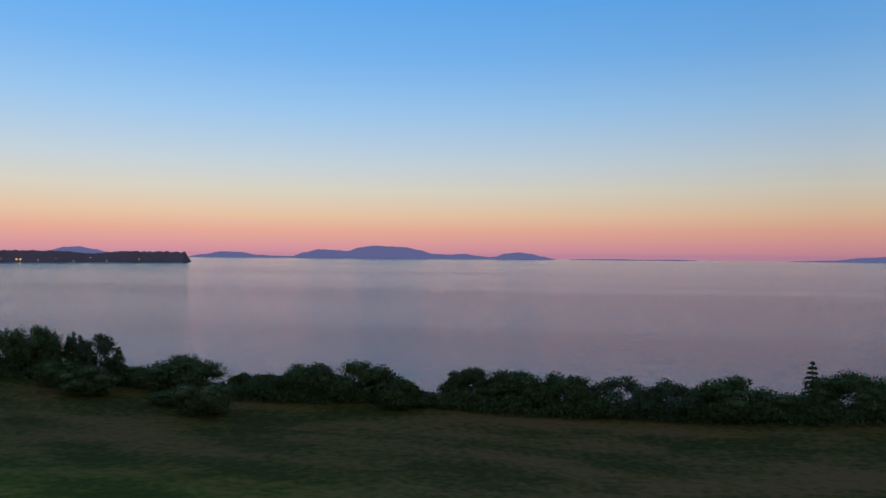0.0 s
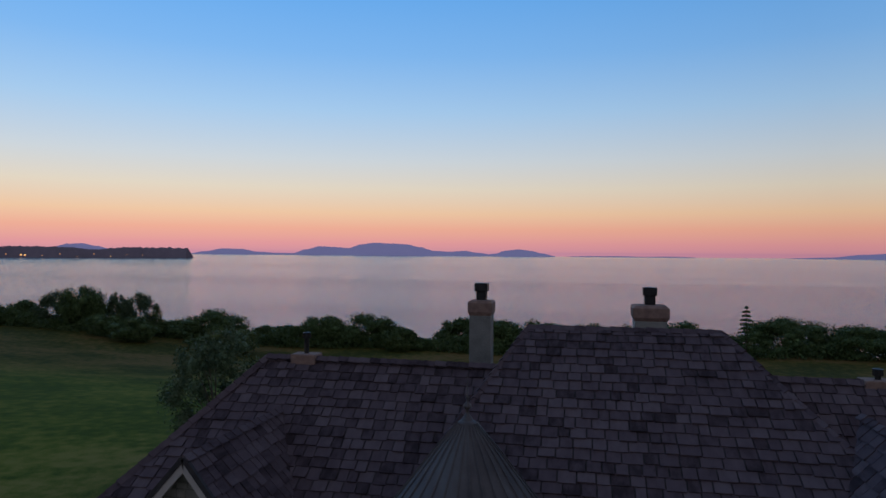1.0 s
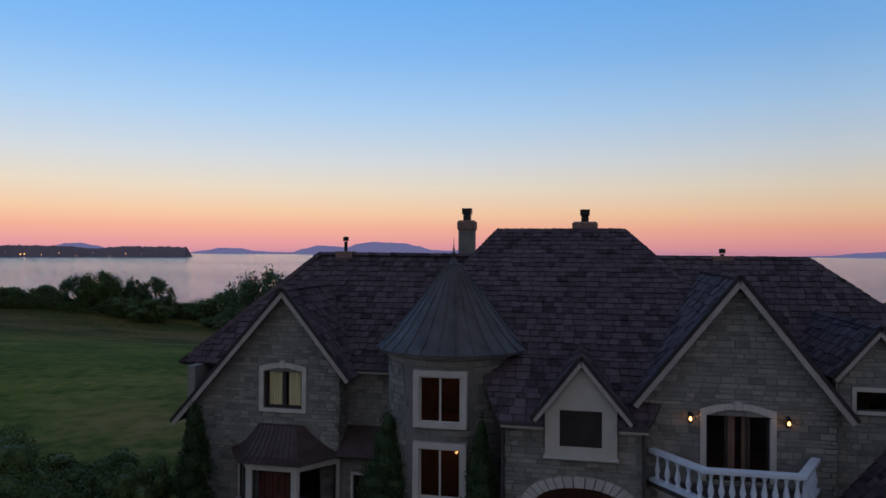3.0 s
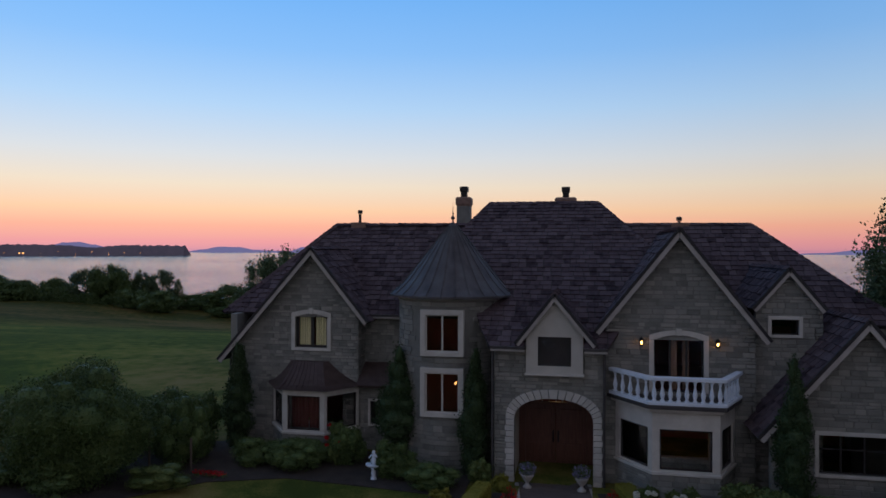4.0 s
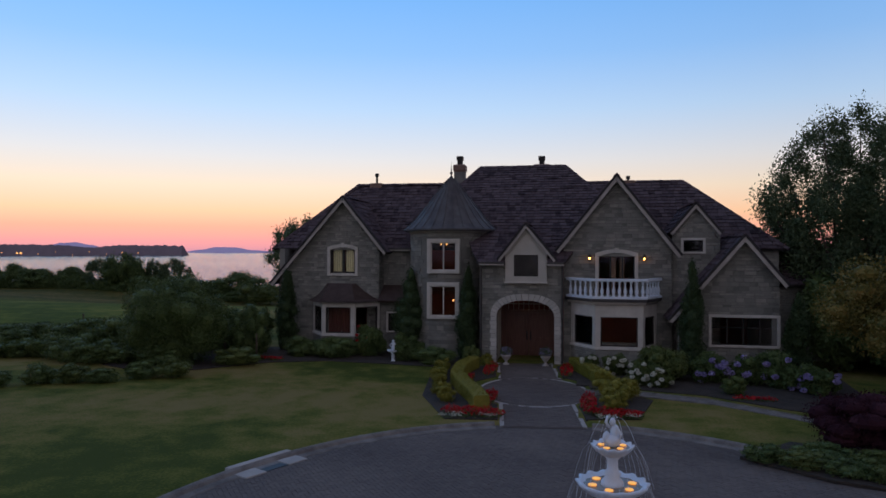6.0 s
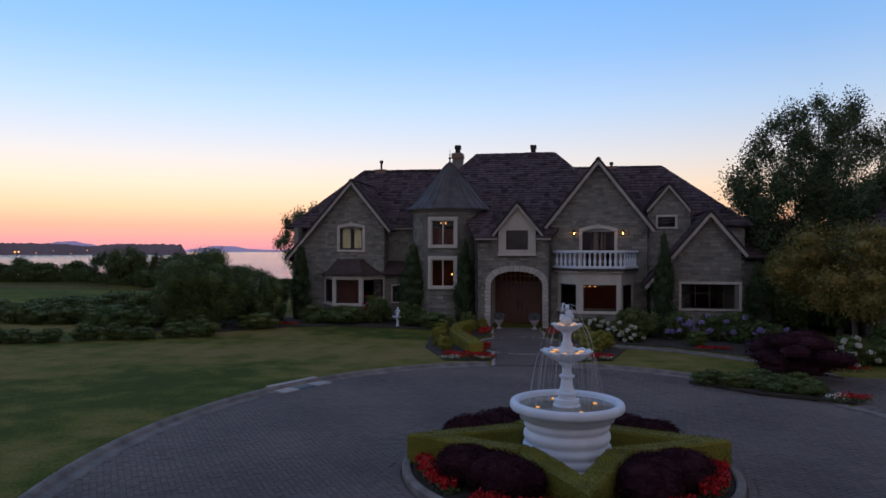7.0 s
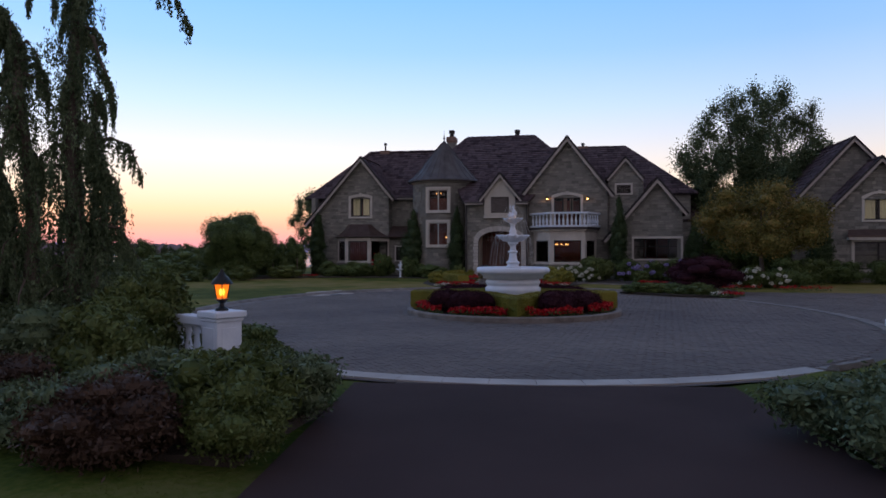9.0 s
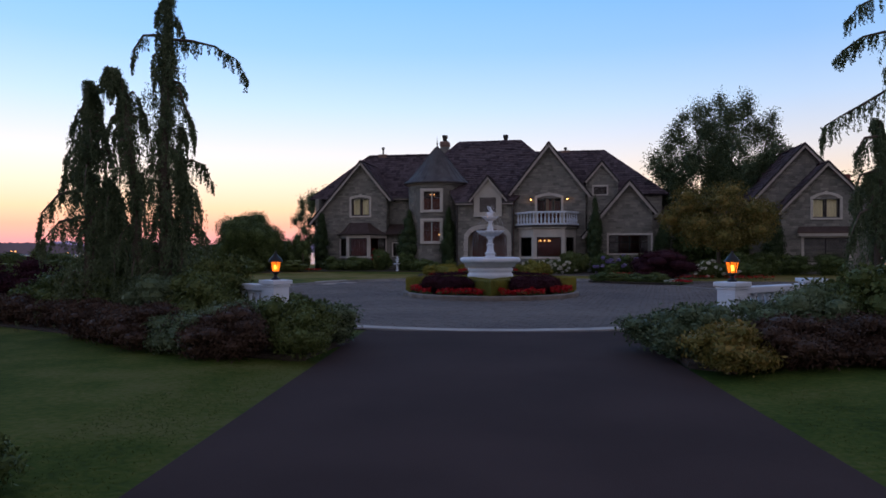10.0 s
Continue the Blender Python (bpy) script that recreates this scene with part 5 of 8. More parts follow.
walkway = Geo()
walkway.prism([spot(-1.15, -2.6, G - 0.05), spot(1.35, -2.6, G - 0.05), spot(1.32, 12.3, G - 0.05), spot(-1.3, 12.3, G - 0.05)], (0, 0, 0.055))
tagged(part("walk_pavement", walkway, MAT["sand"]), "dark grey paved walk up to the porch", "walk", kind="structure")
disc = Geo()
disc.prism([spot(2.08 * math.cos(2 * math.pi * i / 64), 6.6 + 2.75 * math.sin(2 * math.pi * i / 64), G - 0.05) for i in range(64)], (0, 0, 0.058))
tagged(part("walk_circle_pavement", disc, MAT["sand"]), "round paved landing in the entrance walk", "walk", kind="structure")
edge = Geo()
for i in range(64):
    a0, a1 = 2 * math.pi * i / 64, 2 * math.pi * (i + 0.985) / 64
    edge.prism([spot(r * 2.08 * math.cos(q), 6.6 + r * 2.75 * math.sin(q), G - 0.05) for q, r in ((a0, 1), (a1, 1), (a1, 1.06), (a0, 1.06))], (0, 0, 0.068))
for s in (-1.32, 1.3):
    for d0, d1 in ((-0.1, 3.95), (8.95, 12.2)):
        n = 10
        for i in range(n):
            edge.prism([spot(s - 0.07, d0 + (d1 - d0) * i / n, G - 0.05), spot(s + 0.07, d0 + (d1 - d0) * i / n, G - 0.05), spot(s + 0.07, d0 + (d1 - d0) * (i + 0.97) / n, G - 0.05), spot(s - 0.07, d0 + (d1 - d0) * (i + 0.97) / n, G - 0.05)], (0, 0, 0.075))
tagged(part("walk_edging_trim", edge, MAT["pale_concrete"]), "pale edging stones along the walk", "edging", kind="structure")
side = Geo()
side_pts = [(2.1, 7.0), (4.0, 7.1), (6.4, 8.3), (8.6, 10.6), (10.4, 13.6)]
for (s0, d0), (s1, d1) in zip(side_pts, side_pts[1:]):
    side.prism([spot(s0, d0 - 0.42, G), spot(s1, d1 - 0.42, G), spot(s1, d1 + 0.42, G), spot(s0, d0 + 0.42, G)], (0, 0, 0.062))
    for o in (-0.5, 0.42):
        side.prism([spot(s0, d0 + o, G), spot(s1, d1 + o, G), spot(s1, d1 + o + 0.09, G), spot(s0, d0 + o + 0.09, G)], (0, 0, 0.085))
tagged(part("side_path", side, MAT["concrete"]), "narrow pale path curving off to the garage", "path", kind="structure")

# ---- the fountain island ----
FC = spot(0.05, 24.35)
FX, FY = FC.x, FC.y
isl = Geo().lathe([(3.24, -0.1), (3.24, 0.12), (3.21, 0.15), (3.1, 0.15), (3.07, 0.12), (3.07, -0.1)], (FX, FY, G), 64)
tagged(part("island_kerb", isl, MAT["concrete"], smooth=False), "round concrete kerb of the fountain island", "kerb", kind="structure")
tagged(part("island_ground", Geo().lathe([(0, 0.1), (3.05, 0.08)], (FX, FY, G), 48), MAT["soil"]), "dark soil of the fountain island bed", "soil", kind="structure")
footing = Geo()
for ring in range(6):
    r0, r1 = 0.93 + 0.075 * ring, 0.93 + 0.075 * (ring + 1) - 0.012
    for i in range(54):
        a0, a1 = 2 * math.pi * (i + 0.5 * (ring % 2)) / 54, 2 * math.pi * (i + 0.5 * (ring % 2) + 0.86) / 54
        footing.prism([(FX + r * math.cos(a), FY + r * math.sin(a), G + 0.1) for r, a in ((r0, a0), (r1, a0), (r1, a1), (r0, a1))], (0, 0, 0.05 - 0.004 * ring))
footing.lathe([(1.40, 0.07), (1.40, 0.115), (0.5, 0.13), (0, 0.13)], (FX, FY, G), 48)
tagged(part("fountain_pavement", footing, MAT["wet_stone"]), "pale wet cobbled footing round the fountain", "pavement", kind="structure")


def hedge_box(name, label, pts, width, height, mat, group="", seed=1, dens=1800, leaf=0.035, z0=G, category="hedge", bulge=0.03):
    """A clipped hedge along a line: a close core under a skin of small leaves."""
    rnd = np.random.RandomState(seed)
    hd = thing(name, label, category, group)
    P = [Vector((p[0], p[1], 0)) for p in pts]
    lefts, rights = [], []
    for i, p in enumerate(P):
        d0 = (P[i] - P[i - 1]).normalized() if i else (P[1] - P[0]).normalized()
        d1 = (P[i + 1] - P[i]).normalized() if i + 1 < len(P) else d0
        d = (d0 + d1).normalized()
        k = 1.0 / max(0.5, d.dot(d0))
        s = Vector((-d.y, d.x, 0)) * width / 2 * k
        lefts.append(p + s)
        rights.append(p - s)
    g = Geo()
    quadsl = []
    n = len(P)
    vs = []
    for l, r in zip(lefts, rights):
        vs += [(l.x, l.y, z0), (l.x, l.y, z0 + height - 0.05), (l.x + (r.x - l.x) * 0.1, l.y + (r.y - l.y) * 0.1, z0 + height), (r.x + (l.x - r.x) * 0.1, r.y + (l.y - r.y) * 0.1, z0 + height), (r.x, r.y, z0 + height - 0.05), (r.x, r.y, z0)]
    fs = [(6 * i + k, 6 * i + 6 + k, 6 * i + 7 + k, 6 * i + 1 + k) for i in range(n - 1) for k in range(5)]
    fs += [tuple(range(6))[::-1], tuple(range(6 * n - 6, 6 * n))]
    g.add(vs, fs)
    part("hedge_body", g, mat, hd)
    V = np.array(vs)
    out = []
    for f in fs:
        q = V[list(f)]
        if len(f) == 4:
            tris = [(0, 1, 2), (0, 2, 3)]
        else:
            tris = [(0, k, k + 1) for k in range(1, 5)]
        for a, b, c in tris:
            A, B, C = q[a], q[b], q[c]
            ar = 0.5 * np.linalg.norm(np.cross(B - A, C - A))
            m = int(ar * dens)
            if m < 1:
                continue
            u, v = rnd.rand(m), rnd.rand(m)
            sw = u + v > 1
            u[sw], v[sw] = 1 - u[sw], 1 - v[sw]
            out.append(A + np.outer(u, B - A) + np.outer(v, C - A))
    pts_l = np.vstack(out)
    pts_l += rnd.normal(0, bulge, pts_l.shape)
    o = new("leaves", quads("leaves", leaf_quads(pts_l, leaf, rnd, None), mat))
    o.parent = hd
    return hd


def leaf_quads(p, size, rnd, droop=None, aspect=0.55):
    """Leaves at points, turned at random; droop pulls them to hang."""
    n = len(p)
    d = rnd.normal(size=(n, 3))
    if droop is not None:
        d = d * (1 - droop) + np.array([0, 0, -1.6]) * droop
    d /= np.linalg.norm(d, axis=1)[:, None] + 1e-9
    e = np.cross(d, rnd.normal(size=(n, 3)))
    e /= np.linalg.norm(e, axis=1)[:, None] + 1e-9
    L = (size * rnd.uniform(0.6, 1.4, n))[:, None]
    W = L * aspect
    return np.stack([p - d * L * 0.5, p + e * W * 0.5, p + d * L * 0.5, p - e * W * 0.5], axis=1)


def lobes_of(c, r, count, rnd, spread=0.62, lump=(0.32, 0.55), flat=False):
    """Lumps that make up an uneven crown."""
    out = []
    for i in range(count):
        v = rnd.normal(size=3)
        v /= np.linalg.norm(v)
        if flat:
            v[2] = abs(v[2])
        k = rnd.uniform(*lump)
        p = np.array(c) + v * np.array(r) * spread * rnd.uniform(0.75, 1.1)
        out.append((p, np.array(r) * k))
    return out


def crown_mesh(name, lobes, mat, n, leaf, rnd, core=0.78, droop=None, ragged=0.12, aspect=0.55, shell=0.25, floor=None):
    """Leaves all over a set of lumps, with a dim heart of foliage inside."""
    vol = np.array([l[1].prod() ** (2 / 3) for l in lobes])
    cnt = np.maximum(1, (n * vol / vol.sum()).astype(int))
    pts = []
    for (p, r), m in zip(lobes, cnt):
        v = rnd.normal(size=(m, 3))
        v /= np.linalg.norm(v, axis=1)[:, None]
        k = 1 - shell * rnd.rand(m) ** 1.5 + rnd.normal(0, ragged, m)
        pts.append(p + v * r * k[:, None])
    pts = np.vstack(pts)
    if floor is not None:
        pts = pts[pts[:, 2] > floor]
    q = leaf_quads(pts, leaf, rnd, droop, aspect)
    if core:
        extra = []
        for p, r in lobes:
            rr = r * core
            A, B = 10, 6
            th = np.linspace(0, math.pi, B + 1)
            ph = np.linspace(0, 2 * math.pi, A + 1)
            S = np.array([[(math.sin(t) * math.cos(f), math.sin(t) * math.sin(f), math.cos(t)) for f in ph] for t in th]) * rr + p
            if floor is not None:
                S[..., 2] = np.maximum(S[..., 2], floor)
            extra.append(np.stack([S[:-1, :-1], S[1:, :-1], S[1:, 1:], S[:-1, 1:]], axis=2).reshape(-1, 4, 3))
        q = np.concatenate([q] + extra)
    return quads(name, q, mat)


def bush(name, label, c, r, n=3500, leaf=0.08, mat="mid", seed=1, count=26, category="shrub", group="", lump=(0.22, 0.4), core=0.66, aspect=0.55, ragged=0.1, blooms=None, droop=None, spread=0.74):
    """A shrub standing on the ground: short stems and a lumpy crown; c is the ground point, r the half sizes."""
    rnd = np.random.RandomState(seed)
    b = thing(name, label, category, group)
    z = c[2]
    mid = (c[0], c[1], z + r[2] * 0.95)
    count = max(count, 18)
    lob = lobes_of(mid, r, count, rnd, spread, lump)
    lob.append((np.array(mid) - np.array([0, 0, r[2] * 0.25]), np.array(r) * 0.8))
    n = int(n * 1.35)
    o = new("crown", crown_mesh("crown", lob, LEAF[mat], n, leaf, rnd, core, droop, ragged, aspect, floor=z + 0.02))
    o.parent = b
    g = Geo()
    for i in range(4):
        a = i * 1.7 + seed
        g.tube([(c[0] + 0.05 * math.cos(a), c[1] + 0.05 * math.sin(a), z - 0.05), (c[0] + 0.3 * r[0] * math.cos(a), c[1] + 0.3 * r[1] * math.sin(a), z + r[2] * 0.7)], [0.03 + 0.01 * r[2], 0.015], 5)
    part("stem", g, MAT["bark"], b)
    if blooms:
        bm, k, size, bl = blooms
        v = rnd.normal(size=(k, 3))
        v[:, 1] = -abs(v[:, 1]) - 0.25
        v[:, 2] = v[:, 2] * 0.6 + 0.25
        v /= np.linalg.norm(v, axis=1)[:, None]
        for i in range(k):
            p = np.array(mid) + v[i] * np.array(r) * rnd.uniform(0.92, 1.08)
            p[2] = max(p[2], z + 0.15)
            m = 60
            w = rnd.normal(size=(m, 3))
            w /= np.linalg.norm(w, axis=1)[:, None]
            o = new("flower_head", quads("flower_head", leaf_quads(p + w * size * np.array([1, 1, 0.75]), size * 0.75, rnd, None, 0.8), LEAF[bm]))
            o.parent = b
            if bl:
                tagged(o, bl)
    return b


def flower_bed(label, center, r, n, size, mat, seed, group="flower beds", height=0.22, green=0.45, z0=G + 0.06, category="flowers", poly=None):
    """Low bedding plants: green leaves under bright petals, too many to count."""
    rnd = np.random.RandomState(seed)
    bed = thing("bedding_plants", label, category, group, "stuff")
    a, k = rnd.rand(n) * 2 * math.pi, np.sqrt(rnd.rand(n))
    x, y = center[0] + r[0] * k * np.cos(a), center[1] + r[1] * k * np.sin(a)
    if poly:
        k, a = rnd.rand(n), rnd.rand(n)
        i = rnd.randint(0, len(poly) - 1, n)
        A, B = np.array([poly[j][:2] for j in i]), np.array([poly[j + 1][:2] for j in i])
        w = (rnd.rand(n) - 0.5)[:, None] * r[0]
        t = k[:, None]
        dd = B - A
        nn = np.stack([-dd[:, 1], dd[:, 0]], 1) / (np.linalg.norm(dd, axis=1)[:, None] + 1e-9)
        q = A + dd * t + nn * w
        x, y = q[:, 0], q[:, 1]
    clump = np.array([noise.noise(Vector((float(p) * 2.2, float(q) * 2.2, seed))) for p, q in zip(x, y)])
    z = z0 + height * (0.35 + 0.65 * rnd.rand(n)) * (1 + 0.5 * clump)
    p = np.stack([x, y, z], 1)
    top = rnd.rand(n) > green
    o = new("petals", quads("petals", leaf_quads(p[top] + np.array([0, 0, 0.04]), size, rnd, None, 0.8), LEAF[mat]))
    o.parent = bed
    o = new("leaves", quads("leaves", leaf_quads(p[~top] - np.array([0, 0, 0.05]), size * 1.3, rnd, None, 0.5), LEAF["dark"]))
    o.parent = bed
    return bed


# star-shaped clipped hedge, four points, one towards the drive
def star(k, r):
    a = math.pi / 4 * k
    ax = Vector((AX, -AY, 0)) * math.cos(a) + Vector((AY, AX, 0)) * math.sin(a)
    return (FX + ax.x * r, FY + ax.y * r)


star_line = [star(k, 2.72 if k % 2 == 0 else 1.2) for k in range(8)]
for k in range(4):
    hedge_box("star_hedge", "clipped yellow-green box hedge, one point of a star", [star_line[(2 * k - 1) % 8], star_line[2 * k], star_line[(2 * k + 1) % 8]], 0.44, 0.58, LEAF["box"], "star hedge", 100 + k, dens=5200, leaf=0.024, z0=G + 0.08, bulge=0.014)
for k in range(4):
    for turn, rad, size in ((-0.27, 2.22, 0.72), (0.27, 2.22, 0.72), (0.0, 1.95, 0.8)):
        a = math.pi / 4 * (2 * k + 1) + turn
        bx, by = FX + rad * (AX * math.cos(a) + AY * math.sin(a)), FY + rad * (-AY * math.cos(a) + AX * math.sin(a))
        bush("purple_barberry", "clipped dark purple barberry mound in the island bed", (bx, by, G + 0.08), (size * 0.86, size * 0.86, 0.37), 18000, 0.035, "purple", 110 + 3 * k + int(turn * 4), 24, group="island barberries", ragged=0.05, spread=0.4, lump=(0.55, 0.65), core=0.8)
for k in range(8):
    m = math.pi / 4 * k + math.pi / 8
    pts = []
    for q in (-0.3, -0.1, 0.1, 0.3):
        ax = Vector((AX, -AY, 0)) * math.cos(m + q) + Vector((AY, AX, 0)) * math.sin(m + q)
        pts.append((FX + ax.x * 2.82, FY + ax.y * 2.82))
    flower_bed("bright red begonias packed along the island kerb", (0, 0), (0.34, 0), 1100, 0.06, "red", 120 + k, "island flowers", 0.26, 0.3, poly=pts)


# ---- the fountain ----
def fountain():
    def tall(prof):
        return [(r, h * 1.42 if h < 0.76 else 1.12 + (h - 0.75) * 1.06) for r, h in prof]
    f = thing("fountain", "white three-tiered stone fountain running with water, lit warm inside", "fountain")
    z = G + 0.24
    base = [(0, -0.1), (0.97, -0.1), (0.97, -0.02), (0.93, 0.0), (0.90, 0.01), (0.92, 0.03), (0.92, 0.10), (0.88, 0.13), (0.84, 0.16), (0.86, 0.20), (0.87, 0.25), (0.85, 0.29), (0.80, 0.32), (0.80, 0.36), (0.83, 0.40), (0.85, 0.46), (0.84, 0.52), (0.79, 0.56), (0.79, 0.60), (0.82, 0.63), (0.84, 0.68), (0.83, 0.73), (0.80, 0.76), (0.86, 0.83), (0.97, 0.91), (1.04, 0.95), (1.09, 0.97), (1.115, 1.01), (1.115, 1.08), (1.09, 1.125), (1.04, 1.14), (0.99, 1.13), (0.95, 1.09), (0.92, 0.80), (0, 0.78)]
    part("basin", Geo().lathe(base, (FX, FY, z), 72), MAT["white"], f, "broad white basin with a moulded rim", smooth=True)
    part("basin_water", Geo().lathe([(0.96, 1.03), (0, 1.03)], (FX, FY, z), 40), MAT["pool"], f)
    ped = [(0.0, 0.48), (0.27, 0.5), (0.27, 0.74), (0.24, 0.75), (0.24, 0.79), (0.18, 0.80), (0.17, 0.86), (0.21, 0.88), (0.21, 0.92), (0.16, 0.94), (0.125, 1.02), (0.11, 1.14), (0.11, 1.18), (0.15, 1.20), (0.15, 1.23), (0.1, 1.25), (0.085, 1.36), (0.11, 1.42), (0.16, 1.44), (0.16, 1.5), (0, 1.52)]
    part("pedestal", Geo().lathe(tall(ped), (FX, FY, z), 28), MAT["white"], f, "turned white pedestal")

    def scallop(r, z0, h, waves):
        g = Geo()
        seg = waves * 6
        prof = [(0.28, 0.0), (0.6, 0.18), (0.85, 0.55), (1.0, 0.86), (1.0, 1.0), (0.9, 0.98), (0.75, 0.7), (0.0, 0.6)]
        vs = []
        for i in range(seg):
            a = 2 * math.pi * i / seg
            w = 1 + 0.045 * math.cos(waves * a)
            vs += [(FX + r * k * (w if k > 0.5 else 1) * math.cos(a), FY + r * k * (w if k > 0.5 else 1) * math.sin(a), z0 + h * q + (0.012 * math.cos(waves * a) if k > 0.8 else 0)) for k, q in prof]
        m = len(prof)
        g.add(vs, [(i * m + k, ((i + 1) % seg) * m + k, ((i + 1) % seg) * m + k + 1, i * m + k + 1) for i in range(seg) for k in range(m - 1)])
        return g
    part("middle_bowl", scallop(0.49, z + 1.90, 0.22, 14), MAT["white"], f, "scalloped white bowl", smooth=True)
    part("bowl_water", Geo().lathe([(0.42, 2.075), (0, 2.08)], (FX, FY, z), 28), MAT["pool"], f)
    up = [(0.0, 1.6), (0.17, 1.62), (0.15, 1.7), (0.1, 1.76), (0.12, 1.8), (0.08, 1.86), (0.075, 1.98), (0.12, 2.04), (0.0, 2.06)]
    part("upper_stem", Geo().lathe(tall(up), (FX, FY, z), 20), MAT["white"], f, smooth=True)
    part("top_bowl", scallop(0.29, z + 2.48, 0.16, 12), MAT["white"], f, "small scalloped white bowl", smooth=True)
    part("bowl_water", Geo().lathe([(0.24, 2.61), (0, 2.615)], (FX, FY, z), 24), MAT["pool"], f)
    fig = Geo()
    fz = z + 0.10
    fig.ball((FX, FY, fz + 2.60), (0.11, 0.10, 0.10), 10, 7).ball((FX + 0.03, FY, fz + 2.72), (0.065, 0.06, 0.11), 10, 7).ball((FX, FY - 0.01, fz + 2.86), (0.045, 0.045, 0.06), 10, 7)
    fig.tube([(FX + 0.05, FY, fz + 2.78), (FX + 0.11, FY - 0.02, fz + 2.70), (FX + 0.09, FY - 0.05, fz + 2.62)], [0.028, 0.022, 0.02], 6).tube([(FX - 0.04, FY, fz + 2.78), (FX - 0.09, FY - 0.03, fz + 2.86), (FX - 0.07, FY - 0.03, fz + 2.95)], [0.028, 0.02, 0.016], 6)
    fig.ball((FX - 0.08, FY - 0.02, fz + 2.64), (0.06, 0.05, 0.09), 8, 6)
    part("top_ornament", fig, MAT["white"], f, "small white carved ornament", smooth=True)
    # lamps under water
    for r, zz, n, w in ((0.62, 1.035, 4, 0.04), (0.29, 2.085, 6, 0.06), (0.16, 2.62, 5, 0.045)):
        for i in range(n):
            a = 2 * math.pi * (i + 0.3) / n
            part("pool_lamp", Geo().lathe([(w, 0), (w, 0.01), (0, 0.022)], (FX + r * math.cos(a), FY + r * math.sin(a), z + zz), 12), GLOW_POOL, f, "small warm submerged lamp")
    # falling water: thin strings of drops
    rnd = random.Random(5)
    for r0, z0, z1, n in ((0.29, 2.63, 2.09, 20), (0.49, 2.11, 1.04, 30)):
        for i in range(n):
            a = 2 * math.pi * (i + rnd.random() * 0.4) / n
            out = rnd.uniform(0.1, 0.28)
            pts = []
            for k in range(7):
                t = k / 6
                pts.append((FX + (r0 + out * t) * math.cos(a), FY + (r0 + out * t) * math.sin(a), z + z0 - (z0 - z1) * t * t + 0.05 * t * (1 - t)))
            part("water_jet", Geo().tube(pts, 0.0016, 3), MAT["spray"], f)
    for i in range(6):
        a = i * 1.05
        part("water_jet", Geo().tube([(FX + 0.32 * t * math.cos(a), FY + 0.32 * t * math.sin(a), z + 3.0 + 0.3 * t - 0.65 * t * t) for t in (0, 0.25, 0.5, 0.75, 1.0)], 0.002, 3), MAT["spray"], f)
    return f


def clear_water(name, color, rough):
    m = bpy.data.materials.new(name)
    m.use_nodes = True
    p = m.node_tree.nodes["Principled BSDF"]
    p.inputs["Base Color"].default_value = (*color, 1)
    p.inputs["Roughness"].default_value = rough
    p.inputs["IOR"].default_value = 1.33
    nz, bp = m.node_tree.nodes.new("ShaderNodeTexNoise"), m.node_tree.nodes.new("ShaderNodeBump")
    nz.inputs["Scale"].default_value = 14
    bp.inputs["Strength"].default_value, bp.inputs["Distance"].default_value = 0.4, 0.02
    m.node_tree.links.new(nz.outputs[0], bp.inputs["Height"])
    m.node_tree.links.new(bp.outputs[0], p.inputs["Normal"])
    return m


MAT["pool"] = clear_water("fountain_water", (0.22, 0.19, 0.15), 0.06)
MAT["spray"] = clear_water("falling_water", (0.7, 0.75, 0.8), 0.15)
fountain()


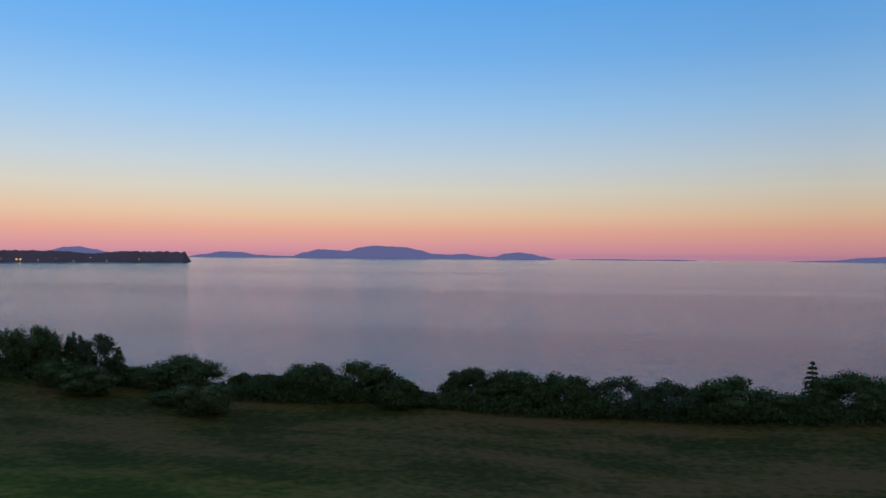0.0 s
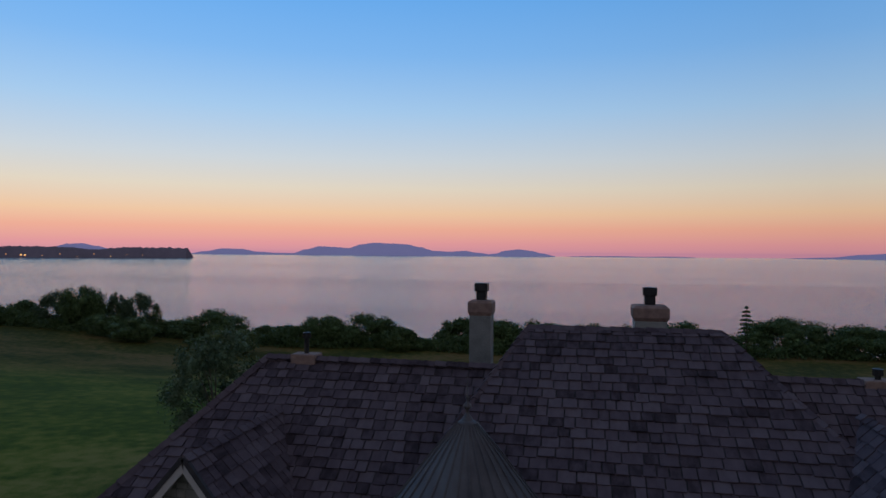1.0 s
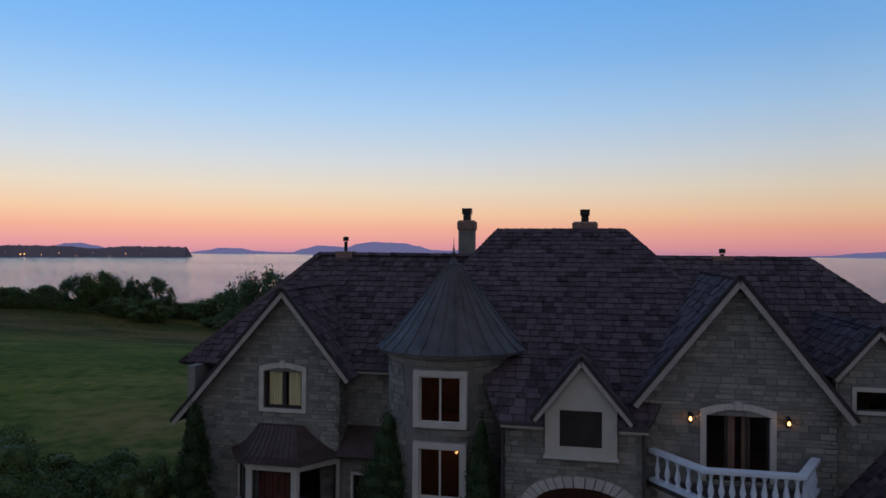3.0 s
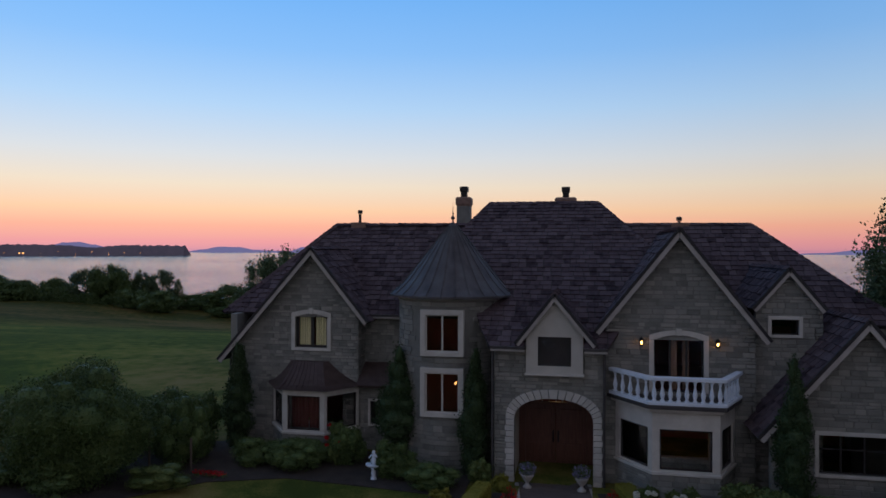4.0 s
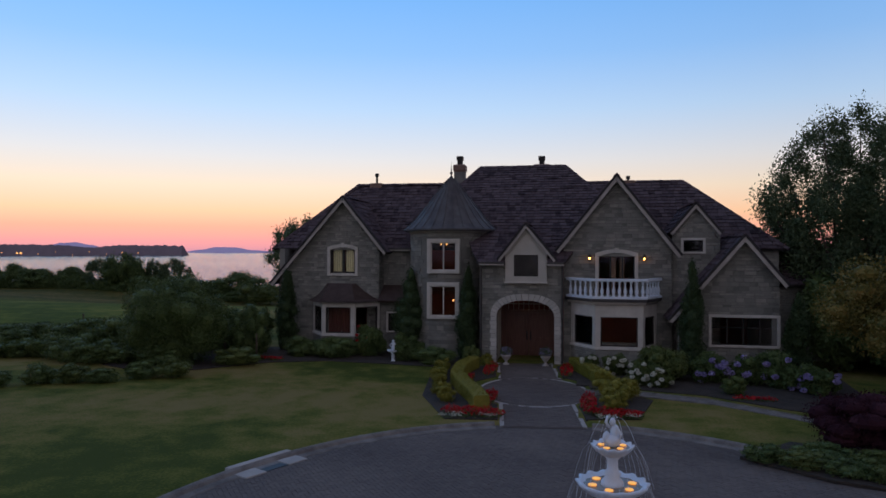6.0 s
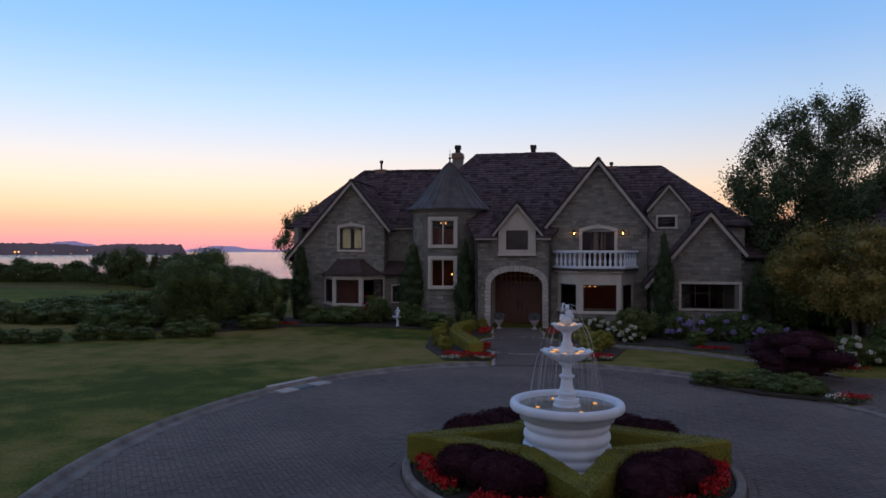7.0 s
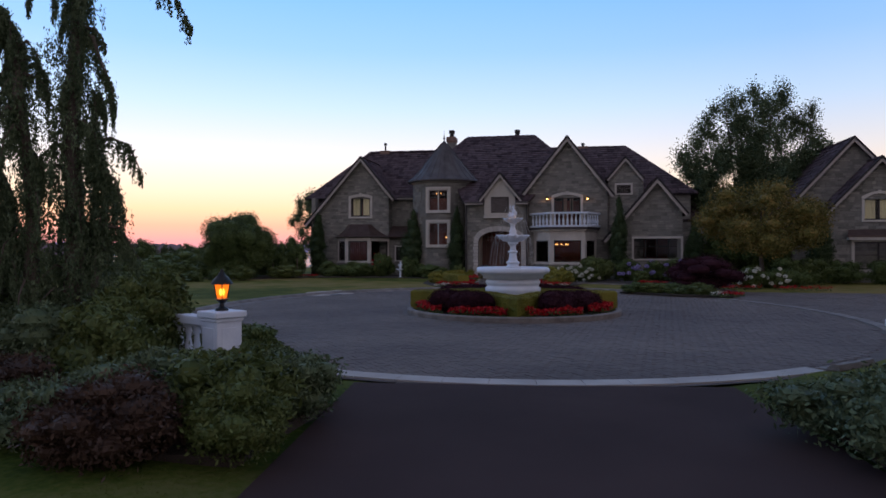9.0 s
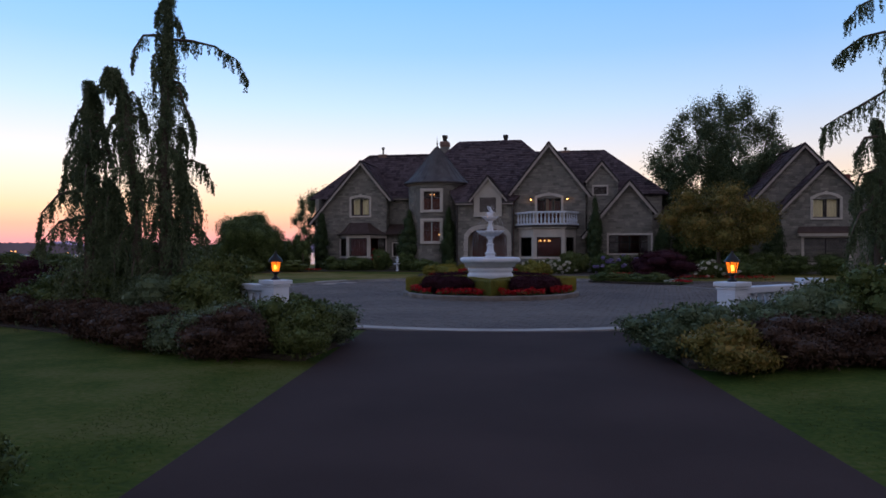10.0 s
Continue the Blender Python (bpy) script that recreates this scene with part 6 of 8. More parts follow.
# ---- gate pillars with lanterns and balustrades ----
def pillar(x, y, turn, run):
    p = thing("gate_pillar", "white painted gate pillar with a moulded cap", "pillar", "gate pillars")
    m = Matrix.Translation((x, y, 0)) @ Matrix.Rotation(turn, 4, "Z")
    part("shaft", Geo().box((-0.19, -0.19, G), (0.19, 0.19, 0.36), m), MAT["white"], p, round_=0.012)
    part("base", Geo().box((-0.22, -0.22, G), (0.22, 0.22, G + 0.16), m), MAT["white"], p, round_=0.015)
    part("cap", Geo().box((-0.21, -0.21, 0.34), (0.21, 0.21, 0.39), m).box((-0.24, -0.24, 0.392), (0.24, 0.24, 0.48), m), MAT["white"], p, round_=0.015)
    for k in range(4):
        q = m @ Matrix.Rotation(k * math.pi / 2, 4, "Z")
        part("panel", Geo().box((-0.12, -0.197, G + 0.26), (0.12, -0.189, 0.26), q), MAT["white"], p, round_=0.004)
    ln = thing("post_lantern", "lit bronze post lantern with amber glass on the pillar", "lantern", "post lanterns")
    z = 0.482
    part("foot", Geo().lathe([(0.0, 0.0), (0.09, 0.0), (0.08, 0.03), (0.035, 0.06), (0.03, 0.1), (0.05, 0.12), (0.1, 0.16), (0.0, 0.165)], (x, y, z), 12), MAT["iron"], ln)
    part("amber_glass", Geo().lathe([(0.075, 0.17), (0.115, 0.36)], (x, y, z), 6), MAT["amber"], ln, "glowing amber glass")
    part("bulb", Geo().ball((x, y, z + 0.25), (0.035, 0.035, 0.055), 8, 6), GLOW, ln)
    for i in range(6):
        a = 2 * math.pi * i / 6
        part("glazing_bar", Geo().tube([(x + 0.078 * math.cos(a), y + 0.078 * math.sin(a), z + 0.165), (x + 0.118 * math.cos(a), y + 0.118 * math.sin(a), z + 0.365)], 0.008, 5), MAT["iron"], ln)
    part("roof", Geo().lathe([(0.145, 0.36), (0.14, 0.385), (0.09, 0.45), (0.055, 0.48), (0.045, 0.51), (0.02, 0.53), (0.025, 0.55), (0.0, 0.58)], (x, y, z), 12), MAT["iron"], ln, smooth=True)
    bal = thing("balustrade", "white balustrade running from the gate pillar into the shrubs", "balustrade", "balustrades")
    d = Vector(run).to_3d()
    a = Vector((x, y, 0)) + d.normalized() * 0.3
    b = Vector((x, y, 0)) + d * 0.88
    balustrade(bal, [(a.x, a.y), (b.x, b.y)], G, 0.98, (9,))
    e = Vector((x, y, 0)) + d
    part("end_post", Geo().box((e.x - 0.2, e.y - 0.2, G), (e.x + 0.2, e.y + 0.2, 0.40)).box((e.x - 0.25, e.y - 0.25, 0.402), (e.x + 0.25, e.y + 0.25, 0.48)), MAT["white"], bal, round_=0.015)


am = bpy.data.materials.new("amber_glass")
am.use_nodes = True
nt = am.node_tree
pn = nt.nodes["Principled BSDF"]
pn.inputs["Base Color"].default_value, pn.inputs["Roughness"].default_value = (0.9, 0.35, 0.06, 1), 0.25
pn.inputs["Emission Color"].default_value, pn.inputs["Emission Strength"].default_value = (1.0, 0.25, 0.02, 1), 0.9
mx, tr = nt.nodes.new("ShaderNodeMixShader"), nt.nodes.new("ShaderNodeBsdfTransparent")
tr.inputs[0].default_value = (1.0, 0.62, 0.25, 1)
mx.inputs[0].default_value = 0.55
nt.links.new(tr.outputs[0], mx.inputs[1])
nt.links.new(pn.outputs[0], mx.inputs[2])
nt.links.new(mx.outputs[0], nt.nodes["Material Output"].inputs[0])
MAT["amber"] = am
pillar(5.42, -29.8, -0.51, (-2.32, 1.3))
pillar(14.16, -29.3, 0.76, (1.93, 1.83))

# ---- clipped hedges and flowers by the walk ----
hedge_box("box_hedge", "low clipped box hedge snaking beside the walk", [spot(-2.5, 1.6), spot(-3.0, 3.4), spot(-3.1, 5.4), spot(-2.75, 7.2), spot(-2.3, 8.8), spot(-2.0, 10.4)], 0.55, 0.6, LEAF["box"], "walk hedges", 201, 2600, 0.026, bulge=0.02)
hedge_box("box_hedge", "low clipped box hedge snaking beside the walk", [spot(2.3, 1.2), spot(2.6, 3.0), spot(2.95, 5.0)], 0.6, 0.55, LEAF["box"], "walk hedges", 202, 1500, 0.035)
for i, (s, d, r) in enumerate(((-3.9, 2.4, 0.42), (-3.95, 3.6, 0.4), (-3.9, 4.9, 0.42), (-3.8, 6.3, 0.4), (-3.6, 7.7, 0.42), (-3.3, 9.0, 0.4), (-1.9, 0.9, 0.4), (2.75, 7.2, 0.62), (3.1, 8.6, 0.62), (2.6, 9.8, 0.55), (3.6, 7.6, 0.5))):
    p = spot(s, d)
    bush("box_ball", "rounded clipped box bush by the walk", (p.x, p.y, G), (r, r, r * 0.85), 2600, 0.035, "box", 210 + i, 10, "shrub", "box balls", ragged=0.05)
for i, (s, d, a, b, n) in enumerate(((-2.3, 11.0, 1.1, 0.5, 1500), (-1.75, 8.7, 0.28, 1.4, 900), (-1.7, 2.6, 0.3, 1.5, 800), (1.75, 2.6, 0.3, 1.5, 800), (1.8, 9.3, 0.3, 1.6, 1000), (2.5, 10.9, 0.9, 0.4, 1300), (-2.7, 5.0, 0.3, 0.9, 500))):
    p = spot(s, d)
    flower_bed("bright red bedding flowers edging the walk", (p.x, p.y), (a, b), n, 0.06, "red", 230 + i, "walk flowers", 0.2)
for i, (s, d, a, b) in enumerate(((-3.0, 11.45, 0.45, 0.16), (-1.8, 11.4, 0.35, 0.14), (2.1, 11.35, 0.35, 0.15), (3.0, 11.2, 0.3, 0.15))):
    p = spot(s, d)
    flower_bed("white alyssum at the bed's front edge", (p.x, p.y), (a, b), 160, 0.05, "white", 240 + i, "white edging flowers", 0.14)

# ---- plants against the house ----
for line, lab in (([(2.2, 4.6), (2.2, 7.6), (-3.0, 9.3), (-9.2, 9.4), (-14.5, 6.2), (-14.8, 2.0), (-12.2, 0.9), (-9.6, 1.6), (-7.2, 4.3), (-4.5, 5.3), (-1.0, 5.0)], "dark mulched bed along the house front"),
                  ([(7.9, 6.2), (7.7, 1.6), (10.0, 1.1), (12.6, 0.4), (15.0, -1.5), (18.0, -2.9), (19.0, 6.0), (16.5, 5.6), (12.4, 5.6)], "dark mulched bed under the bay and wing windows")):
    tagged(part("bed_soil_ground", Geo().prism([(x, y, G) for x, y in line], (0, 0, 0.085)), MAT["soil"]), lab, "soil", kind="structure")
for line in ([(-4.4, 1.2), (-1.45, 1.2), (-1.45, 3.9), (-2.3, 5.0), (-2.34, 8.2), (-1.45, 9.4), (-1.45, 11.6), (-3.2, 11.6), (-4.3, 8.0)],
             [(1.45, 1.0), (1.45, 3.9), (2.3, 5.0), (2.34, 6.2), (3.9, 6.3), (3.4, 3.0), (3.0, 1.0)], [(2.34, 7.7), (1.45, 9.4), (1.45, 11.4), (3.2, 11.2), (4.3, 8.3), (4.0, 7.8)]):
    tagged(part("bed_soil_ground", Geo().prism([spot(a, b, G) for a, b in line], (0, 0, 0.08)), MAT["soil"]), "dark soil bed beside the entrance walk", "soil", kind="structure")


def column_tree(label, x, y, r, h, seed, mat="cypress", name="columnar_cypress", group="columnar cypresses", n=7000):
    rnd = np.random.RandomState(seed)
    t = thing(name, label, "tree", group)
    lob = []
    for k in range(34):
        f = rnd.rand() ** 0.9
        rr = r * (0.72 + 0.38 * math.sin(math.pi * min(1, f * 1.3))) * (1 - f ** 5 * 0.65)
        aa = rnd.rand() * 6.283
        lob.append((np.array([x + 0.35 * rr * math.cos(aa), y + 0.35 * rr * math.sin(aa), G + 0.2 + (h - 0.65) * f]), np.array([rr * 0.72, rr * 0.72, h * 0.1])))
    lob.append((np.array([x, y, G + h * 0.45]), np.array([r * 0.7, r * 0.7, h * 0.45])))
    o = new("crown", crown_mesh("crown", lob, LEAF[mat], n * 2, 0.085, rnd, 0.7, -0.3, 0.1, 0.5, floor=G + 0.03))
    o.parent = t
    part("trunk", Geo().tube([(x, y, G - 0.1), (x, y, G + h * 0.6)], [0.09, 0.03], 6), MAT["bark"], t)
    return t


column_tree("dark columnar cypress against the stone gable", -8.15, 8.55, 0.62, 4.85, 301)
column_tree("ragged dark climber-clad column beside the turret", -1.0, 8.2, 0.88, 5.0, 302, name="climbing_shrub", group="")
column_tree("slim dark cypress against the turret", 2.25, 7.2, 0.6, 4.95, 303)
column_tree("dark columnar cypress between the gables", 12.78, 4.9, 0.55, 5.4, 304)
column_tree("dark columnar cypress at the wing's corner", 17.3, 5.3, 0.6, 4.0, 305)
BED = [
    ("big_laurel", "large dense dome-shaped dark laurel bush at the lawn's edge", (-11.7, 3.4), (2.6, 2.4, 2.25), 80000, 0.085, "dark"),
    ("garden_shrub", "dark shrub trained on stakes beside the laurel", (-9.3, 6.0), (1.25, 1.1, 1.45), 5000, 0.09, "dark"),
    ("mound_shrub", "low grey-green mounded shrub", (-8.4, 3.3), (1.3, 0.9, 0.5), 5000, 0.05, "mid"),
    ("hedge_shrub", "low dark shrub under the bay window", (-6.4, 6.6), (1.1, 0.8, 0.62), 4000, 0.07, "dark"),
    ("hedge_shrub", "low dark shrub under the bay window", (-4.6, 6.4), (1.2, 0.8, 0.6), 4000, 0.07, "dark"),
    ("hedge_shrub", "dense dark hedge under the bay window", (-5.2, 7.25), (2.0, 0.6, 0.52), 14000, 0.06, "dark"),
    ("hedge_shrub", "leafy shrub between bay and turret", (-2.9, 7.4), (0.8, 0.7, 0.9), 6500, 0.08, "dark"),
    ("hedge_shrub", "leafy shrub at the turret's foot", (-0.6, 6.3), (0.9, 0.8, 0.75), 6500, 0.08, "dark"),
    ("hedge_shrub", "dark shrub at the turret's foot", (1.0, 5.4), (1.1, 0.8, 0.5), 3500, 0.06, "dark"),
    ("hedge_shrub", "small dark shrub by the porch", (2.6, 6.2), (0.5, 0.45, 0.5), 2000, 0.06, "mid"),
    ("hedge_shrub", "dark leafy rhododendron beside the cream bay", (11.3, 3.6), (1.2, 1.0, 0.85), 5500, 0.1, "mid"),
    ("hedge_shrub", "dark shrub behind the hydrangeas", (16.0, 4.2), (1.0, 0.8, 0.7), 3500, 0.09, "dark"),
    ("hedge_shrub", "small green shrub by the side path", (13.6, 0.9), (0.55, 0.5, 0.42), 2500, 0.05, "mid"),
]
for i, (nm, lab, c, r, n, lf, mt) in enumerate(BED):
    bush(nm, lab, (c[0], c[1], G), r, n, lf, mt, 320 + i, 24 if r[0] < 2 else 60, core=0.7)
for i, (x, y, r, k) in enumerate(((8.3, 4.7, 0.55, 10), (9.4, 4.4, 0.6, 10), (10.3, 2.2, 0.6, 11), (11.0, 1.9, 0.6, 11))):
    bush("white_hydrangea", "white-flowering hydrangea under the bay window", (x, y, G), (r, r, r * 0.85), 2500, 0.09, "mid", 340 + i, 10, "shrub", "white hydrangeas", blooms=("white", k, 0.09, ""))
for i, (x, y, r, k) in enumerate(((13.2, 3.4, 0.85, 9), (14.7, 3.2, 0.8, 8), (15.9, 2.6, 0.8, 7), (16.9, 1.6, 0.8, 6))):
    bush("lilac_hydrangea", "hydrangea with pale lilac flower heads under the wing window", (x, y, G), (r, r, r * 0.85), 3500, 0.1, "dark", 350 + i, 12, "shrub", "lilac hydrangeas", blooms=("lilac", k, 0.12, ""))
for i, (x, y) in enumerate(((18.6, -2.2), (19.5, -2.9), (18.3, -3.6))):
    bush("white_shrub", "pale variegated shrub by the garage apron", (x, y, G), (0.7, 0.6, 0.55), 2200, 0.08, "mid", 360 + i, 10, "shrub", "pale shrubs", blooms=("white", 12, 0.09, ""))
rose = bush("rose_bush", "rose bush with a few pink blooms beside the bay", (-3.3, 7.2, G), (0.45, 0.4, 0.95), 1500, 0.07, "mid", 365, 8, blooms=("red", 6, 0.07, ""))
for i, (x, y, a, b) in enumerate(((-11.3, 0.0, 0.6, 0.3), (-7.4, 4.9, 0.7, 0.25), (17.4, -4.6, 1.2, 0.3), (20.2, -4.9, 1.3, 0.3), (16.2, -9.7, 0.5, 0.22), (14.2, -0.2, 0.8, 0.2))):
    flower_bed("red bedding flowers at the border's edge", (x, y), (a, b), 500, 0.06, "red", 370 + i, "border flowers", 0.16)
flower_bed("white flowers at the tip of the bed", (15.7, -9.9), (0.4, 0.2), 90, 0.06, "white", 379, "border flowers", 0.16)
for x, y in ((-10.05, 5.1), (-8.35, 5.2)):
    st = thing("plant_stake", "weathered wooden plant stake", "stake", "plant stakes")
    part("stake", Geo().tube([(x, y, G - 0.1), (x, y, 0.75)], 0.045, 6), MAT["bark"], st)

# purple maple on the bed's tip, golden maple and birch behind
soil = Geo()
soil.prism([spot(s, d, G + 0.02) for s, d in ((5.0, 15.2), (6.6, 17.0), (8.8, 18.1), (9.1, 17.4), (8.5, 14.4), (7.0, 13.6))], (0, 0, 0.07))
tagged(part("bed_soil_ground", soil, MAT["soil"]), "planted bed at the court's edge", "soil", kind="structure")
for i, (s, d, r) in enumerate(((5.6, 15.4, 0.5), (6.3, 16.0, 0.55), (7.1, 16.6, 0.5), (7.9, 17.1, 0.5), (7.2, 15.2, 0.6), (8.2, 15.9, 0.55))):
    p = spot(s, d)
    bush("ground_cover", "low dark juniper in the court bed", (p.x, p.y, G + 0.05), (r * 1.3, r, 0.24), 2600, 0.05, "mid" if i % 2 else "dark", 380 + i, 10, "shrub", "court bed junipers")


def tree(name, label, base, trunk_h, trunk_r, crown_c, crown_r, n, leaf, mat, seed, lobes=26, limbs=9, core=0.0, droop=0.25, ragged=0.16, lump=(0.24, 0.42), spread=0.72, group="", trunk_mat="bark", shell=0.6):
    """A tree: tapered trunk, limbs reaching into the crown, and leaf clumps with gaps."""
    rnd = np.random.RandomState(seed)
    t = thing(name, label, "tree", group)
    lob = lobes_of(crown_c, crown_r, lobes, rnd, spread, lump)
    o = new("crown", crown_mesh("crown", lob, LEAF[mat], n, leaf, rnd, core, droop, ragged, 0.6, shell=shell))
    o.parent = t
    b = Vector(base)
    top = Vector((crown_c[0], crown_c[1], crown_c[2] + crown_r[2] * 0.4))
    fork = b.lerp(Vector((crown_c[0], crown_c[1], b.z + trunk_h)), 1.0)
    part("trunk", Geo().tube([b - Vector((0, 0, 0.2)), b.lerp(fork, 0.5) + Vector((0.06, 0.03, 0)), fork, fork.lerp(top, 0.5), top], [trunk_r * 1.15, trunk_r, trunk_r * 0.85, trunk_r * 0.45, trunk_r * 0.12], 8), MAT[trunk_mat], t)
    for i in range(limbs):
        p = lob[i % len(lob)][0]
        s = fork.lerp(top, 0.05 + 0.5 * (i / limbs))
        mid = s.lerp(Vector(p), 0.5) + Vector((0, 0, 0.1 * crown_r[2]))
        part("limb", Geo().tube([s, mid, Vector(p)], [trunk_r * 0.4, trunk_r * 0.22, trunk_r * 0.06], 5), MAT[trunk_mat], t)
    return t


tree("purple_maple", "low dome of dark purple Japanese maple on a short trunk", (15.7, -6.3, G), 0.5, 0.07, (15.8, -6.2, 0.25), (1.8, 1.5, 0.85), 22000, 0.06, "purple", 401, 46, 8, 0.7, 0.5, 0.06, (0.3, 0.42), 0.66)
tree("golden_maple", "spreading maple with layered orange and yellow-green leaves", (19.6, -0.4, G), 1.6, 0.12, (19.7, 0.0, 2.75), (3.3, 2.5, 2.15), 34000, 0.11, "gold", 402, 60, 10, 0.45, 0.3, 0.1, (0.2, 0.34), 0.8)


def plume_tree(label, base, stems, n, leaf, mat, seed):
    """A tree of several upright stems, each carrying clumps of fine leaves that thin out to sprays; stems are (dx, dy, foot, top, radius)."""
    rnd = np.random.RandomState(seed)
    t = thing("birch", label, "tree")
    b = Vector(base)
    part("trunk", Geo().tube([b - Vector((0, 0, 0.2)), b + Vector((0.05, 0, 1.5)), b + Vector((0, 0, 3.2))], [0.26, 0.22, 0.17], 8), MAT["bark"], t)
    lob = []
    for dx, dy, z0, z1, r in stems:
        foot, tip = b + Vector((0, 0, 2.2)), b + Vector((dx, dy, z1))
        mid = b + Vector((dx * 0.75, dy * 0.75, (z0 + z1) / 2))
        part("limb", Geo().tube([foot, b + Vector((dx * 0.5, dy * 0.5, z0)), mid, tip], [0.12, 0.09, 0.055, 0.012], 6), MAT["bark"], t)
        for k in range(15):
            f = (k + rnd.rand()) / 15
            wide = r * math.sin(math.pi * min(0.96, 0.12 + 0.84 * f)) ** 0.7
            a = rnd.rand() * 6.283
            q = rnd.rand() ** 0.5
            p = np.array([b.x + dx * (0.6 + 0.4 * f) + wide * q * math.cos(a), b.y + dy * (0.6 + 0.4 * f) + wide * q * math.sin(a), b.z + z0 + (z1 - z0) * f])
            c = 0.36 + 0.26 * rnd.rand()
            lob.append((p, np.array([c, c, c * 1.35]) * (0.7 + 0.35 * r)))
            if k % 3 == 0:
                s = mid.lerp(tip, max(0.0, 2 * f - 1))
                part("twig", Geo().tube([s, s.lerp(Vector(p), 0.6) + Vector((0, 0, 0.15)), Vector(p)], [0.03, 0.018, 0.006], 4), MAT["bark"], t)
    o = new("crown", crown_mesh("crown", lob, LEAF[mat], n, leaf, rnd, 0.0, 0.25, 0.26, 0.6, shell=0.9))
    o.parent = t
    return t


plume_tree("tall airy birch with fine dark leaves behind the wing", (22.2, 12.0, G),
           [(0.0, 0.0, 4.6, 13.2, 2.1), (2.0, 0.6, 4.4, 13.0, 2.0), (-2.0, -0.4, 4.4, 12.4, 2.0), (3.7, -0.3, 4.0, 11.4, 1.9), (-3.6, 0.5, 4.0, 10.6, 1.8), (0.6, -2.3, 4.0, 11.6, 2.0),
            (-0.8, 2.2, 4.2, 12.0, 2.0), (-4.9, -0.6, 4.0, 8.6, 1.4), (5.0, 0.5, 3.8, 9.2, 1.5), (-2.8, -1.8, 3.6, 8.0, 1.7), (2.6, -1.8, 3.6, 8.6, 1.7), (0.0, -1.0, 3.6, 8.0, 2.2)], 150000, 0.125, "birch", 403)
tree("garden_tree", "thin young tree on the lawn behind the house", (-16.8, 30.5, -0.75), 2.2, 0.12, (-16.8, 30.5, 4.4), (3.0, 2.8, 3.8), 16000, 0.16, "birch", 404, 60, 14, 0.4, 0.2, 0.22, (0.13, 0.26), 0.85)


# ---- borders left of the lawn ----
for i in range(12):
    x, y = -9.6 - 1.15 * i, -0.3 - 0.62 * i + 0.25 * math.sin(i * 2.1)
    bush("border_shrub", "low rounded green shrub in the lawn border", (x, y, G + 0.02), (0.85 + 0.12 * math.sin(i), 0.7, 0.4 + 0.07 * math.cos(i * 1.7)), 3000, 0.06, "dark" if i % 3 else "mid", 500 + i, 9, "shrub", "border shrubs")
for i in range(14):
    x, y = -11.5 - 1.3 * i, 2.3 + 0.16 * i + 0.5 * math.sin(i * 1.3)
    bush("border_shrub", "dark loose shrub in the second row of the border", (x, y, G + 0.02), (1.35, 1.1, 0.62 + 0.12 * math.sin(i * 2.3)), 3600, 0.08, "dark", 520 + i, 10, "shrub", "back border shrubs")
for i, (x, y, r, h) in enumerate(((-16.2, 7.4, 1.9, 0.95), (-18.6, 8.2, 1.8, 0.85), (-21.2, 8.8, 1.8, 0.7), (-24.2, 9.4, 1.7, 0.5), (-14.6, 9.0, 1.6, 0.9), (-27.0, 10.0, 1.6, 0.45), (-12.6, 8.0, 1.2, 0.9))):
    bush("wild_shrub", "wild dark shrub at the field's edge", (x, y, G), (r * 1.3, r * 1.1, h * 1.2), 5500, 0.11, "dark", 540 + i, 16, "shrub", "wild shrubs")
for i, (x, y, r, h) in enumerate(((-9.9, 8.4, 1.0, 1.3), (-10.9, 7.2, 1.1, 1.25), (-12.4, 9.8, 1.3, 1.2), (-9.4, 6.9, 0.9, 0.8))):
    bush("garden_shrub", "dark dense shrub by the house corner", (x, y, G), (r, r, h), 6000, 0.09, "dark", 545 + i, 22, "shrub", "corner shrubs")
fp = thing("fence_post", "thin dark post at the field's edge", "post")
part("post", Geo().tube([(-23.5, 11.5, G - 0.2), (-23.5, 11.5, 0.9)], 0.06, 6), MAT["bark"], fp)

# ---- trees and bushes along the bluff ----
BLUFF = [(-152, 0.3, 5.5), (-142, 1.3, 5.0), (-133, -0.2, 5.0), (-125.5, 0.5, 5.0), (-115.4, 3.2, 4.4), (-107.5, 4.4, 4.8), (-100.4, 3.9, 2.2), (-93.6, 3.0, 3.9),
         (-75.1, -0.7, 7.0), (-63, -3.4, 3.6), (-56.2, -3.3, 3.6), (-51.2, -1.0, 5.0), (-41.0, -0.6, 5.5), (-33.2, -2.9, 3.2), (-22.0, -1.0, 3.9),
         (-13.7, -1.0, 5.0), (-5.2, -0.9, 4.2), (4.0, -1.5, 4.8), (11.2, -1.4, 4.8), (21.6, -0.5, 6.0), (39.7, 0.9, 6.4), (51, 0.0, 6.0), (63, 0.6, 6.4)]
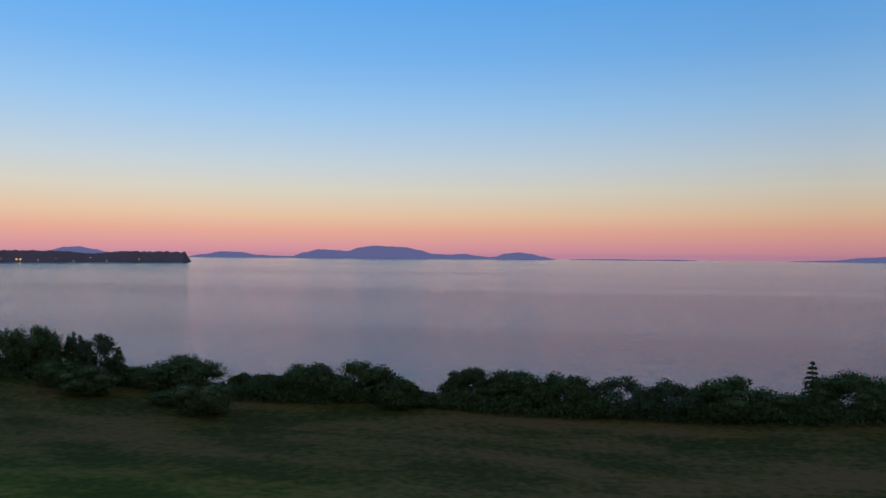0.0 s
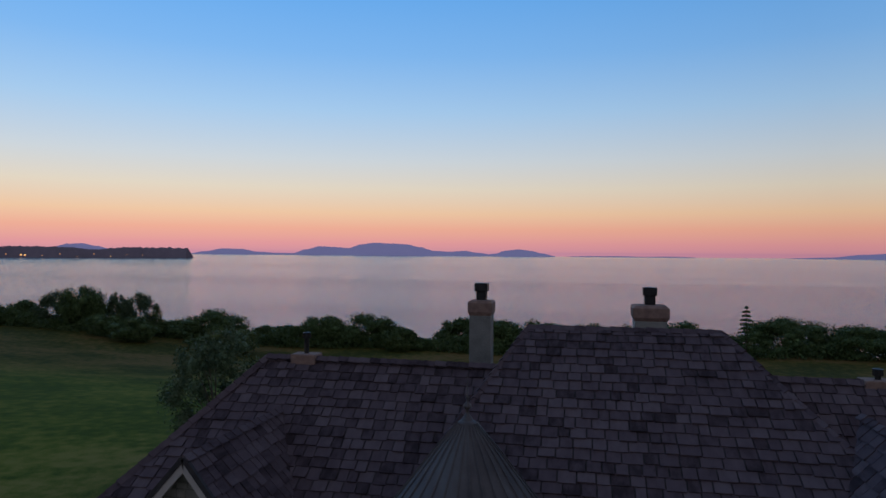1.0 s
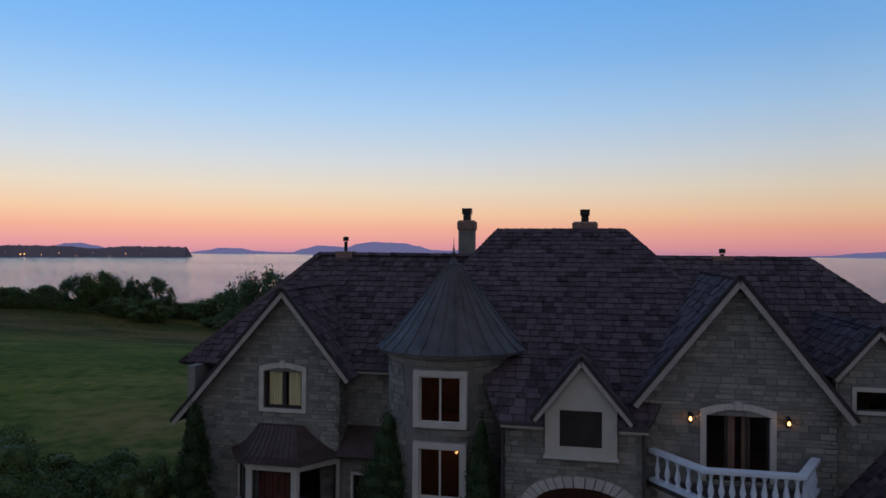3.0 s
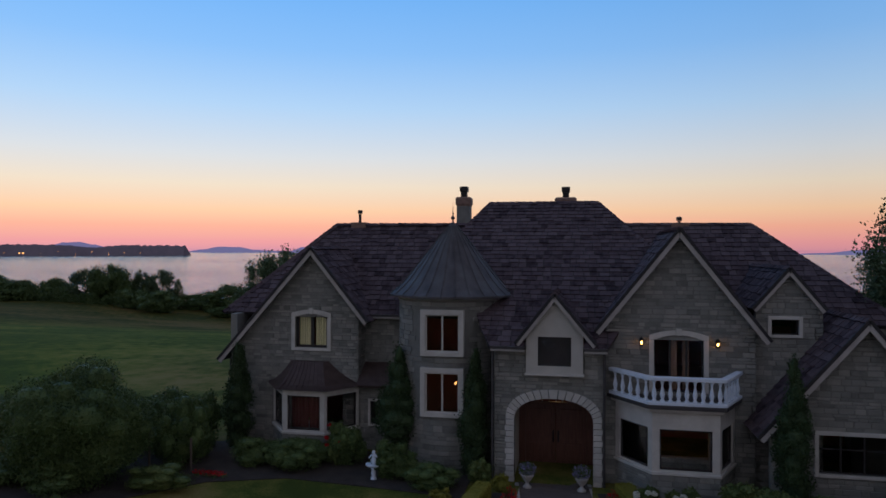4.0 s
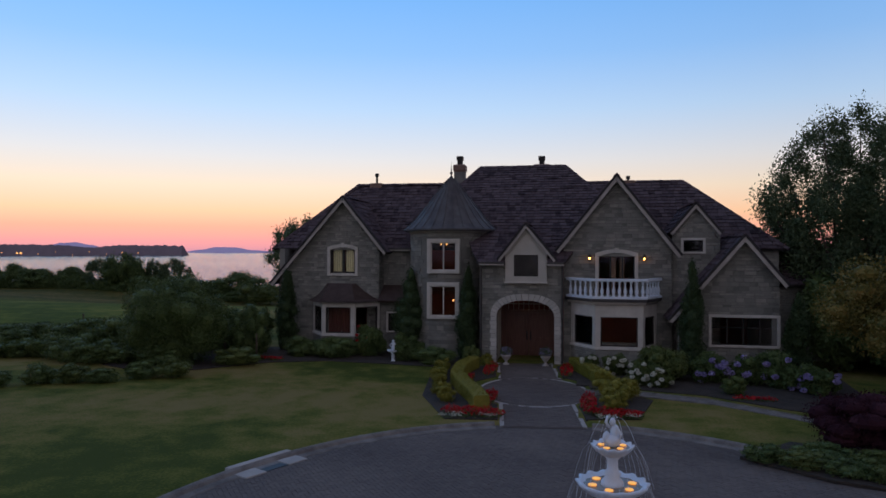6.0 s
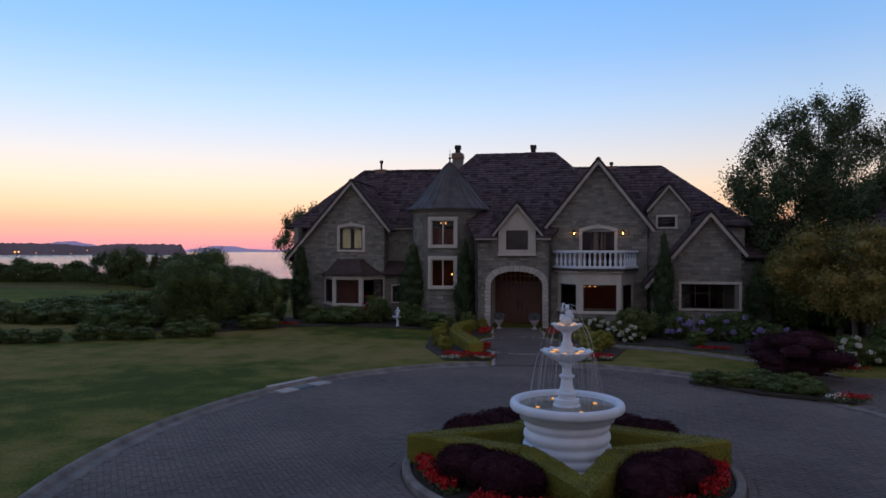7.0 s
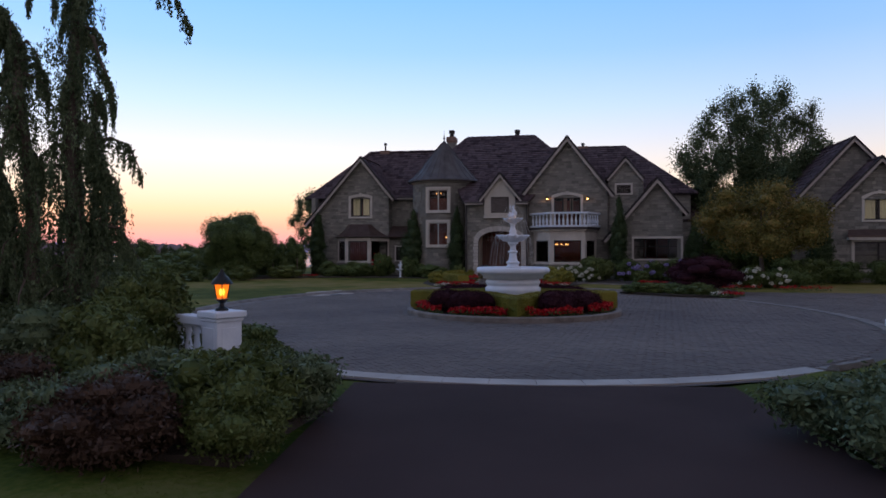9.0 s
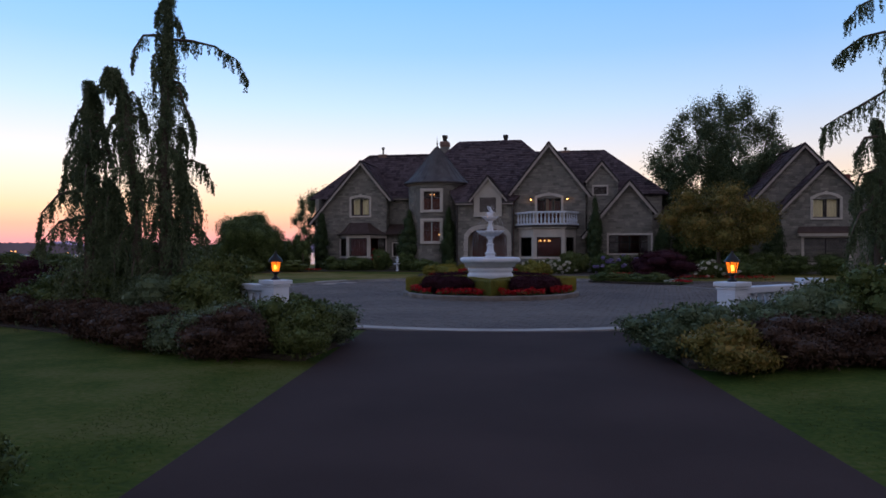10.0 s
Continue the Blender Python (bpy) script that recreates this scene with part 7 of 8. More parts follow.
for i, (x, top, r) in enumerate(BLUFF):
    y = 131.5 + 1.5 * math.sin(i * 2.3)
    z0 = land(x, y) - 0.3
    h = top - z0
    airy = i in (6, 7, 17, 18, 4)
    tree("bluff_tree" if h > 6.5 else "bluff_bush", "dark leafy tree on the edge of the bluff" if h > 6.5 else "dark wind-rounded bush on the bluff", (x, y, z0), h * 0.3, 0.14, (x, y, z0 + h * 0.46), (r * 1.22, r * 0.9, h * 0.53), 10000 if airy else 17000, 0.34, "birch" if airy else "dark", 560 + i, 44, 8, 0.25 if airy else 0.55, 0.0, 0.26 if airy else 0.24, (0.14, 0.28) if airy else (0.18, 0.36), 0.8, group="bluff trees" if h > 6.5 else "bluff bushes", shell=0.4)
    if i + 1 < len(BLUFF):
        q = BLUFF[i + 1]
        xm, tm = (x + q[0]) / 2 + 0.8 * math.sin(i * 1.9), min(top, q[1]) - 2.0 + 0.9 * math.sin(i * 3.1)
        zm = land(xm, y) - 0.3
        hm = max(2.2, tm - zm)
        bush("bluff_bush", "low dark bush filling in along the bluff", (xm, y - 0.8, zm), (max(3.0, (q[0] - x) * 0.42), 2.2, hm * 0.5), 5000, 0.32, "dark" if i % 3 else "mid", 1000 + i, 22, "bush", "low bluff bushes", ragged=0.18, spread=0.72, lump=(0.22, 0.42))


def conifer(name, label, x, y, z0, h, r, seed):
    """A small fir: a straight trunk and whorls of drooping, thinning branches."""
    rnd = np.random.RandomState(seed)
    t = thing(name, label, "tree", "bluff firs")
    part("trunk", Geo().tube([(x, y, z0), (x, y, z0 + h)], [0.16, 0.03], 6), MAT["bark"], t)
    pts = []
    for k in range(13):
        f = 0.12 + 0.85 * k / 12
        rr = r * (1 - f) ** 0.8 + 0.15
        for j in range(9):
            a = rnd.rand() * 6.28
            q = rnd.rand(70) ** 0.7
            pts.append(np.stack([x + rr * q * math.cos(a) + rnd.normal(0, 0.08, 70), y + rr * q * math.sin(a) + rnd.normal(0, 0.08, 70), z0 + h * f - 0.25 * rr * q + rnd.normal(0, 0.07, 70)], 1))
    o = new("crown", quads("crown", leaf_quads(np.vstack(pts), 0.26, rnd, 0.2), LEAF["dark"]))
    o.parent = t


conifer("fir", "small pointed fir standing on the bluff", 31.4, 126.5, -6.8, 10.1, 2.4, 590)
conifer("fir", "dark pointed fir among the bluff trees", -88.8, 130, -6.4, 7.2, 3.0, 591)
for i, (x, y, r, h, mt) in enumerate(((-62.6, 116, 6.0, 2.7, "mid"), (-88, 121, 5.5, 2.6, "dark"), (-97, 124, 5, 2.4, "dark"), (-33, 126, 3.2, 1.6, "mid"), (-70, 120, 5, 1.2, "dark"))):
    bush("bluff_bush", "broad green bush in front of the bluff trees", (x, y, land(x, y)), (r, r * 0.7, h), 7000, 0.3, mt, 595 + i, 22, "bush", "field bushes")
# undergrowth, too tangled to count
rnd = np.random.RandomState(77)
ux = rnd.uniform(-170, 80, 44000)
uy = 126.5 + 5.5 * rnd.rand(44000) + 1.5 * np.sin(ux * 0.13)
uz = np.array([land(float(p), float(q)) for p, q in zip(ux, uy)])
uh = 0.9 + 0.8 * np.sin(ux * 0.31 + 1) + 0.6 * np.sin(ux * 0.83)
up = np.stack([ux, uy, uz + np.maximum(0.6, uh + 1.5) * rnd.rand(44000)], 1)
tagged(new("undergrowth", quads("undergrowth", leaf_quads(up, 0.42, rnd), LEAF["dark"])), "tangled dark undergrowth along the bluff edge", "undergrowth", kind="stuff")

# lights along the far headland
hl = thing("headland_lights", "tiny warm lights along the far shore", "lights", "", "stuff")
g = Geo()
for i in range(16):
    u = 0.12 + 0.045 * i
    x, y = -1330 - 1270 * u * 0.62, 2130 - 1130 * u * 0.62
    g.ball((x, y - 46, SEA + 9 + 5 * math.sin(i * 2.7)), (1.7, 1.0, 1.0), 6, 4)
for dx in (0, 14):
    g.ball((-1675 + dx, 1770, SEA + 9), (3.4, 1.5, 2.4), 6, 4)
part("lights", g, GLOW_SOFT, hl)


# ---- weeping cedars by the gate ----
def strands(p, length, rnd, n, width=0.05):
    """Points of hanging spray under a place."""
    t = rnd.rand(n)
    return np.stack([p[0] + rnd.normal(0, width, n) * (1 - 0.5 * t), p[1] + rnd.normal(0, width, n) * (1 - 0.5 * t), p[2] - length * t], 1)


CEDAR_SIDE, CEDAR_BACK = Vector((0.983, 0.186, 0)), Vector((-0.186, 0.983, 0))


def weeping_cedar(label, x, y, seed, stems, arms, wild=24, r0=0.15, skirt=0.42):
    """A weeping cedar: leaders clad in spray, and arms that arch out and hang in curtains. Stems and arms are runs of (offset, height)."""
    rnd = np.random.RandomState(seed)
    t = thing("weeping_cedar", label, "tree", "weeping cedars")
    base = Vector((x, y, 0))
    pts = []

    def at(c, f):
        q = f * (len(c) - 1.001)
        return c[int(q)].lerp(c[int(q) + 1], q - int(q))

    def hang(c, n, lo, hi, width=0.025, per=46):
        for k in range(n):
            p = at(c, rnd.rand() ** 0.9)
            pts.append(strands(p, rnd.uniform(lo, hi), rnd, per, width))
    for run, thick, wide in stems:
        c = [base + CEDAR_SIDE * s + CEDAR_BACK * 0.12 * math.sin(3 * k + seed) + Vector((0, 0, z)) for k, (s, z) in enumerate(run)]
        part("trunk", Geo().tube(c, [max(0.02, r0 * thick * (1 - k / len(c))) for k in range(len(c))], 8), MAT["bark"], t)
        top, low = run[-1][1], run[0][1]
        for k in range(int(150 * (top - low) * wide)):
            f = rnd.rand() ** 1.35
            p = at(c, f)
            h = max(0.0, (top - p.z) / (top - low))
            w = wide * (0.05 + skirt * h ** 1.3)
            pts.append(strands((p.x + rnd.normal(0, w), p.y + rnd.normal(0, w), p.z + 0.1), rnd.uniform(0.2, 0.6) * (0.7 + 0.9 * h), rnd, 46, 0.035))
        # short arms all round the leader
        for k in range(int(wild * wide)):
            f = 0.1 + 0.85 * ((k + rnd.rand()) / (wild * wide)) ** 1.2
            s, a = at(c, f), rnd.rand() * 6.283
            reach = (0.25 + 0.75 * rnd.rand()) * (1.15 - 0.85 * f) * wide
            e = Vector((math.cos(a), math.sin(a), 0))
            run2 = [s, s + e * reach * 0.45 + Vector((0, 0, 0.14)), s + e * reach * 0.85 + Vector((0, 0, -0.08)), s + e * reach + Vector((0, 0, -0.5 * reach - 0.15))]
            part("limb", Geo().tube(run2, [0.028, 0.02, 0.012, 0.005], 4), MAT["bark"], t)
            hang(run2, 24, 0.12, 0.5)
    for run, n, lo, hi in arms:
        d = rnd.uniform(-0.35, 0.35)
        c = [base + CEDAR_SIDE * s + CEDAR_BACK * d * abs(s - run[0][0]) + Vector((0, 0, z)) for s, z in run]
        part("limb", Geo().tube(c, [0.04 - 0.032 * k / (len(c) - 1) for k in range(len(c))], 5), MAT["bark"], t)
        hang(c, n, lo, hi)
    q = np.vstack(pts)
    q = q[q[:, 2] > G + 0.05]
    o = new("foliage", quads("foliage", leaf_quads(q, 0.05, rnd, 0.6, 0.4), LEAF["cedar"]))
    o.parent = t
    return t


weeping_cedar("tall weeping cedar with one long arching arm and hanging sprays", 2.47, -29.02, 601,
              [([(0, -0.7), (0, 1.5), (0, 3.2), (0.03, 5.0), (0.08, 6.3), (0.1, 7.6)], 1.15, 0.9), ([(0.35, 0.6), (0.47, 2.0), (0.42, 2.9), (0.3, 3.8)], 0.4, 0.5)],
              [([(0.17, 5.7), (0.6, 5.68), (1.07, 5.58), (1.53, 5.3), (1.8, 4.8)], 46, 0.12, 0.42), ([(-0.1, 5.8), (-0.47, 5.8), (-0.67, 5.5), (-0.73, 5.1)], 26, 0.1, 0.4),
               ([(0.1, 4.75), (0.35, 4.6), (0.5, 4.2), (0.7, 3.8), (0.74, 3.5)], 60, 0.12, 0.5), ([(0.1, 4.8), (0.35, 4.75), (0.5, 4.5)], 16, 0.1, 0.3),
               ([(0.3, 3.0), (0.6, 3.05), (0.87, 2.95), (1.07, 2.5)], 34, 0.12, 0.45), ([(0.4, 2.6), (0.7, 2.4), (0.87, 1.9)], 36, 0.12, 0.5), ([(0.4, 1.7), (0.75, 1.65), (1.07, 1.15)], 46, 0.2, 0.6)])
weeping_cedar("multi-stemmed weeping cedar with a broad hanging skirt", 2.47, -29.25, 602,
              [([(-0.45, -0.7), (-0.52, 2.0), (-0.6, 3.6), (-0.8, 4.5), (-0.9, 4.9), (-1.13, 4.8)], 0.8, 0.82), ([(-1.5, -0.7), (-1.53, 2.0), (-1.5, 3.2), (-1.53, 4.2), (-1.42, 4.65)], 0.8, 1.0), ([(-1.0, -0.7), (-1.0, 1.5), (-1.05, 2.6)], 0.5, 1.0)],
              [([(-0.8, 4.5), (-1.1, 4.7), (-1.42, 4.7), (-1.5, 4.4)], 30, 0.1, 0.45), ([(-0.75, 4.1), (-1.0, 3.95), (-1.13, 3.6)], 24, 0.1, 0.45), ([(-0.6, 4.0), (-0.4, 3.95), (-0.25, 3.7)], 24, 0.15, 0.5),
               ([(-1.5, 4.3), (-1.75, 4.05), (-1.93, 3.6)], 32, 0.1, 0.45), ([(-1.5, 3.6), (-1.85, 3.45), (-2.08, 3.05)], 30, 0.12, 0.5), ([(-1.5, 3.05), (-1.95, 2.8), (-2.25, 2.4)], 40, 0.15, 0.55),
               ([(-1.6, 2.4), (-2.2, 2.3), (-2.6, 1.9), (-2.74, 1.35)], 64, 0.15, 0.6), ([(-1.6, 1.8), (-2.1, 1.7), (-2.5, 1.2)], 60, 0.2, 0.6), ([(-1.45, 3.3), (-1.1, 3.25), (-0.9, 2.8)], 30, 0.15, 0.6), ([(-1.4, 2.6), (-1.0, 2.5), (-0.8, 2.0)], 34, 0.15, 0.6)])
weeping_cedar("tall weeping cedar beside the gate balustrade", 18.35, -27.0, 603,
              [([(0, -0.7), (0.02, 2.0), (0, 4.5), (-0.1, 6.4), (-0.1, 8.2)], 1.2, 1.25), ([(-0.95, -0.6), (-0.9, 1.6), (-0.8, 3.0), (-0.95, 3.7)], 0.6, 0.8)],
              [([(-0.1, 6.5), (-0.6, 6.45), (-0.95, 6.25), (-1.17, 6.15), (-1.45, 5.8)], 50, 0.12, 0.5), ([(-0.1, 5.5), (-0.75, 5.55), (-1.2, 5.45), (-1.56, 5.2), (-1.81, 4.95)], 56, 0.1, 0.42),
               ([(-0.1, 4.1), (-0.6, 4.4), (-1.07, 4.1), (-1.46, 3.87), (-1.72, 3.7), (-1.8, 3.4)], 70, 0.12, 0.6), ([(-0.8, 3.4), (-1.25, 3.35), (-1.5, 3.0)], 44, 0.2, 0.7),
               ([(-0.9, 2.7), (-1.3, 2.6), (-1.55, 2.0)], 44, 0.2, 0.7), ([(-0.9, 2.0), (-1.4, 1.8), (-1.7, 1.2)], 44, 0.2, 0.7), ([(0, 5.0), (-0.5, 5.1), (-0.9, 4.7)], 36, 0.2, 0.7)], 20)

# ---- shrubs either side of the drive ----
GATE = [
    (6.75, -32.1, 0.66, 0.52, "mid", 0.07), (7.0, -31.2, 0.6, 0.42, "cedar", 0.05), (7.15, -32.7, 0.5, 0.36, "mid", 0.05),
    (6.1, -33.0, 0.75, 0.4, "heather", 0.05), (5.3, -32.6, 0.8, 0.42, "cedar", 0.05), (4.4, -32.3, 0.8, 0.38, "heather", 0.05),
    (3.5, -31.8, 0.8, 0.36, "heather", 0.05), (2.6, -31.3, 0.75, 0.38, "heather", 0.05), (1.7, -30.3, 0.8, 0.36, "heather", 0.05),
    (0.6, -29.9, 0.8, 0.34, "heather", 0.05), (-0.5, -29.5, 0.85, 0.34, "heather", 0.05), (-1.8, -29.1, 0.9, 0.36, "heather", 0.05), (-3.2, -28.7, 0.9, 0.4, "purple", 0.05),
    (5.6, -31.2, 0.8, 0.42, "cedar", 0.06), (4.2, -30.6, 0.8, 0.64, "mid", 0.07), (4.75, -30.75, 0.5, 0.52, "mid", 0.07), (3.2, -30.2, 0.9, 0.62, "cedar", 0.06),
    (3.9, -29.3, 0.95, 0.78, "mid", 0.08), (1.0, -29.0, 1.2, 0.68, "mid", 0.08), (-0.6, -28.6, 1.1, 0.66, "dark", 0.08),
    (-2.2, -28.0, 1.2, 0.75, "purple", 0.07), (-4.2, -27.6, 1.4, 0.8, "purple", 0.07), (-6.4, -27.0, 1.5, 0.8, "dark", 0.09),
    (12.98, -31.0, 0.95, 0.41, "cedar", 0.06), (13.0, -31.8, 0.6, 0.42, "cedar", 0.06), (13.9, -31.4, 0.8, 0.47, "cedar", 0.06), (14.9, -30.9, 0.9, 0.58, "cedar", 0.06),
    (16.0, -30.4, 1.1, 0.72, "mid", 0.08), (17.3, -29.8, 1.2, 0.72, "mid", 0.08), (18.8, -29.4, 1.3, 0.8, "dark", 0.08),
    (13.4, -32.75, 0.66, 0.34, "gold", 0.06), (14.4, -32.3, 0.8, 0.4, "heather", 0.05), (15.5, -31.9, 0.8, 0.4, "heather", 0.05), (16.6, -31.5, 0.8, 0.42, "purple", 0.05), (17.8, -31.0, 0.9, 0.45, "heather", 0.05),
    (5.95, -30.6, 0.58, 0.33, "mid", 0.07), (6.8, -30.2, 0.45, 0.25, "dark", 0.06), (5.7, -28.95, 0.45, 0.26, "mid", 0.06), (4.8, -28.1, 0.65, 0.42, "dark", 0.07),
    (7.15, -38.75, 0.48, 0.24, "dark", 0.045), (6.5, -39.1, 0.5, 0.26, "dark", 0.045),
]
KIND = {"mid": "glossy green rhododendron by the gate", "cedar": "dark green spreading juniper by the gate", "heather": "dull reddish heather clump edging the lawn",
        "dark": "dark green shrub by the gate", "purple": "dark purple barberry by the gate", "gold": "yellow-green spirea bush beside the drive"}
for line in ([(7.2, -32.8), (7.2, -30.5), (6.4, -29.3), (4.6, -27.6), (-7.0, -25.8), (-7.4, -27.6), (2.3, -31.2), (5.5, -33.0)],
             [(12.9, -32.4), (12.8, -30.5), (14.4, -28.2), (20.0, -26.6), (20.6, -29.8), (15.0, -32.2), (13.5, -32.7)]):
    tagged(part("bed_soil_ground", Geo().prism([(x, y, G - 0.06) for x, y in line], (0, 0, 0.14)), MAT["soil"]), "dark mulched bed under the gate shrubs", "soil", kind="structure")
for i, (x, y, r, h, mt, lf) in enumerate(GATE):
    bush({"mid": "rhododendron", "cedar": "juniper", "heather": "heather", "dark": "shrub", "purple": "barberry", "gold": "spirea"}[mt], KIND[mt], (x, y, G + 0.03), (r, r * 0.9, h), int(7500 * r * (1.3 if lf < 0.06 else 1)), lf * 1.15, mt, 640 + i, 22, "shrub", "gate shrubs", lump=(0.24, 0.42), ragged=0.16, aspect=0.4, core=0.7, spread=0.7)

# ---- the neighbouring garage house ----
annex = thing("garage_house", "stone garage house with steep gables beside the apron", "house")
gable_roof(annex, 26.9, 6.5, 23.9, 3.3, 29.9, 3.3, 3.6, lambda z: 8.0, seed=701, board=0.18)
ANX = 24.25
aw_ = (26.12 - ANX, 3.0, 27.68 - ANX, 4.15)
m_a = wall(annex, (ANX, 4.0), 0, gable_outline(ANX, 26.9, 29.55, G - 0.3, 23.9, 3.3, 29.9, 3.3, 6.5), [aw_, (1.35, 0.2, 3.95, 1.75)], label="grey stone gable of the garage house", seed=702)
window(annex, m_a, *aw_, trim=0.15, lights=2, arch=0.32, curtain="curtain", label="arched window with parted cream curtains")
window(annex, m_a, 1.35, 0.2, 3.95, 1.75, trim=0.16, lights=2, label="wide two-light window")
part("canopy", Geo().prism([(25.3, 3.97, 2.45), (25.1, 3.55, 2.12), (28.7, 3.55, 2.12), (28.5, 3.97, 2.45)], (0, 0, -0.1)), MAT["copper_brown"], annex)
part("canopy_board", Geo().box((25.2, 3.6, 1.86), (28.6, 3.95, 2.01)), MAT["trim"], annex)
gable_roof(annex, 26.0, 7.85, 22.3, 3.75, 31.0, 2.4, 5.0, lambda z: 16.0, seed=703, board=0.18)
wall(annex, (22.7, 5.4), 0, gable_outline(22.7, 26.0, 30.6, G - 0.3, 22.3, 3.75, 31.0, 2.4, 7.85), stones=True, seed=704)
for a, b, ang, z in (((22.7, 15.5), 10.1, -90, 3.9), ((30.6, 5.4), 10.1, 90, 2.6)):
    wall(annex, a, ang, [(0, G - 0.3), (b, G - 0.3), (b, z), (0, z)], stones=False, mat="stone")
wall(annex, (30.6, 15.5), 180, [(0, G - 0.3), (7.9, G - 0.3), (7.9, 3.6), (0, 3.6)], stones=False, mat="stone")
part("room_shell", Geo().box((24.4, 7.0, G), (29.4, 7.1, 6.0)).box((24.4, 4.3, 2.45), (29.4, 7.0, 2.6)), MAT["room"], annex)
column_tree("dark clipped yew against the garage house", 23.6, 3.2, 0.7, 4.6, 705, group="")
hedge_row = [(20.6, -1.6), (22.4, 1.2), (24.6, 2.4), (26.6, 2.2)]
for i, (x, y) in enumerate(hedge_row):
    bush("hedge_shrub", "dark shrub along the garage apron", (x, y, G), (1.2, 0.9, 0.75), 3500, 0.09, "dark", 710 + i, 14)
# dark trees that close the view beyond the garage
for i, (x, y, r, h) in enumerate(((27.5, 18.5, 3.2, 7.2), (33.5, 17.0, 4.0, 8.2), (38.0, 10.0, 4.0, 8.5), (42, 0.0, 4.5, 9), (24.6, 17.0, 2.0, 5.2), (19.6, 7.6, 1.5, 3.9), (21.4, 6.4, 1.6, 3.8), (20.4, 9.8, 2.0, 4.8), (23.0, 9.0, 1.8, 4.4))):
    tree("garden_tree", "dark dense tree behind the garage house", (x, y, G), h * 0.3, 0.18, (x, y, G + h * 0.55), (r, r, h * 0.46), 9000, 0.24, "dark", 720 + i, 34, 8, 0.7, 0.1, 0.14, (0.26, 0.42), 0.72, group="screen trees", shell=0.4)


# ---- statue, urns and the light inside ----
def statue():
    g = Geo()
    x, y, z = -1.31, 5.85, G
    g.lathe([(0.0, 0), (0.17, 0), (0.17, 0.05), (0.1, 0.1), (0.07, 0.2), (0.09, 0.32), (0.07, 0.42), (0.11, 0.5), (0.0, 0.5)], (x, y, z), 14)
    g.lathe([(0.08, 0.5), (0.24, 0.56), (0.3, 0.62), (0.3, 0.65), (0.0, 0.6)], (x, y, z), 18)
    g.ball((x, y, z + 0.76), (0.1, 0.09, 0.16), 10, 7).ball((x + 0.01, y, z + 0.92), (0.08, 0.075, 0.12), 10, 7).ball((x, y, z + 1.07), (0.065, 0.065, 0.075), 10, 7)
    g.tube([(x - 0.07, y, z + 0.98), (x - 0.15, y - 0.05, z + 0.86), (x - 0.08, y - 0.1, z + 0.8)], 0.028, 6).tube([(x + 0.07, y, z + 0.98), (x + 0.14, y - 0.05, z + 0.9)], 0.028, 6)
    tagged(part("garden_statue", g, MAT["white"], smooth=True), "small white garden statue on a bird-bath pedestal", "statue")


statue()
for i, (x, y) in enumerate(((4.3, 6.3), (6.22, 6.3))):
    u = thing("stone_urn", "pale stone urn planted with purple flowers in the porch", "urn", "porch urns")
    part("bowl", Geo().lathe([(0.0, 0), (0.16, 0), (0.16, 0.06), (0.07, 0.12), (0.06, 0.2), (0.14, 0.28), (0.23, 0.42), (0.26, 0.5), (0.24, 0.52), (0.2, 0.48), (0, 0.46)], (x, y, G + 0.01), 18), MAT["pale_concrete"], u, smooth=True)
    rnd = np.random.RandomState(800 + i)
    v = rnd.normal(size=(700, 3))
    v /= np.linalg.norm(v, axis=1)[:, None]
    p = np.array([x, y, G + 0.68]) + v * np.array([0.34, 0.34, 0.26]) * rnd.rand(700)[:, None] ** 0.3
    for nm, sel, mt in (("leaves", slice(0, 460), "dark"), ("petals", slice(460, 700), "lilac")):
        o = new(nm, quads(nm, leaf_quads(p[sel], 0.07, rnd), LEAF[mt]))
        o.parent = u


def chandelier(label, x, y, z, r, n, drop, parent_mat="iron"):
    c = thing("chandelier", label, "chandelier", "chandeliers")
    part("stem", Geo().tube([(x, y, z), (x, y, z + drop)], 0.015, 6), MAT["iron"], c)
    for i in range(n):
        a = 2 * math.pi * i / n
        p = (x + r * math.cos(a), y + r * math.sin(a))
        part("arm", Geo().tube([(x, y, z), (x + 0.6 * r * math.cos(a), y + 0.6 * r * math.sin(a), z - 0.08), (*p, z)], 0.012, 5), MAT["iron"], c)
        part("bulb", Geo().ball((*p, z + 0.06), (0.036, 0.036, 0.06), 8, 6), GLOW_ROOM, c)


chandelier("lit brass chandelier in the dining room", 9.2, 9.5, 1.62, 0.42, 8, 0.9)
chandelier("small lit chandelier in the turret room", 0.5, 10.4, 5.3, 0.3, 5, 0.7)
chandelier("lit hall lantern behind the turret window", 0.95, 10.6, 2.15, 0.12, 3, 0.5)
for x, y, z in ((14.0, 8.9, 1.3), (26.9, 5.8, 3.9)):
    tl = thing("table_lamp", "small lit table lamp glowing inside", "lamp", "table lamps")
    part("shade", Geo().lathe([(0.16, 0.0), (0.1, 0.2), (0.0, 0.2)], (x, y, z), 12), GLOW_ROOM, tl)
    part("base", Geo().lathe([(0.0, -0.4), (0.1, -0.4), (0.05, -0.3), (0.03, 0.0)], (x, y, z), 10), MAT["iron"], tl)
    part("table", Geo().box((x - 0.4, y - 0.25, z - 0.45), (x + 0.4, y + 0.25, z - 0.4)).box((x - 0.36, y - 0.2, (G if z < 2.5 else 2.6)), (x + 0.36, y + 0.2, z - 0.45)), MAT["door"], tl)

# ---- pavers, laid in rings round the fountain ----


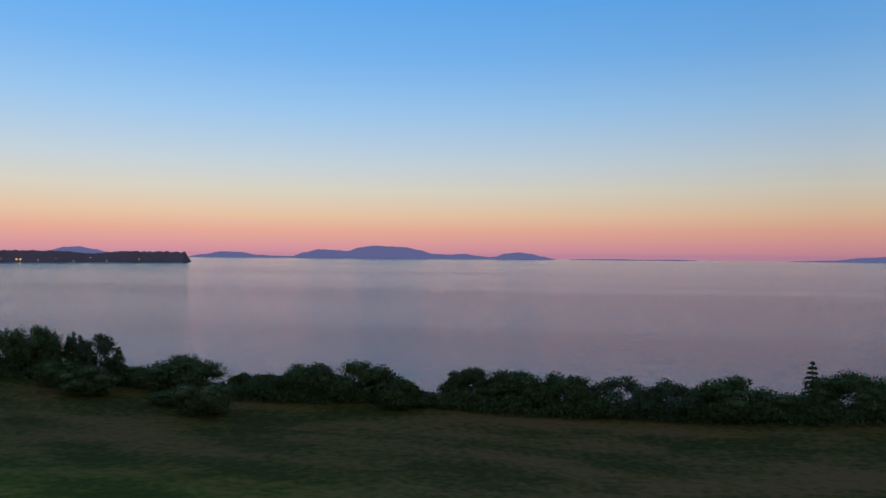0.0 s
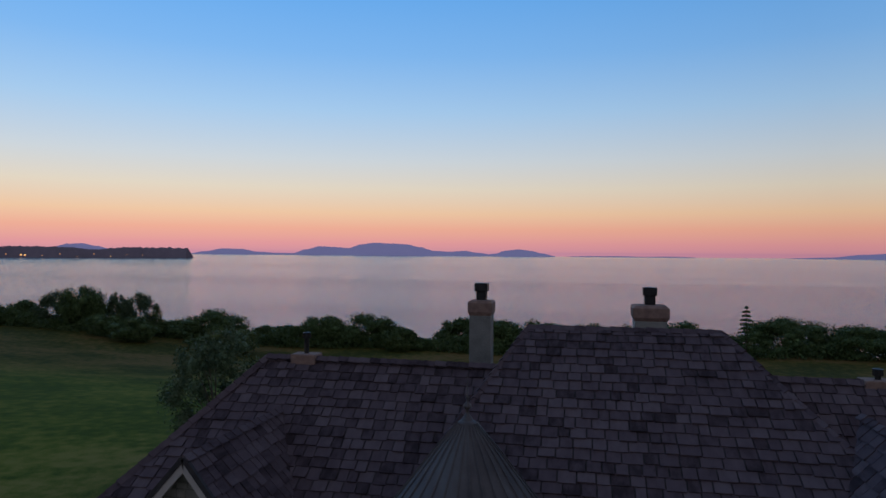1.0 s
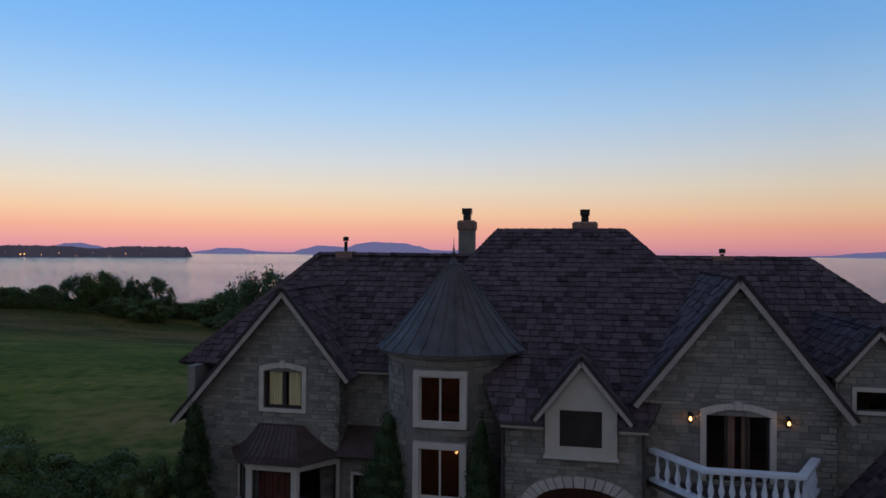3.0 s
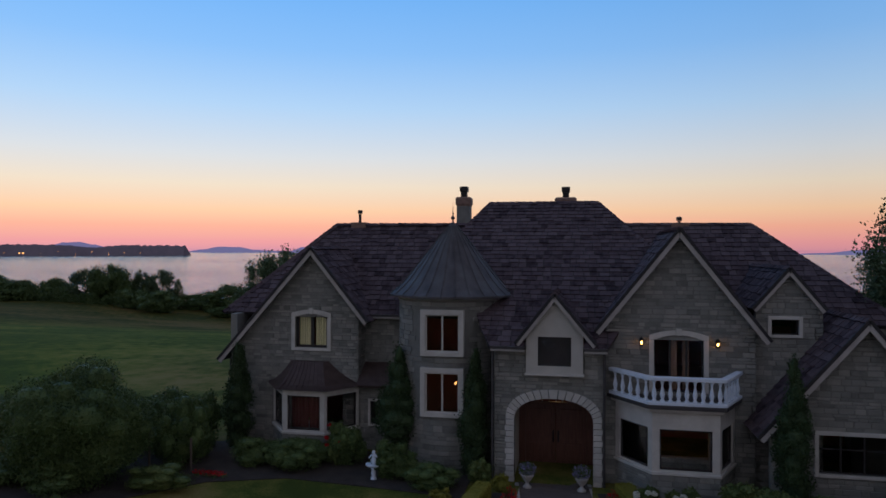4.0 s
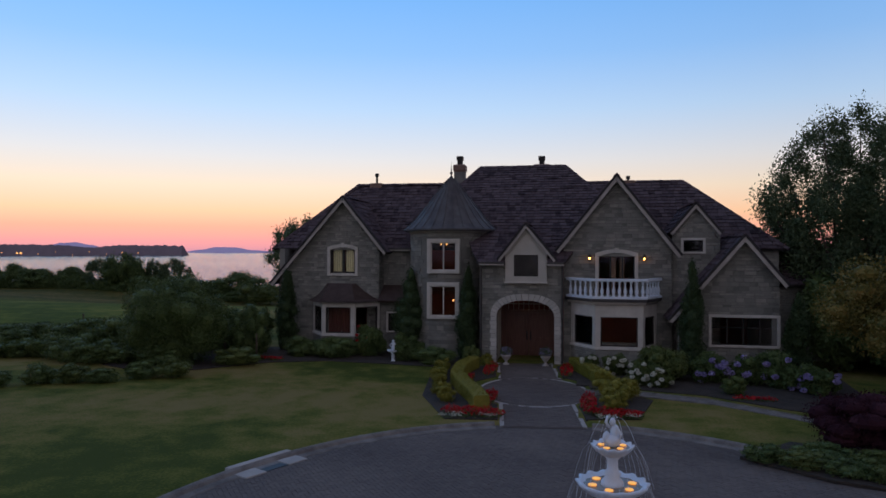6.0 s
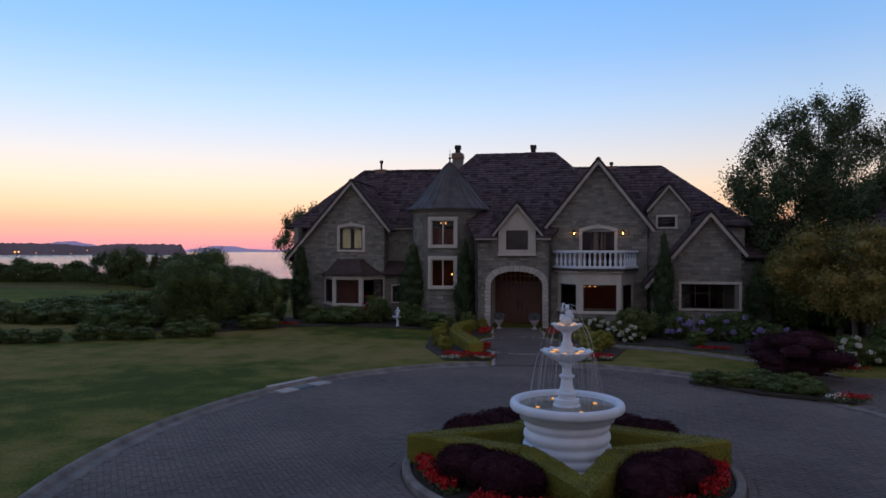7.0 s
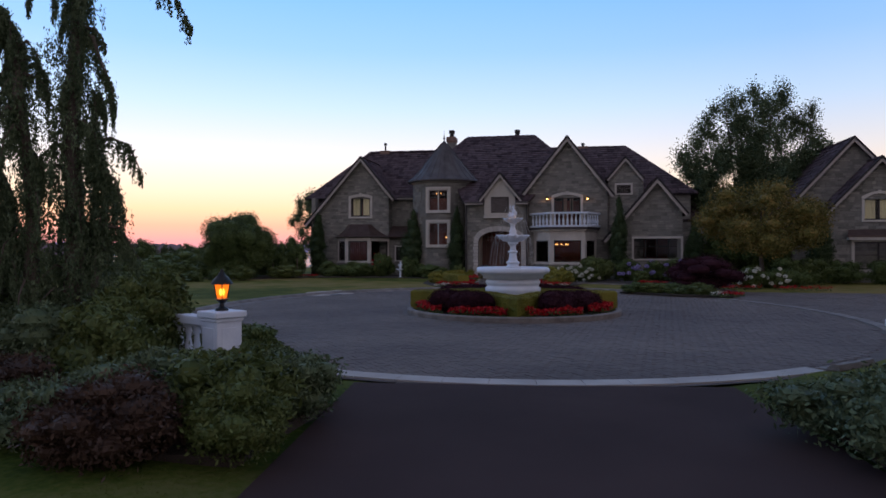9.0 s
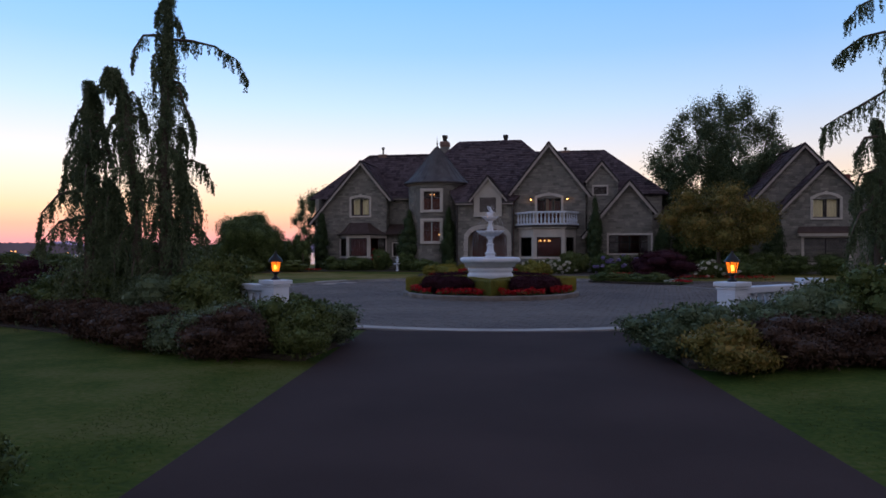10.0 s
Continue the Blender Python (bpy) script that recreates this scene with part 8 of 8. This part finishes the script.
def paver_mesh(r0, r1, a0, a1, z):
    k = 0.003
    low, top = [], []
    for r, a in ((r0, a0), (r1, a0), (r1, a1), (r0, a1)):
        low.append((FX + r * math.cos(a), FY + r * math.sin(a), z - 0.03))
    am, rm = (a0 + a1) / 2, (r0 + r1) / 2
    for r, a in ((r0 + k, a0 + k / rm), (r1 - k, a0 + k / rm), (r1 - k, a1 - k / rm), (r0 + k, a1 - k / rm)):
        top.append((FX + r * math.cos(a), FY + r * math.sin(a), z))
    return low + top, [(4, 5, 6, 7), (0, 1, 5, 4), (1, 2, 6, 5), (2, 3, 7, 6), (3, 0, 4, 7)]


rnd = random.Random(900)
pav = Geo()
singles = 0
UNIT = 0.118


def lay(vs, fs, s, d):
    global singles
    if d > 33.0 and abs(s) < 1.9 and singles < 300:
        singles += 1
        part("paver", Geo().add(vs, fs), MAT["paver"], court)
    else:
        pav.add(vs, fs)


# herringbone over the court, set across the axis
reach_c = int(13.5 / UNIT)
c45, s45 = math.cos(0.66), math.sin(0.66)
for i in range(-reach_c, reach_c):
    for j in range(-reach_c, reach_c):
        k = (i - j) % 4
        if k not in (0, 2):
            continue
        u0, v0, u1, v1 = (i, j, i + 2, j + 1) if k == 0 else (i, j - 1, i + 1, j + 1)
        um, vm = (u0 + u1) / 2 * UNIT, (v0 + v1) / 2 * UNIT
        x, y = FX + um * c45 - vm * s45, FY + um * s45 + vm * c45
        if oval(x, y) > 0.957 or math.hypot(x - FX, y - FY) < 3.42:
            continue
        s, d = garden(x, y)
        z = G + rnd.uniform(-0.004, 0.004)
        low, top = [], []
        for e, zz, out in ((0.003, z - 0.012, low), (0.007, z, top)):
            for u, v in ((u0 * UNIT + e, v0 * UNIT + e), (u1 * UNIT - e, v0 * UNIT + e), (u1 * UNIT - e, v1 * UNIT - e), (u0 * UNIT + e, v1 * UNIT - e)):
                out.append((FX + u * c45 - v * s45, FY + u * s45 + v * c45, zz + rnd.uniform(-0.001, 0.001)))
        lay(low + top, [(4, 5, 6, 7), (0, 1, 5, 4), (1, 2, 6, 5), (2, 3, 7, 6), (3, 0, 4, 7)], s, d)
# a soldier course round the island
for i in range(176):
    a0, a1 = 2 * math.pi * i / 176, 2 * math.pi * (i + 1) / 176
    vs, fs = paver_mesh(3.27, 3.42, a0, a1, G + rnd.uniform(-0.002, 0.002))
    pav.add(vs, fs)
# the arm to the garage and the entrance walk, in straight courses
for s0, s1, d0, d1, fn in ((8.2, 33, 13.4, 29, lambda x, y, s, d: oval(x, y) > 1.015 and d > 12.4 + 0.12 * s), (-1.2, 1.2, -2.5, 12.1, lambda x, y, s, d: math.hypot(s / 2.08, (d - 6.6) / 2.75) > 1.02), (-2.1, 2.1, 3.8, 9.4, lambda x, y, s, d: math.hypot(s / 2.08, (d - 6.6) / 2.75) < 0.97)):
    d = d0
    row = 0
    up_z = 0.0 if s0 > 5 else 0.022
    while d < d1:
        s = s0 - (0.13 if row % 2 else 0)
        while s < s1:
            p = spot(s + 0.13, d + 0.075)
            if fn(p.x, p.y, s, d) and (s < 22 or s0 < 5):
                z = G + up_z + rnd.uniform(-0.004, 0.004)
                c = [spot(s + 0.004, d + 0.004), spot(s + 0.256, d + 0.004), spot(s + 0.256, d + 0.146), spot(s + 0.004, d + 0.146)]
                m = (c[0] + c[2]) / 2
                pav.add([(q.x, q.y, z - 0.03) for q in c] + [(q.x + (m.x - q.x) * 0.06, q.y + (m.y - q.y) * 0.08, z) for q in c], [(4, 5, 6, 7), (0, 1, 5, 4), (1, 2, 6, 5), (2, 3, 7, 6), (3, 0, 4, 7)])
            s += 0.26
        d += 0.15
        row += 1
tagged(part("paving", pav, MAT["paver"], court), kind="stuff")

# grass standing up where the lawn comes close
rnd = np.random.RandomState(950)
out = []
for (x0, x1, y0, y1, n) in ((-6, 8.3, -42, -30.5, 130000), (13.4, 22, -40, -31, 60000)):
    gx, gy = rnd.uniform(x0, x1, n), rnd.uniform(y0, y1, n)
    s, d = (gx - 5.2) * AY + (gy - 6.8) * AX, (gx - 5.2) * AX - (gy - 6.8) * AY
    ok = (np.hypot(s / COURT[1], (d - COURT[0]) / COURT[2]) > 1.02) & ~((np.abs(s - 0.05) < 2.75) & (d > 34))
    gx, gy = gx[ok], gy[ok]
    out.append(np.stack([gx, gy, np.full(len(gx), G + 0.045)], 1))
tagged(new("grass", quads("grass", leaf_quads(np.vstack(out), 0.022, rnd, -0.6, 0.25), MAT["blade"])), "short uneven lawn grass", "grass", kind="stuff")

# ---- lamps burning in the rooms, at the fittings seen through the panes; the door transom's is an added fill with no fitting ----
for nm, at, power, size in (("dining_room_light", (9.2, 9.5, 1.75), 16, 0.3), ("turret_room_light", (0.5, 10.4, 5.2), 2.5, 0.2), ("hall_light", (0.95, 10.6, 2.2), 2, 0.12),
                            ("wing_room_light", (14.3, 8.6, 1.7), 9, 0.2), ("entrance_hall_light", (5.2, 10.6, 2.3), 6, 0.2), ("garage_room_light", (26.9, 5.8, 4.1), 3, 0.15)):
    lamp = bpy.data.lights.new(nm, "POINT")
    lamp.energy, lamp.color, lamp.shadow_soft_size = power, (1.0, 0.55, 0.22), size
    new(nm, lamp).location = at
